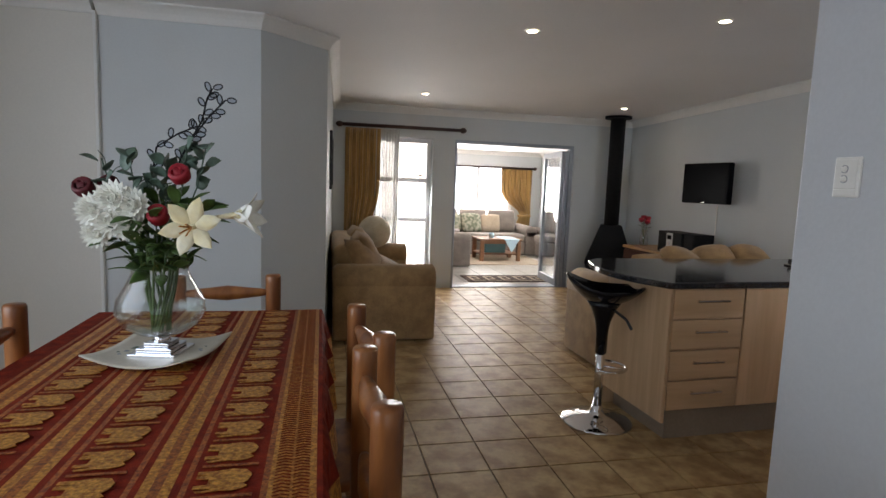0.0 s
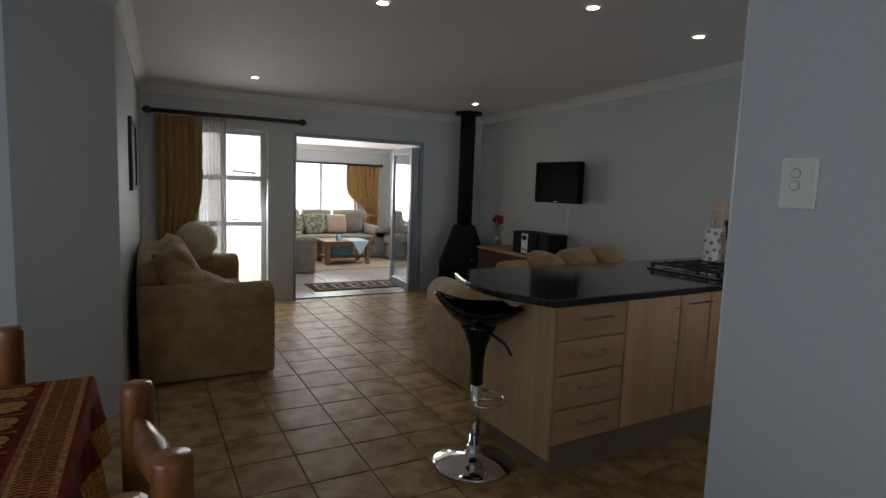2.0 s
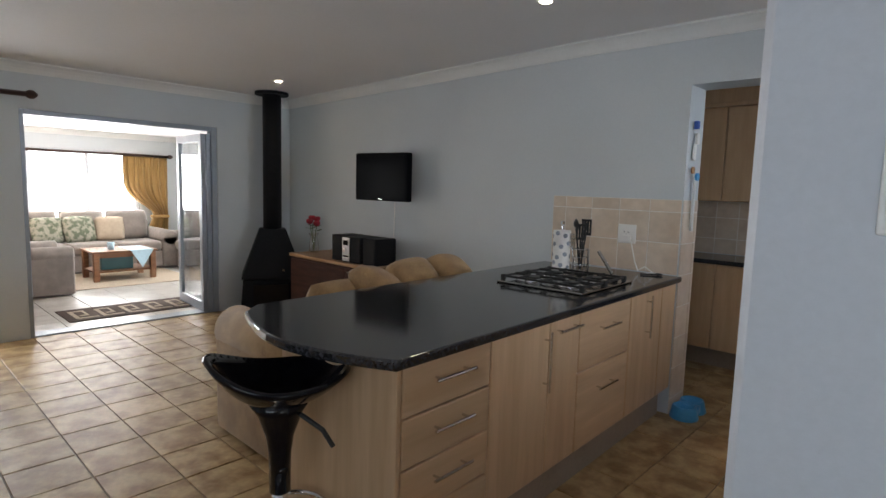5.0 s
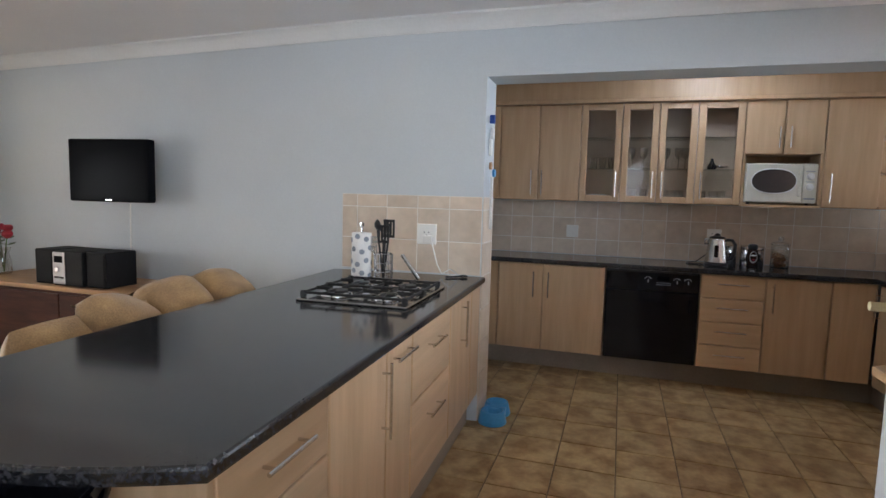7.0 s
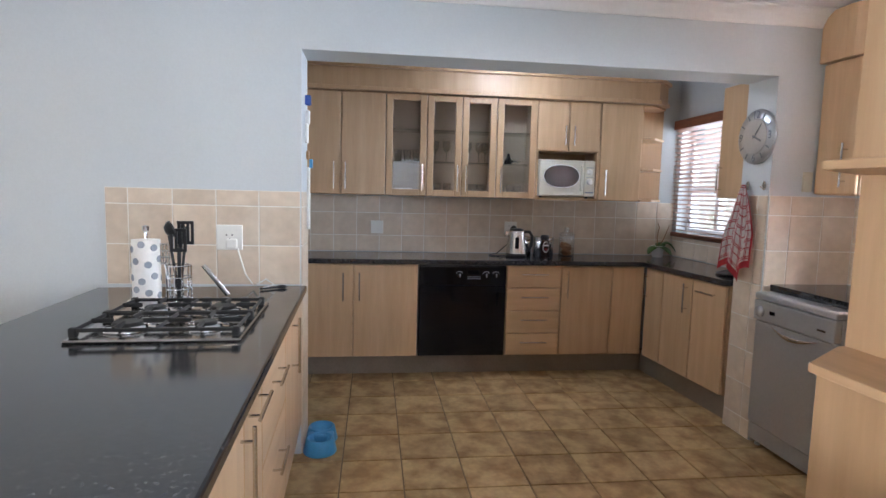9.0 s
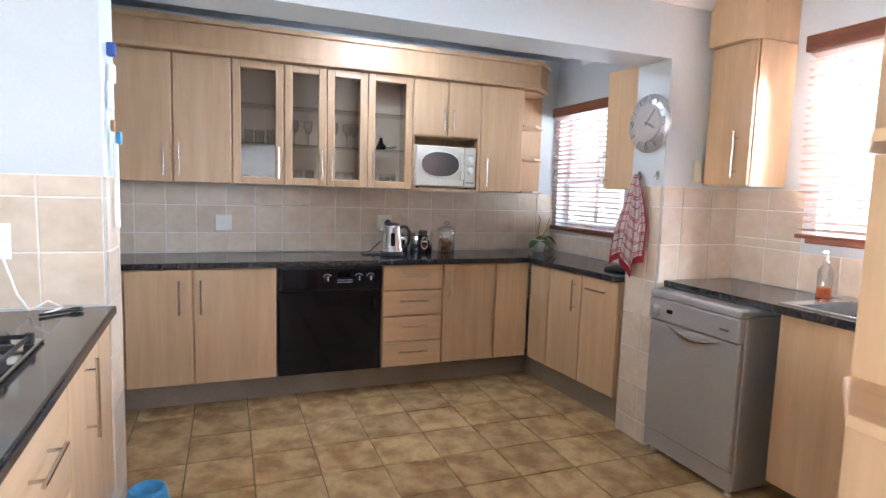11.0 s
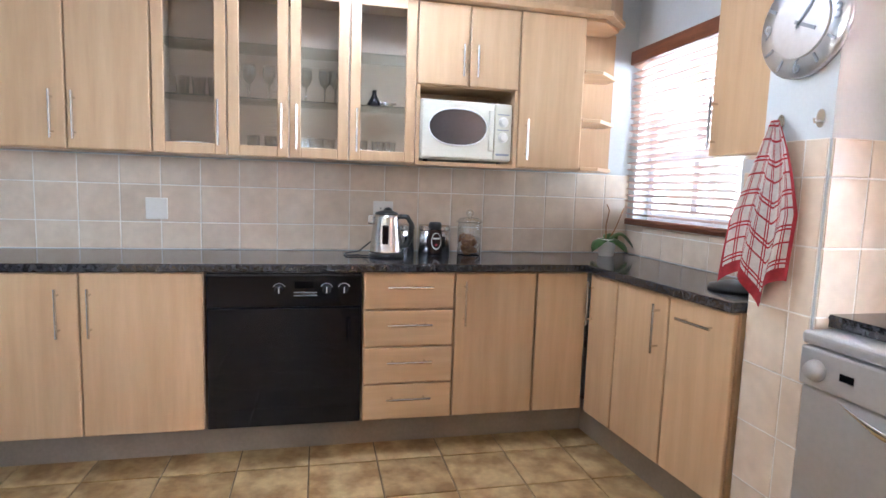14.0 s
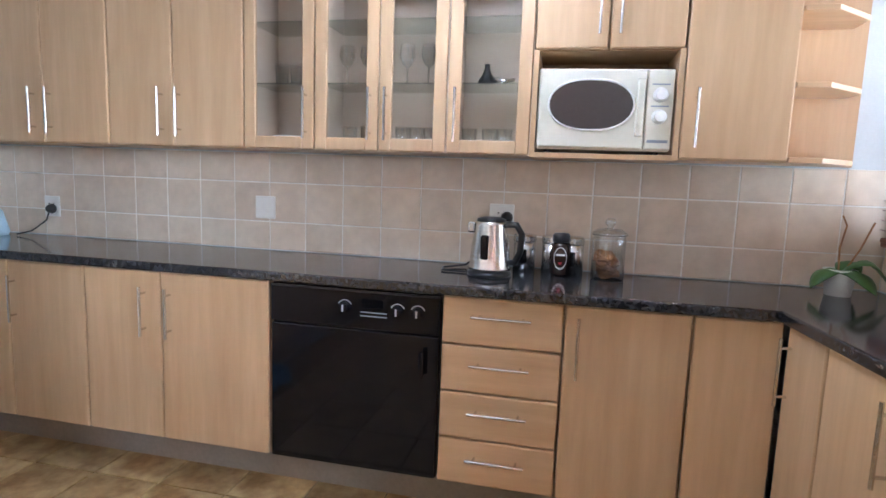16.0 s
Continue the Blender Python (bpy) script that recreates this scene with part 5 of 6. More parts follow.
# clock on the jamb
def wall_clock(m):
    ob = thing("wall_clock", m, "round brushed steel wall clock with cut-out face", "clock")
    part("rim", lathe([(0.152, 0), (0.155, 0.012), (0.15, 0.02), (0.10, 0.022)], 40, None, pose(0, 0, 0, 90)), CLOCKFACE, ob, "", True)
    part("dial", lathe([(0.10, 0.0), (0.10, 0.026), (0.098, 0.028), (0, 0.028)], 36, None, pose(0, 0, 0, 90)), CLOCKFACE, ob, "polished inner dial")
    for k in range(12):
        a = k * math.pi / 6
        if k in (0, 3, 6, 9):
            cu = bpy.data.curves.new("digit", "FONT")
            cu.body, cu.size, cu.extrude, cu.align_x, cu.align_y = {0: "12", 3: "3", 6: "6", 9: "9"}[k], 0.062, 0.001, "CENTER", "CENTER"
            tmp = bpy.data.objects.new("digit", cu)
            me = bpy.data.meshes.new_from_object(tmp)
            bpy.data.objects.remove(tmp)
            me.transform(pose(0.122 * math.sin(a), -0.0245, 0.122 * math.cos(a), 90))
            me.materials.append(GREYDOT)
            dg = new("numeral", me)
            dg.parent = ob
        else:
            bm = box(-0.004, 0.004, -0.001, 0.001, -0.016, 0.016)
            bm.transform(pose(0.125 * math.sin(a), -0.024, 0.125 * math.cos(a), 0, math.degrees(a), 0))
            part("hour_mark", bm, GREYDOT, ob)
    for ang, ln, wd in ((115, 0.065, 0.005), (40, 0.09, 0.0035)):
        bm = box(-wd, wd, -0.001, 0.001, -0.015, ln)
        bm.transform(pose(0, -0.031, 0, 0, ang, 0))
        part("pointer", bm, GREYDOT, ob, "grey clock pointer")


wall_clock(pose(4.572, OP0 + 0.009, 1.752, 0, 0, 180))
for x in (4.492, 4.632):
    hk = thing("wall_hook", pose(x, OP0 + 0.008, 1.475, 0, 0, 180), "small oval steel adhesive hook", "hook")
    part("plate", lathe([(0.02, 0), (0.02, 0.004), (0, 0.005)], 16, None, pose(0, 0, 0, 90) @ Matrix.Diagonal((0.75, 1.3, 1, 1))), STEEL, hk)
    part("peg", tube([(0, -0.004, -0.008), (0, -0.022, -0.012), (0, -0.026, 0.0)], 0.004, 6), STEEL, hk)


def tea_towel():
    ob = thing("tea_towel", pose(4.628, OP0 + 0.03, 1.480, 0, 0, 180), "red and white checked tea towel hanging from a hook", "towel")

    def hang(u, v):
        spread = 0.012 + 0.112 * min(1, v * 1.7) ** 0.8
        x = (2 * u - 1) * spread + 0.02 * math.sin(3.1 * v + 1)
        y = -0.012 - 0.035 * (0.4 + 0.6 * v) * (1 + math.sin(u * 15 + 2 * v)) * 0.5
        return (x, y, -(0.575 - 0.10 * abs(math.sin(u * 4.2 + 0.6))) * v)
    nu, nv = 90, 84
    bm = sheet(hang, nu, nv)
    bm.faces.ensure_lookup_table()
    for i in range(nu):
        for j in range(nv):
            red = i % 10 in (0, 2) or j % 9 == 0 or j % 18 == 2 or i < 3 or i >= nu - 3 or j >= nv - 7
            bm.faces[i * nv + j].material_index = 1 if red else 0
    bmesh.ops.solidify(bm, geom=bm.faces[:], thickness=0.003)
    part("cloth", bm, [TOWEL, REDTHREAD], ob, "", True)


tea_towel()


# blinds
def blind(m, w, h, n, label, tilt=-14):
    ob = thing("venetian_blind", m, label, "blind")
    part("pelmet", box(-0.02, w + 0.02, -0.07, 0.0, h - 0.075, h, 0.006, 2), REDWOOD, ob, "reddish wooden pelmet")
    part("bottom_rail", box(0, w, -0.055, -0.015, -0.012, 0.008, 0.004, 1), REDWOOD, ob)
    me = None
    for k in range(n):
        z = 0.03 + (h - 0.12) * k / (n - 1)
        if me is None:
            b = box(0, w, -0.024, 0.024, -0.0015, 0.0015)
            b.transform(pose(0, 0, 0, tilt))
            sl = part("slat", b, SLAT, ob)
            me = sl.data
        else:
            sl = new("slat", me)
            sl.parent = ob
        sl.location = (0, -0.035, z)
    for x in (0.12, w - 0.12):
        part("cord", tube([(x, -0.035, 0), (x, -0.035, h - 0.05)], 0.0015, 5), WHITEPLASTIC, ob)


blind(pose(6.075, AY - 0.005, 1.10, 0, 0, 180), 0.84, 0.94, 24, "half-open wooden venetian blind in kitchen window")
blind(pose(4.015, SY + 0.072, 1.20, 0, 0, 180), 1.18, 0.93, 24, "half-open wooden venetian blind over the sink")
tagged(link("sill_kitchen", box(5.20, 6.11, AY - 0.1, AY + 0.03, 1.07, 1.098, 0.004, 1), REDWOOD), "reddish wooden window sill", "sill", kind="structure")
tagged(link("sill_sink", box(2.82, 4.03, SY - 0.1, SY + 0.03, 1.16, 1.188, 0.004, 1), REDWOOD), "reddish wooden window sill", "sill", kind="structure")

# sink and soap
sk = thing("sink", pose(3.40, -0.06, 0.921), "stainless steel inset sink", "sink")
bm = box(-0.42, 0.42, -0.2, -0.175, -0.002, 0.004)
for a in ((-0.42, 0.42, 0.175, 0.2), (-0.42, -0.36, -0.175, 0.175), (0.36, 0.42, -0.175, 0.175)):
    box(*a, -0.002, 0.004, 0, 2, bm)
part("rim", bm, STEEL, sk)
bm = box(-0.36, 0.36, -0.175, 0.175, -0.16, -0.155)
for a in ((-0.36, 0.36, -0.175, -0.171), (-0.36, 0.36, 0.171, 0.175), (-0.36, -0.356, -0.171, 0.171), (0.356, 0.36, -0.171, 0.171)):
    box(*a, -0.155, 0.001, 0, 2, bm)
part("bowl", bm, STEEL, sk, "deep steel bowl")
part("tap", tube([(0.0, -0.185, 0), (0, -0.185, 0.2), (0, -0.15, 0.25), (0, -0.05, 0.25), (0, -0.03, 0.22)], 0.011, 10), CHROME, sk, "", True)
sb = thing("soap_bottle", pose(3.86, -0.2, 0.92), "clear pump bottle with orange soap", "bottle")
part("bottle", lathe([(0.03, 0), (0.032, 0.01), (0.032, 0.13), (0.014, 0.16), (0.014, 0.175)], 20), CLEAR, sb, "", True)
part("soap", lathe([(0.028, 0.003), (0.029, 0.05), (0, 0.05)], 20), ORANGE, sb, "orange liquid soap")
part("pump", tube([(0, 0, 0.175), (0, 0, 0.215), (0.0, 0.035, 0.215)], 0.006, 8), WHITEPLASTIC, sb)
tagged(link("pan_lid", lathe([(0.11, 0), (0.105, 0.012), (0.05, 0.028), (0.0, 0.032)], 24, None, pose(4.93, 0.08, 0.905)), BLACKPLASTIC, None, "", True), "dark round pan lid on the worktop", "lid")
cp = thing("cover_plate", pose(WX - 0.008, 0.02, 1.50, 0, 0, -90), "small pale cover plate above the tiles", "cover plate")
part("plate", box(-0.03, 0.03, -0.01, 0, -0.055, 0.055, 0.003, 1), CREAM, cp)


# ---- on the peninsula ----
def gas_hob(m):
    ob = thing("gas_hob", m, "four-burner gas hob with cast iron grates", "hob")
    w, d = 0.60, 0.52
    part("tray", box(0, w, 0, d, 0, 0.012, 0.005, 2), HOBSTEEL, ob, "stainless steel tray")
    for x, y, r in ((0.15, 0.14, 0.045), (0.15, 0.385, 0.055), (0.41, 0.14, 0.055), (0.41, 0.385, 0.045)):
        b = part("burner", lathe([(r + 0.032, 0.012), (r + 0.030, 0.018), (r + 0.012, 0.020), (r + 0.010, 0.026), (r - 0.006, 0.027)], 28, None, pose(x, y, 0)), CHROME, ob, "", True)
        part("burner_cap", lathe([(r - 0.008, 0.027), (r - 0.008, 0.034), (r - 0.014, 0.037), (0, 0.037)], 24, None, pose(x, y, 0)), IRON, b)
    for x0 in (0.03, 0.285):
        bm = bmesh.new()
        for y in (0.02, 0.265, 0.5):
            box(x0, x0 + 0.25, y - 0.005, y + 0.005, 0.028, 0.040, 0.003, 1, bm)
        for x in (x0 + 0.006, x0 + 0.244):
            box(x - 0.006, x + 0.006, 0.02, 0.5, 0.029, 0.041, 0.003, 1, bm)
        for y0, y1 in ((0.02, 0.095), (0.185, 0.34), (0.43, 0.5)):
            box(x0 + 0.12, x0 + 0.13, y0, y1, 0.03, 0.046, 0.003, 1, bm)
        for y in (0.14, 0.385):
            box(x0, x0 + 0.09, y - 0.005, y + 0.005, 0.03, 0.046, 0.003, 1, bm)
            box(x0 + 0.16, x0 + 0.25, y - 0.005, y + 0.005, 0.03, 0.046, 0.003, 1, bm)
        for x in (x0 + 0.006, x0 + 0.244):
            for y in (0.02, 0.5):
                box(x - 0.012, x + 0.012, y - 0.012, y + 0.012, 0.012, 0.044, 0.004, 1, bm)
        part("grate", bm, IRON, ob, "cast iron pan grate")
    for k in range(4):
        part("knob", lathe([(0.02, 0.012), (0.02, 0.018), (0.016, 0.036), (0, 0.037)], 16, None, pose(0.565, 0.09 + 0.075 * k, 0)), BLACKPLASTIC, ob)


gas_hob(pose(3.37, 2.835, 0.9, 0, 0, 2))
roll = thing("paper_towel_roll", pose(4.02, 3.36, 0.9), "white kitchen roll with grey dots on a steel holder", "paper roll")
part("holder_base", lathe([(0.075, 0), (0.075, 0.008), (0.02, 0.012)], 24), CHROME, roll)
part("pole", tube([(0, 0, 0.01), (0, 0, 0.30)], 0.006, 8), CHROME, roll)
part("finial", lathe([(0.006, 0.29), (0.013, 0.30), (0.013, 0.318), (0, 0.322)], 12), CHROME, roll)
part("paper", lathe([(0.053, 0.013), (0.055, 0.016), (0.055, 0.262), (0.02, 0.264)], 32), PAPER, roll, "", True)
rnd = random.Random(9)
for k in range(26):
    a, z = math.radians(52) * (k % 7) + 0.45 * (k // 7) , 0.045 + 0.062 * (k // 7) + 0.014 * ((k * 3) % 5 - 2) / 2
    b = lathe([(0.015, -0.002), (0.0145, 0.0012), (0, 0.0014)], 12)
    b.transform(Matrix.Translation((0.0546 * math.cos(a), 0.0546 * math.sin(a), z)) @ Matrix.Rotation(a, 4, "Z") @ Matrix.Rotation(math.pi / 2, 4, "Y"))
    part("printed_dot", b, GREYDOT, roll, "grey printed dot")
rack = thing("utensil_holder", pose(4.06, 3.245, 0.9), "steel utensil holder with black cooking tools", "utensil holder")
bm = bmesh.new()
for z in (0.004, 0.05, 0.10, 0.15):
    tube([(0.05 * math.cos(k * math.pi / 8), 0.05 * math.sin(k * math.pi / 8), z) for k in range(17)], 0.003, 6, bm)
for k in range(12):
    a = k * math.pi / 6
    tube([(0.05 * math.cos(a), 0.05 * math.sin(a), 0.004), (0.05 * math.cos(a), 0.05 * math.sin(a), 0.15)], 0.0025, 5, bm)
part("basket", bm, CHROME, rack, "chrome wire basket")
for (dx, dy, h, kind) in ((-0.02, 0.03, 0.28, "ladle"), (0.0, -0.03, 0.26, "turner"), (-0.03, -0.01, 0.23, "slotted"), (0.02, 0.0, 0.27, "ladle")):
    bm = tube([(0, 0, 0.01), (dx, dy, h)], 0.006, 8)
    if kind == "ladle":
        join(bm, lathe([(0.0, -0.01), (0.02, -0.004), (0.034, 0.012), (0.036, 0.02)], 14), pose(dx * 1.2, dy * 1.2, h + 0.02, 70, 0, 40))
    else:
        for k in range(4):
            box(dx - 0.004, dx + 0.004, dy - 0.034 + 0.018 * k, dy - 0.022 + 0.018 * k, h - 0.01, h + 0.075, 0.002, 1, bm)
        box(dx - 0.004, dx + 0.004, dy - 0.034, dy + 0.034, h + 0.066, h + 0.08, 0.002, 1, bm)
        box(dx - 0.004, dx + 0.004, dy - 0.034, dy + 0.034, h - 0.02, h - 0.006, 0.002, 1, bm)
    part("utensil", bm, BLACKPLASTIC, rack, "black nylon " + ("ladle" if kind == "ladle" else "slotted turner"))
bm = tube([(-0.02, 0.02, 0.01), (-0.035, 0.045, 0.17)], 0.005, 8)
for k in range(5):
    box(-0.041, -0.037, 0.022 + 0.0115 * k, 0.028 + 0.0115 * k, 0.16, 0.245, 0.001, 1, bm)
for z in (0.158, 0.185, 0.212, 0.239):
    box(-0.0415, -0.0365, 0.022, 0.074, z, z + 0.008, 0.001, 1, bm)
part("utensil", bm, STEEL, rack, "steel slotted spatula")
gl = thing("gas_lighter", pose(4.14, 3.085, 0.908, 0, 0, 0), "slim steel gas lighter leaning on the hob", "lighter")
part("barrel", tube([(0, -0.02, 0.0), (0.01, 0.085, 0.13)], 0.011, 10), STEEL, gl)
tagged(link("cord", tube([(4.43, 3.09, 1.09), (4.42, 3.05, 0.96), (4.36, 3.0, 0.915), (4.3, 2.97, 0.93), (4.3, 2.93, 0.955), (4.35, 2.90, 0.92), (4.33, 2.95, 0.906)], 0.004, 6), WHITEPLASTIC), "thin white cord coiled on the worktop", "cord")
kn = thing("scissors", pose(4.34, 2.90, 0.901, 0, 0, 35), "black-handled kitchen scissors lying on worktop", "scissors")
part("blade", tube([(0, 0.07, 0.006), (0, -0.02, 0.006)], 0.005, 6), BLACKPLASTIC, kn)
part("grip", tube([(0.02 * math.cos(k) , -0.04 + 0.022 * math.sin(k), 0.008) for k in [i * 0.7 for i in range(10)]], 0.005, 6), BLACKPLASTIC, kn)

# pet bowl on the floor by the jamb
pb = thing("pet_bowl", pose(4.56, 2.692, 0.0, 0, 0, 2), "light blue plastic double pet bowl on the floor", "pet bowl")
for x in (-0.075, 0.075):
    part("bowl", lathe([(0.085, 0), (0.088, 0.006), (0.072, 0.075), (0.066, 0.08), (0.06, 0.075), (0.052, 0.02), (0, 0.018)], 28, None, pose(x, 0, 0)), BLUE, pb, "", True)
part("bridge", box(-0.03, 0.03, -0.07, 0.07, 0.02, 0.07, 0.01, 2), BLUE, pb)

# things hanging on the tiled jamb
kh = thing("key_rack", pose(4.56, OP1 - 0.010, 1.5), "key hooks with keys, tags and notes on the jamb", "key rack")
part("note", box(-0.02, 0.02, -0.02, 0.0, 0.22, 0.29, 0.004, 1), PAPER, kh, "white paper note")
part("tag", box(-0.05, -0.02, -0.03, 0.0, 0.31, 0.36, 0.006, 2), LABELBLUE, kh, "dark blue tag")
part("strip", box(-0.045, -0.01, -0.016, 0.0, 0.12, 0.22, 0.004, 1), WHITEPLASTIC, kh)
part("wooden_key_tag", lathe([(0.022, 0), (0.022, 0.012)], 14, None, pose(-0.05, -0.01, 0.06, 90)), PINE, kh, "wooden round tag")
part("blue_tag", lathe([(0.024, 0), (0.024, 0.014)], 14, None, pose(0.0, -0.02, 0.02, 90)), BLUE, kh, "blue round tag")
part("lanyard", box(-0.012, 0.012, -0.022, -0.006, -0.32, 0.0, 0.003, 1), PAPER, kh, "white hanging lanyard")


# ---- lounge ----
def curtain_bm(w, h, folds, depth, waist=None, n=90):
    """A pleated curtain hanging from z = h; waist: (height, width) where it is tied."""
    def f(u, v):
        z = h * (1 - v)
        k = 1.0
        if waist:
            zz, ww = waist
            k = 1 - (1 - ww) * math.exp(-((z - zz) / 0.28) ** 2) if z > zz else ww + (1 - ww) * 0.45 * min(1, (zz - z) / 0.5)
        a = u * folds * 2 * math.pi
        return (u * w * k, depth * (0.55 + 0.45 * v) * math.sin(a + 0.5 * math.sin(3 * v)) + 0.3 * depth * math.sin(2.7 * a), z)
    return sheet(f, n, 24, 0.003)


def rod(m, length, label):
    ob = thing("curtain_rod", m, label, "curtain rod")
    part("pole", tube([(0, 0, 0), (length, 0, 0)], 0.022, 12), DARKWOOD, ob, "", True)
    for x, s in ((0, -1), (length, 1)):
        part("finial", lathe([(0.024, 0), (0.036, 0.02), (0.036, 0.05), (0.018, 0.075), (0, 0.085)], 14, None, pose(x, 0, 0, 0, 90 * s, 0)), DARKWOOD, ob, "", True)
    for x in (0.12, length - 0.12):
        part("bracket", tube([(x, 0, 0), (x, 0.09, 0)], 0.012, 8), DARKWOOD, ob)


rod(pose(0.46, FY - 0.095, 2.075), 1.50, "dark wooden curtain rod with finials")
ct = thing("curtain", pose(0.50, FY - 0.085, 0.06), "ochre pleated curtain hanging from the rod", "curtain")
part("cloth", curtain_bm(0.44, 1.98, 6, 0.035, (0.75, 0.78)), CURTAIN, ct, "", True)
ct = thing("sheer_curtain", pose(0.86, FY - 0.06, 0.04), "white sheer curtain over the window", "curtain")
p = part("cloth", curtain_bm(0.32, 2.0, 9, 0.018), SHEER, ct, "", True)
lb = thing("round_cushion", pose(0.82, 6.58, 0.60), "cream round ball cushion on the sofa arm", "cushion")
part("ball", lathe([(0.19 * math.sin(k * math.pi / 14), -0.19 * math.cos(k * math.pi / 14)) for k in range(15)], 28, None, pose(0, 0, 0.2)), CREAMCLOTH, lb, "", True)
pf = thing("picture_frame", pose(0.285, 5.42, 1.29, 0, 0, 88), "dark framed picture on the wall", "picture")
bm = box(0, 0.70, -0.025, 0, 0, 0.035, 0.004, 1)
box(0, 0.70, -0.025, 0, 0.505, 0.54, 0.004, 1, bm)
box(0, 0.035, -0.025, 0, 0.035, 0.505, 0.004, 1, bm)
box(0.665, 0.70, -0.025, 0, 0.035, 0.505, 0.004, 1, bm)
part("frame", bm, BLACKPLASTIC, pf)
part("print", box(0.035, 0.665, -0.012, -0.004, 0.035, 0.505), GREYDOT, pf, "muted grey print")
rv = thing("rose_vase", pose(4.15, 6.34, 0.71), "glass vase with red roses on the sideboard", "vase")
part("vase", lathe([(0.035, 0), (0.05, 0.015), (0.05, 0.10), (0.035, 0.16), (0.05, 0.2)], 20, closed=True), CLEAR, rv, "", True)
for x, y, z in ((-0.05, 0.0, 0.31), (0.05, 0.02, 0.33), (0.0, -0.05, 0.29), (0.01, 0.05, 0.34)):
    st = part("stem", tube([(0, 0, 0.02), (x * 0.5, y * 0.5, 0.18), (x, y, z)], 0.004, 6), GREEN, rv)
    part("rose", lathe([(0.012, -0.02), (0.034, 0.0), (0.036, 0.022), (0.026, 0.034), (0.016, 0.022), (0.0, 0.03)], 12, None, pose(x, y, z)), REDPETAL, rv, "", True)
    for s in (-1, 1):
        part("leaf", sheet(lambda u, v, x=x, y=y, z=z, s=s: (x * 0.8 + s * 0.06 * u, y + 0.025 * math.sin(math.pi * u) * (2 * v - 1), z - 0.07 + 0.02 * u), 5, 3, 0.001), GREEN, rv)


# ceiling downlights
def downlight(x, y, z=None):
    ob = thing("downlight", pose(x, y, z or ceil_z(y)), "recessed ceiling downlight with glowing bulb", "downlight", "ceiling downlights")
    part("ring", lathe([(0.048, -0.001), (0.048, -0.006), (0.034, -0.008), (0.030, -0.002)], 24, closed=True), CORNICE, ob, "white trim ring")
    part("bulb", lathe([(0.030, -0.002), (0.028, -0.006), (0, -0.007)], 20), BULB, ob, "glowing lamp")


for x, y in ((1.58, 3.78), (2.60, 3.20), (1.32, 6.30), (3.75, 6.33), (3.55, 3.25)):
    downlight(x, y)
kl = thing("ceiling_light", pose(5.28, 1.42, CZ), "round white kitchen ceiling light switched on", "ceiling light")
part("base", lathe([(0.06, -0.001), (0.06, -0.02), (0.02, -0.03), (0.02, -0.07)], 32), WHITEPLASTIC, kl)
part("diffuser", lathe([(0.02, -0.07), (0.145, -0.075), (0.165, -0.09), (0.15, -0.12), (0.085, -0.148), (0, -0.155)], 32), KITCHENBULB, kl, "glowing diffuser", True)

# ---- sunroom ----
rod(pose(1.95, 11.9, 1.80), 2.86, "dark wooden curtain rod in the sunroom")
ct = thing("curtain", pose(4.06, 11.92, 0.05), "ochre sunroom curtain tied back", "curtain")
cb = curtain_bm(0.72, 1.74, 8, 0.04, (0.72, 0.34))
cb.transform(Matrix.Diagonal((-1, 1, 1, 1)))
cb.transform(pose(0.74, 0, 0))
part("cloth", cb, CURTAIN, ct, "", True)
part("tieback", box(0.45, 0.74, -0.06, 0.05, 0.68, 0.73, 0.01, 2), CURTAIN, ct)
sofa("sofa", pose(2.15, 10.72, 0), 2.35, 0.95, "grey upholstered sunroom sofa under the window", FABRIC2, seats=3, arm_h=0.60, back_h=0.80)
cushion(pose(3.25, 11.2, 0.62, 68, 0, 10), 0.45, 0.42, 0.16, PATTERN, "green patterned scatter cushion on the sofa")
cushion(pose(3.65, 11.22, 0.62, 68, 0, -8), 0.42, 0.4, 0.16, RUGLIGHT, "beige scatter cushion on the sofa")
cushion(pose(2.85, 11.22, 0.62, 68, 0, 5), 0.42, 0.4, 0.16, PATTERN, "grey-green patterned scatter cushion on the sofa")
sofa("armchair", pose(2.70, 9.15, 0, 0, 0, 90), 0.95, 0.85, "grey slip-covered armchair in the sunroom", FABRIC2, seats=1, arm_h=0.58, back_h=0.82, arm=0.18)
sofa("armchair", pose(4.45, 11.0, 0, 0, 0, -90), 0.95, 0.55, "grey armchair by the sunroom wall", FABRIC2, seats=1, arm_h=0.58, back_h=0.80, arm=0.18)


def coffee_table(m, w, d, h):
    ob = thing("coffee_table", m, "low slatted brown wooden coffee table with shelf", "table")
    for k in range(7):
        part("slat", box(0, w, d * k / 7 + 0.006, d * (k + 1) / 7 - 0.006, h - 0.025, h, 0.003, 1), TABLEWOOD, ob)
    for x in (0.02, w - 0.09):
        for y in (0.02, d - 0.09):
            part("leg", box(x, x + 0.07, y, y + 0.07, 0, h - 0.026, 0.006, 1), TABLEWOOD, ob)
    part("shelf", box(0.03, w - 0.03, 0.03, d - 0.03, 0.13, 0.15, 0.003, 1), TABLEWOOD, ob)
    part("apron", box(0.09, w - 0.09, 0.03, 0.05, h - 0.09, h - 0.026), TABLEWOOD, ob)


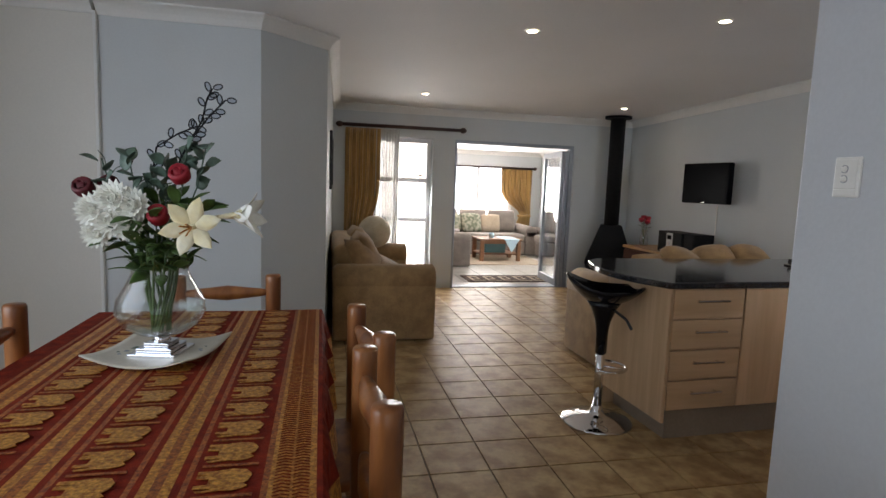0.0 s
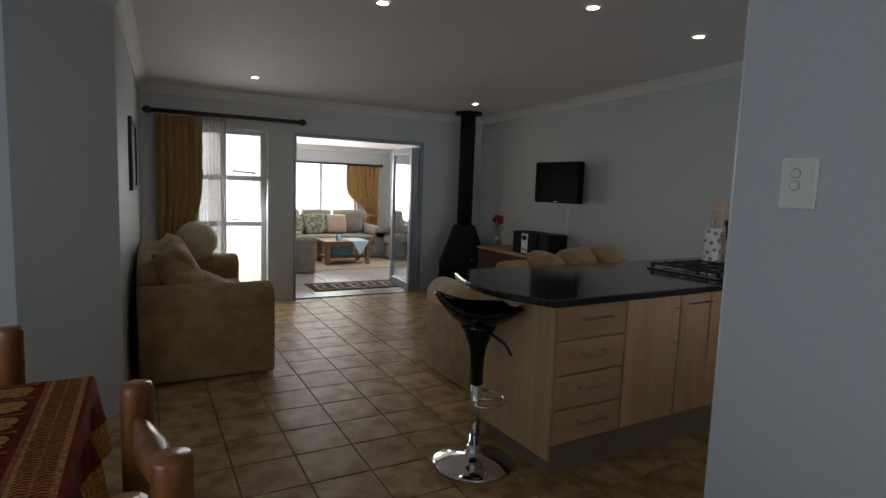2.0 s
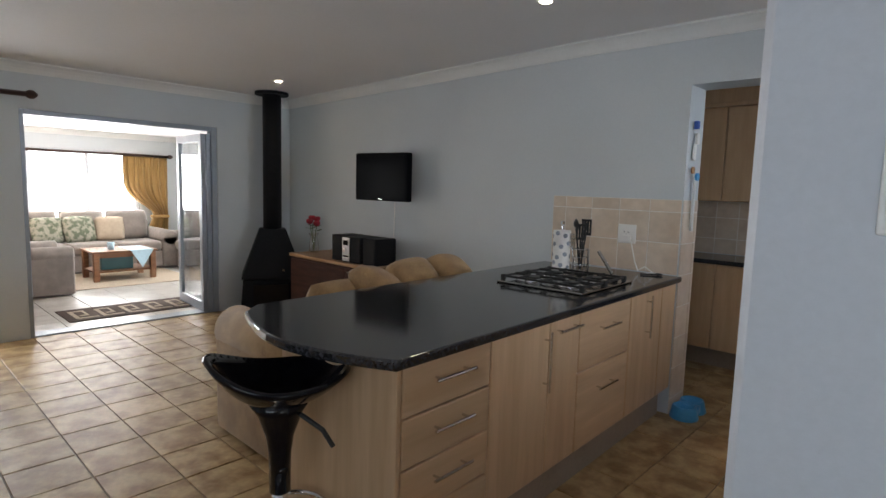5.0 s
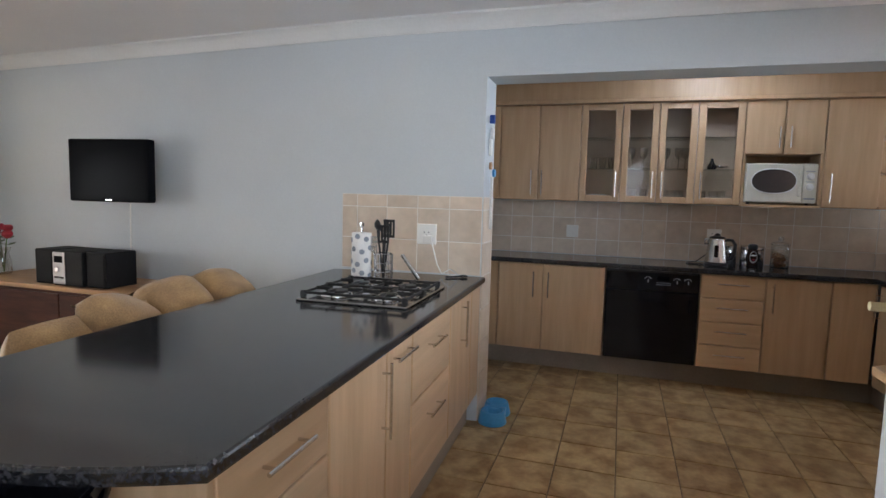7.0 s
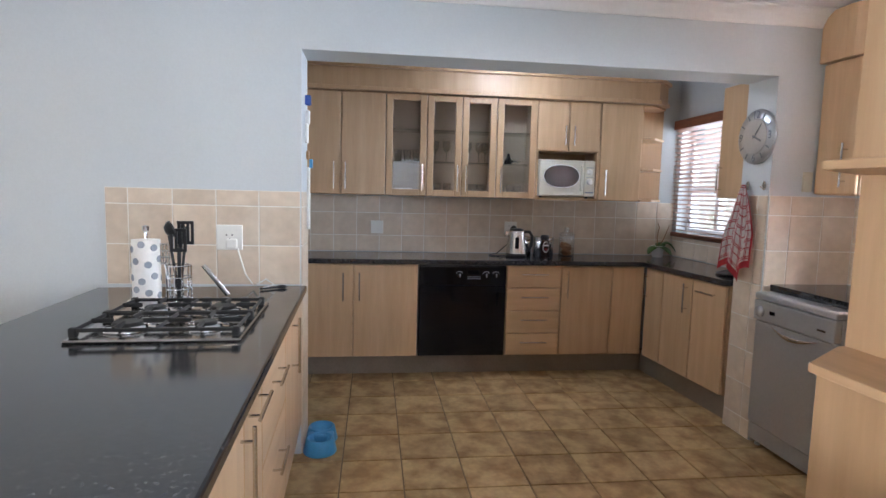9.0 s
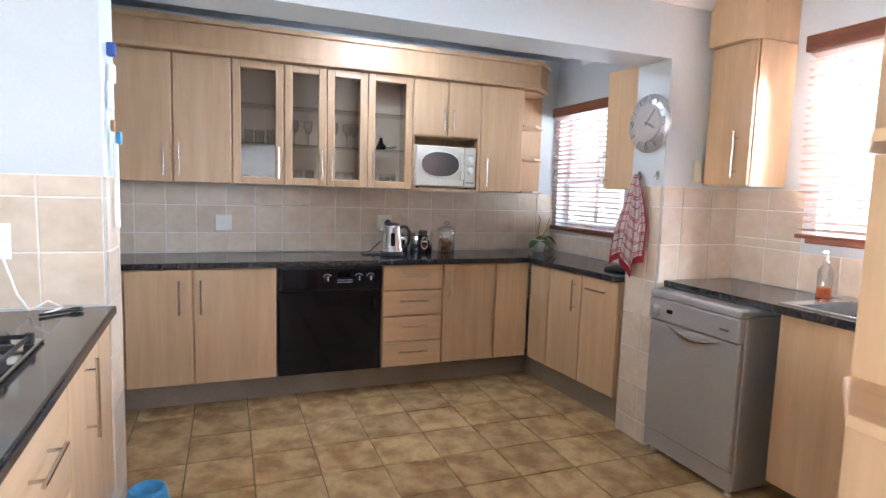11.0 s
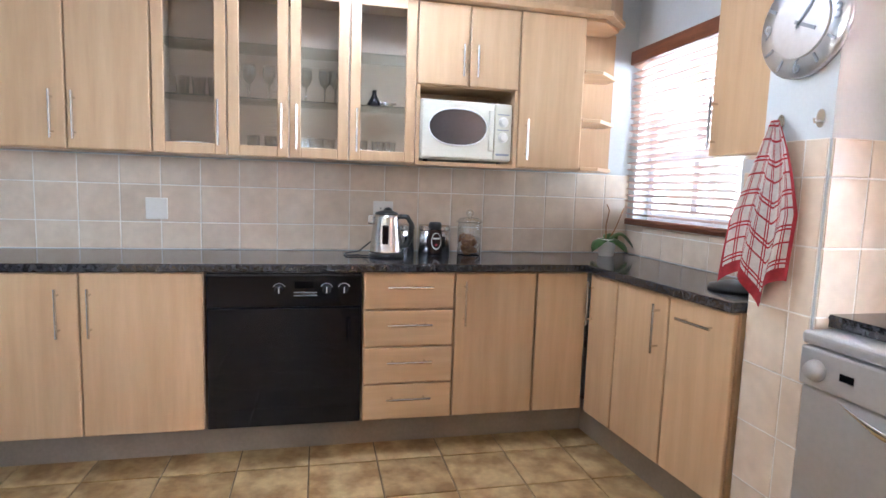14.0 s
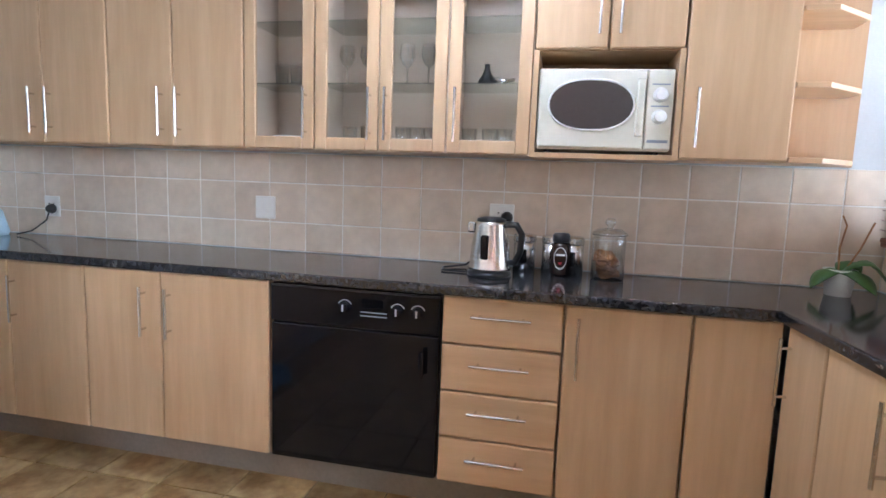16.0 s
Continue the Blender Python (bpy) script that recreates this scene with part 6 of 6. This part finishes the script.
coffee_table(pose(3.06, 9.86, 0), 0.82, 0.62, 0.42)
tagged(link("storage_box", box(3.2, 3.6, 10.0, 10.35, 0.152, 0.33, 0.01, 2), TEAL), "teal box on the coffee table shelf", "box")
bm = sheet(lambda u, v: (3.52 + 0.3 * u, 9.842 if v > 0.5 else 9.842 + (0.5 - v) * 1.1, 0.424 if v <= 0.5 else 0.424 - (v - 0.5) * 0.5 * (1 - abs(2 * u - 1))), 12, 16, 0.003)
tagged(link("table_runner", bm, LIGHTBLUE), "pale blue cloth hanging over the coffee table", "cloth")
mg = thing("mug", pose(3.35, 10.1, 0.42), "pale mug on the coffee table", "mug")
part("body", lathe([(0.04, 0), (0.045, 0.1), (0.04, 0.1), (0.037, 0.01), (0, 0.008)], 16), LIGHTBLUE, mg, "", True)


def rug(m, w, d, label, border):
    ob = thing("rug", m, label, "rug")
    part("mat", box(0, w, 0, d, 0.001, 0.01, 0.003, 1), RUGDARK if border else RUGLIGHT, ob)
    if border:
        bm = bmesh.new()
        for k in range(5):
            x = 0.08 + k * (w - 0.16) / 5
            s = (w - 0.16) / 5
            for a in ((x, x + s * 0.85, 0.08, 0.12), (x, x + 0.04, 0.12, d - 0.16), (x, x + s * 0.6, d - 0.16, d - 0.12), (x + s * 0.5, x + s * 0.6, 0.22, d - 0.16), (x + s * 0.25, x + s * 0.6, 0.2, 0.24)):
                box(a[0], a[1], a[2], a[3], 0.0102, 0.0125, 0, 2, bm)
        part("key_pattern", bm, RUGLIGHT, ob, "beige woven key pattern")


rug(pose(2.30, 7.72, 0), 1.35, 0.58, "dark brown rug with beige key pattern", True)
rug(pose(2.75, 9.45, 0), 1.5, 1.35, "beige rug under the coffee table", False)

# ---- tablecloth, plate and bouquet ----
def tablecloth():
    ob = thing("tablecloth", pose(0, 0, 0), "maroon tablecloth with gold elephants and striped bands", "tablecloth")
    hang, r = 0.20, 0.025
    bands = [(0.0, 0.012, 0), (0.012, 0.105, 1), (0.105, 0.118, 2)]
    s = 0.118
    while s < 1.06:
        bands += [(s, s + 0.138, 0), (s + 0.138, s + 0.150, 2), (s + 0.150, s + 0.166, 0), (s + 0.166, s + 0.186, 1), (s + 0.186, s + 0.206, 2), (s + 0.206, s + 0.226, 1), (s + 0.226, s + 0.240, 0), (s + 0.240, s + 0.252, 2)]
        s += 0.252
    width = TX1 - TX0
    cuts = sorted({round(v, 4) for b in bands for v in b[:2] if v < width} | {width})
    cross = [(-hang, 0), (-hang + 0.03, 0), (-hang + 0.1, 0), (-r, 0)] + [(c, 0) for c in cuts] + [(width + r, 0), (width + 0.1, 0), (width + hang, 0)]
    cross = [c[0] for c in cross]
    length = TY1 - TY0
    along = [-hang, -hang * 0.5, -r] + [length * k / 40 for k in range(41)] + [length + r, length + hang * 0.5, length + hang]

    def at(s, t):
        ox, oy = max(0, -s, s - width), max(0, -t, t - length)
        x = TX1 - min(max(s, 0), width)
        y = TY0 + min(max(t, 0), length)
        drop = max(0, ox - 0.006) + max(0, oy - 0.006)
        wob = 0.018 * math.sin(t * 21 + 1.2) * min(1, ox / 0.1) + 0.006 * math.sin(t * 47)*min(1, ox / 0.1)
        wob2 = 0.02 * math.sin(s * 19) * min(1, oy / 0.1)
        side = (1 if s < 0 else -1) * (min(ox, 0.012) + wob + 0.12 * max(0, ox - 0.02)) if ox else 0
        end = (1 if t > length else -1) * (min(oy, 0.012) + wob2) if oy else 0
        return (x + side, y + end, TZ - 0.001 + 0.0015 * math.sin(9 * s + 4 * t) * math.sin(7 * t) - min(drop, hang) * 0.97)
    bm = bmesh.new()
    grid = [[bm.verts.new(at(s, t)) for t in along] for s in cross]
    for i in range(len(cross) - 1):
        mid = (cross[i] + cross[i + 1]) / 2
        idx = 0
        for a, b, m in bands:
            if a <= mid <= b:
                idx = m
        if mid < -0.1:
            idx = 1
        for j in range(len(along) - 1):
            f = bm.faces.new((grid[i][j], grid[i + 1][j], grid[i + 1][j + 1], grid[i][j + 1]))
            f.material_index = idx
    bmesh.ops.recalc_face_normals(bm, faces=bm.faces)
    part("cloth", bm, [MAROON, GOLD, GOLDDIM], ob)
    # woven elephants: body, head with trunk, four legs, as one raised motif
    outline = [(-0.050, -0.006), (-0.057, -0.030), (-0.049, -0.034), (-0.046, -0.016), (-0.040, -0.012), (-0.037, -0.038), (-0.024, -0.038), (-0.022, -0.020), (0.006, -0.020),
               (0.008, -0.038), (0.022, -0.038), (0.024, -0.018), (0.030, -0.038), (0.044, -0.038), (0.043, -0.012), (0.050, 0.006), (0.043, 0.026), (0.018, 0.035), (-0.010, 0.031),
               (-0.022, 0.024), (-0.036, 0.031), (-0.048, 0.022), (-0.054, 0.008)]
    motif = stripe = None
    s = 0.118
    while s + 0.138 < width + 0.02:
        cx = TX1 - s - 0.069
        for q in range(16):
            cy = TY0 + 0.07 + q * 0.119
            if cy > TY1 - 0.05:
                continue
            if cx - 0.06 > TX0:
                if motif is None:
                    eb = part("elephant_motif", prism([(y * 1.36 if y > -0.012 else y * 1.36 - 0.006, x * 0.80) for x, y in outline], 0.0, 0.0016), GOLD, ob)
                    sb = part("woven_bar", box(-0.055, 0.055, 0.053, 0.062, 0.0, 0.0012), GOLDDIM, ob)
                    motif, stripe = eb.data, sb.data
                else:
                    eb, sb = new("elephant_motif", motif), new("woven_bar", stripe)
                    eb.parent = sb.parent = ob
                eb.location = sb.location = (cx, cy, TZ + 0.0022)
        s += 0.252
    zz = bmesh.new()
    for q in range(150):
        y = TY0 + 0.02 + q * 0.0127
        for x0 in (TX1 - 0.095, TX1 - 0.058):
            prism([(x0, y), (x0 + 0.016, y + 0.006), (x0 + 0.032, y), (x0 + 0.032, y + 0.003), (x0 + 0.016, y + 0.009), (x0, y + 0.003)], TZ + 0.0022, TZ + 0.0032, 0, zz)
    part("zigzag_weave", zz, MAROON, ob, "dark woven zigzag border")


tablecloth()
VX, VY = -0.30, 2.08
TT = TZ + 0.004


def curved_tray():
    ob = thing("tray", pose(VX, VY, TT, 0, 0, -14), "square cream serving tray with upturned corners", "tray")

    def f(u, v):
        x, y = 2 * u - 1, 2 * v - 1
        return (0.168 * x, 0.168 * y, 0.004 + 0.022 * abs(x * y) ** 2 + 0.012 * x * x)
    part("plate", sheet(f, 16, 16, 0.004), TRAYGLAZE, ob, "", True)
    rr = random.Random(6)
    for k in range(9):
        x, y = rr.choice((-1, 1)) * rr.uniform(0.10, 0.145), rr.uniform(-0.13, 0.13)
        b = sheet(lambda u, v, x=x, y=y: (x + 0.045 * (u - 0.5), y + 0.02 * math.sin(math.pi * u) * (v - 0.5), 0.0098 + 0.012 * (x / 0.205) ** 2 + 0.024 * abs(x * y / 0.039) ** 2), 6, 3, 0.0008)
        part("leaf_print", b, LEAF if k % 2 else GREYDOT, ob, "faint leaf print")


curved_tray()
vs = thing("vase", pose(VX, VY, TT + 0.006, 0, 0, -12) @ Matrix.Scale(0.87, 4), "glass bowl vase with flowers on stepped silver foot", "vase")
for k, (a, z0, z1) in enumerate(((0.088, 0.0, 0.016), (0.066, 0.016, 0.032), (0.046, 0.032, 0.048))):
    part("foot_step", box(-a, a, -a, a, z0, z1, 0.003, 2), CHROME, vs, "polished silver step")
part("neck", lathe([(0.036, 0.048), (0.026, 0.058), (0.03, 0.072)], 24), CHROME, vs, "", True)
part("bowl", lathe([(0.03, 0.072), (0.085, 0.084), (0.135, 0.115), (0.158, 0.165), (0.152, 0.21), (0.118, 0.27), (0.098, 0.315), (0.104, 0.36), (0.108, 0.365)], 40, closed=True), VASEGLASS, vs, "clear glass bowl", True)
part("water", lathe([(0.075, 0.090), (0.13, 0.120), (0.150, 0.16), (0.149, 0.17), (0.0, 0.17)], 32), SHELFGLASS, vs, "clear water", True)
rnd = random.Random(11)
for k in range(16):
    a = k * 2.4
    part("stem", tube([(0.03 * math.cos(a), 0.03 * math.sin(a), 0.09), (0.05 * math.cos(a + 1), 0.05 * math.sin(a + 1), 0.25), (0.08 * math.cos(a + 1.3), 0.08 * math.sin(a + 1.3), 0.45)], 0.005, 6), GREEN, vs)


def leaf_at(x, y, z, ln, wd, rot, mat, name="leaf", parent=None):
    b = sheet(lambda u, v: (ln * u, wd * math.sin(math.pi * min(1, 0.1 + 0.9 * u)) * (v - 0.5), 0.12 * ln * math.sin(math.pi * u) - 0.03 * ln * (2 * v - 1) ** 2), 6, 4, 0.001)
    b.transform(pose(x, y, z, *rot))
    return part(name, b, mat, parent or vs, "", True)


for k in range(150):       # dark foliage
    a, h = rnd.uniform(0, 6.28), rnd.uniform(0.31, 0.58)
    r = rnd.uniform(0.02, 0.07 + 0.5 * (h - 0.30))
    leaf_at(r * math.cos(a), r * math.sin(a), h, rnd.uniform(0.06, 0.11), 0.045, (rnd.uniform(-40, 40), rnd.uniform(-60, 20), math.degrees(a) + rnd.uniform(-50, 50)), GREEN)
for u, h, n in ((-0.22, 0.68, 9), (-0.12, 0.70, 9), (0.02, 0.68, 10), (0.10, 0.74, 9), (0.17, 0.74, 8), (-0.26, 0.52, 8), (-0.03, 0.62, 8)):   # eucalyptus sprigs
    part("sprig", tube([(u * 0.3, 0, 0.42), (u * 0.8, 0.02, h - 0.1), (u, 0.02, h + 0.05)], 0.003, 5), LEAF, vs)
    for k in range(n):
        f = k / n
        leaf_at(u * (0.75 + 0.3 * f), 0.02 + rnd.uniform(-0.03, 0.03), h - 0.10 + 0.16 * f, 0.062, 0.058, (rnd.uniform(-30, 80), rnd.uniform(-70, -10), rnd.choice((0, 180)) + rnd.uniform(-60, 60)), LEAF)


def petals(parent, c, n, ln, wd, tilt, mat, name="petal", curl=0.3, spin=0.0, face=(90, 0, 0)):
    for k in range(n):
        b = sheet(lambda u, v: (ln * u, wd * (math.sin(math.pi * min(1, 0.15 + 0.85 * u)) ** 0.7) * (v - 0.5), curl * ln * u * u), 5, 3, 0.001)
        b.transform(pose(*c) @ pose(0, 0, 0, *face) @ pose(0, 0, 0, 0, 0, 360 * k / n + spin) @ pose(0, 0, 0, 0, -tilt, 0))
        part(name, b, mat, parent, "", True)


def chrysanthemum(u, y, h, r):
    fl = part("flower", lathe([(0.0, -0.01), (r * 0.35, 0.0), (r * 0.2, r * 0.35), (0, r * 0.4)], 12, None, pose(u, y, h, 80)), WHITEPETAL, vs, "white chrysanthemum", True)
    for ring, (n, ln, t) in enumerate(((18, r, 8), (16, r * 0.92, 28), (13, r * 0.78, 48), (9, r * 0.6, 66))):
        petals(fl, (u, y, h), n, ln, r * 0.38, t, WHITEPETAL, "petal", 0.25, ring * 9, (80, 0, 0))


for u, h, r in ((-0.085, 0.585, 0.074), (-0.16, 0.545, 0.066), (-0.02, 0.565, 0.070), (-0.10, 0.51, 0.072), (-0.145, 0.465, 0.062), (-0.035, 0.50, 0.066)):
    chrysanthemum(u, -0.13, h, r)
for u, h, mat, y in ((0.105, 0.675, REDPETAL, -0.05), (0.06, 0.53, REDPETAL, -0.12), (-0.26, 0.615, DARKPETAL, -0.02), (-0.19, 0.625, DARKPETAL, 0.02)):
    rs = part("rose", lathe([(0.012, -0.03), (0.034, -0.01), (0.038, 0.02), (0.03, 0.036), (0.02, 0.02), (0.014, 0.034), (0, 0.026)], 14, None, pose(u, y, h, 50)), mat, vs, "red rose" if mat is REDPETAL else "dark red rose", True)
    petals(rs, (u, y, h - 0.012), 6, 0.05, 0.05, 58, mat, "petal", 0.15, 0, (50, 0, 0))
lily = part("lily", lathe([(0.0, -0.05), (0.014, -0.02), (0.02, 0.0)], 10, None, pose(0.19, -0.16, 0.50, 80)), CREAMPETAL, vs, "open cream lily", True)
petals(lily, (0.19, -0.155, 0.50), 6, 0.106, 0.060, 28, CREAMPETAL, "petal", -0.25, 15, (78, 0, 8))
for k in range(5):
    part("stamen", tube([(0.19, -0.16, 0.50), (0.19 + 0.02 * math.cos(k * 1.26), -0.215, 0.495 + 0.02 * math.sin(k * 1.26))], 0.003, 5), GOLD, lily)
lily2 = part("lily", lathe([(0.005, 0.0), (0.012, 0.06), (0.022, 0.10)], 12, None, pose(0.25, -0.10, 0.535, 0, 84, 0)), CREAMPETAL, vs, "half-open lily seen from the side", True)
petals(lily2, (0.32, -0.10, 0.54), 6, 0.115, 0.062, 66, WHITEPETAL, "petal", -0.35, 10, (0, 86, 0))
part("stem", tube([(0.05, 0, 0.40), (0.15, -0.06, 0.50), (0.25, -0.10, 0.535)], 0.004, 6), GREEN, vs)
# wire branches with open leaves
for br in ([(-0.04, 0.66), (-0.02, 0.78), (0.06, 0.83), (0.13, 0.86)], [(0.03, 0.66), (0.09, 0.78), (0.15, 0.88), (0.17, 0.96), (0.19, 1.0)], [(0.10, 0.80), (0.18, 0.90), (0.24, 0.96)]):
    tw = part("twig", tube([(u, 0.03, h) for u, h in br], 0.0035, 6), BLACKMATT, vs, "dark wire twig")
    for (u0, h0), (u1, h1) in zip(br, br[1:]):
        for f, sd in ((0.3, -1), (0.65, 1), (1.0, -1)):
            u, h = u0 + (u1 - u0) * f, h0 + (h1 - h0) * f
            ang = math.degrees(math.atan2(h1 - h0, u1 - u0)) + sd * 50
            loop = [(0.022 + 0.017 * math.cos(k * math.pi / 8), 0.0, 0.0095 * math.sin(k * math.pi / 8)) for k in range(17)]
            b = tube(loop, 0.0025, 5)
            b.transform(pose(u, 0.03, h, 0, -ang, 0))
            lf = part("wire_leaf", b, BLACKMATT, tw)
            g = prism([(0.022 + 0.016 * math.cos(k * math.pi / 6), 0.0085 * math.sin(k * math.pi / 6)) for k in range(12)], -0.0006, 0.0006)
            g.transform(pose(u, 0.03, h, 0, -ang, 0) @ pose(0, 0, 0, 90))
            leafmesh = part("leaf_mesh", g, GREYDOT, tw, "grey gauze in the wire leaf")

# ---- tiles ----
floor_ob = bpy.data.objects["floor"]
TILE, TX, TY = 0.303, 4.97, 1.96


def tile_mesh(name, w, h, d, mat, inset=0.0025):
    """A tile lying in the x-y plane, centred, with a chamfered upper edge; the back is left open."""
    me = bpy.data.meshes.new(name)
    a, b = w / 2, h / 2
    v = [(-a, -b, 0), (a, -b, 0), (a, b, 0), (-a, b, 0), (-a, -b, d - inset * 0.6), (a, -b, d - inset * 0.6), (a, b, d - inset * 0.6), (-a, b, d - inset * 0.6),
         (-a + inset, -b + inset, d), (a - inset, -b + inset, d), (a - inset, b - inset, d), (-a + inset, b - inset, d)]
    f = [(8, 9, 10, 11)]
    for k in range(4):
        n = (k + 1) % 4
        f += [(k, n, 4 + n, 4 + k), (4 + k, 4 + n, 8 + n, 8 + k)]
    me.from_pydata(v, [], f)
    me.materials.append(mat)
    return me


ftile = tile_mesh("tile", TILE - 0.007, TILE - 0.007, 0.008, FLOORTILE)
rest_v, rest_f = [], []
rnd = random.Random(21)
for i in range(-24, 6):
    for j in range(-14, 19):
        cx, cy = TX + (i + 0.5) * TILE, TY + (j + 0.5) * TILE
        if not (-2.0 < cx < BX and -2.0 < cy < FY + 0.1) or (cx > 1.93 and cy < SY - 0.1):
            continue
        if 1.2 < cx < 5.8 and -0.1 < cy < 5.6:
            t = new("tile", ftile)
            t.parent = floor_ob
            t.location = (cx, cy, -0.008 + rnd.uniform(-0.0006, 0.0004))
        else:
            k = len(rest_v)
            rest_v += [(cx + p.co.x, cy + p.co.y, p.co.z - 0.008) for p in ftile.vertices]
            rest_f += [[k + q for q in p.vertices] for p in ftile.polygons]
me = bpy.data.meshes.new("tile_field")
me.from_pydata(rest_v, [], rest_f)
me.materials.append(FLOORTILE)
tagged(new("tile_field", me), kind="stuff").parent = floor_ob
pale = tile_mesh("tile", 0.395, 0.395, 0.008, PALETILE)
rest_v, rest_f = [], []
for i in range(8):
    for j in range(11):
        cx, cy = 2.05 + i * 0.4, FY + 0.30 + j * 0.4
        k = len(rest_v)
        rest_v += [(cx + p.co.x, cy + p.co.y, p.co.z - 0.008) for p in pale.vertices]
        rest_f += [[k + q for q in p.vertices] for p in pale.polygons]
me = bpy.data.meshes.new("pale_tile_field")
me.from_pydata(rest_v, [], rest_f)
me.materials.append(PALETILE)
tagged(new("pale_tile_field", me), kind="stuff").parent = floor_ob

tile_cache = {}


def wall_tiles(wall_name, plane, at, cols, rows, skip=()):
    """Tiles on a wall. plane: '-x', '+y' or '-y', the way they face; cols and rows: the joint lines."""
    parent = bpy.data.objects[wall_name]
    turn = {"-x": Euler((radians(90), 0, radians(-90))), "+y": Euler((radians(90), 0, radians(180))), "-y": Euler((radians(90), 0, 0))}[plane]
    lo, hi, z0, z1 = min(cols), max(cols), min(rows), max(rows)
    for a, b in zip(cols, cols[1:]):
        for c, d in zip(rows, rows[1:]):
            ca, cz = (a + b) / 2, (c + d) / 2
            if any(s[0] < ca < s[1] and s[2] < cz < s[3] for s in skip):
                continue
            key = (round(b - a, 3), round(d - c, 3))
            if key not in tile_cache:
                tile_cache[key] = tile_mesh("wall_tile", key[0] - 0.0055, key[1] - 0.0055, 0.007, WALLTILE, 0.002)
            t = new("wall_tile", tile_cache[key])
            t.parent = parent
            t.rotation_euler = turn
            t.location = (at, ca, cz) if plane == "-x" else (ca, at, cz)
    bed = bmesh.new()
    for a, b in zip(cols, cols[1:]):
        for c, d in zip(rows, rows[1:]):
            if any(s[0] < (a + b) / 2 < s[1] and s[2] < (c + d) / 2 < s[3] for s in skip):
                continue
            if plane == "-x":
                q = [(at - 0.004, a, c), (at - 0.004, b, c), (at - 0.004, b, d), (at - 0.004, a, d)]
            else:
                o = at + (0.004 if plane == "+y" else -0.004)
                q = [(a, o, c), (b, o, c), (b, o, d), (a, o, d)]
            bed.faces.new([bed.verts.new(p) for p in q])
    bmesh.ops.remove_doubles(bed, verts=bed.verts, dist=1e-4)
    part("grout_bed", bed, WALLGROUT, parent, "pale grout")


def lines(a, b, start, step):
    k0 = math.ceil((a - start) / step + 0.15)
    out = [a]
    v = start + k0 * step
    while v < b - 0.15 * step:
        out.append(round(v, 4))
        v += step
    return out + [b]


wall_tiles("wall_kitchen_back", "-x", BX, lines(AY + 0.004, 4.29, 2.558, 0.182), [0.902, 1.034, 1.216, 1.352])
wall_tiles("wall_lounge", "-x", WX, [2.789, 2.99, 3.195, 3.40, 3.605, 3.71], [0.902, 1.10, 1.297, 1.375])
ROWS_P = [0.0, 0.11, 0.31, 0.51, 0.71, 0.91, 1.11, 1.31, 1.42]
wall_tiles("wall_lounge", "+y", OP0, [WX + 0.002, WX + 0.08, WT - 0.002], ROWS_P)
wall_tiles("wall_lounge", "-y", OP1, [WX + 0.002, WX + 0.2, WT - 0.002], [0.0, 0.1, 0.3, 0.5, 0.7, 0.9, 1.10, 1.297, 1.375])
wall_tiles("wall_lounge", "-x", WX, [SY + 0.001, -0.10, 0.10, OP0 - 0.002], [0.0, 0.11, 0.31, 0.51, 0.71, 0.91, 1.11, 1.31, 1.42])
wall_tiles("wall_sink", "+y", SY, lines(2.0, WX - 0.008, WX - 0.2, 0.2), [0.922, 1.11, 1.158, 1.31, 1.42], [(2.8, 4.09, 1.12, 2)])
wall_tiles("wall_alcove", "+y", AY, lines(WT + 0.005, BX - 0.008, BX - 0.182, 0.182), [0.902, 1.034, 1.066, 1.216, 1.352], [(5.19, 6.12, 1.05, 2)])
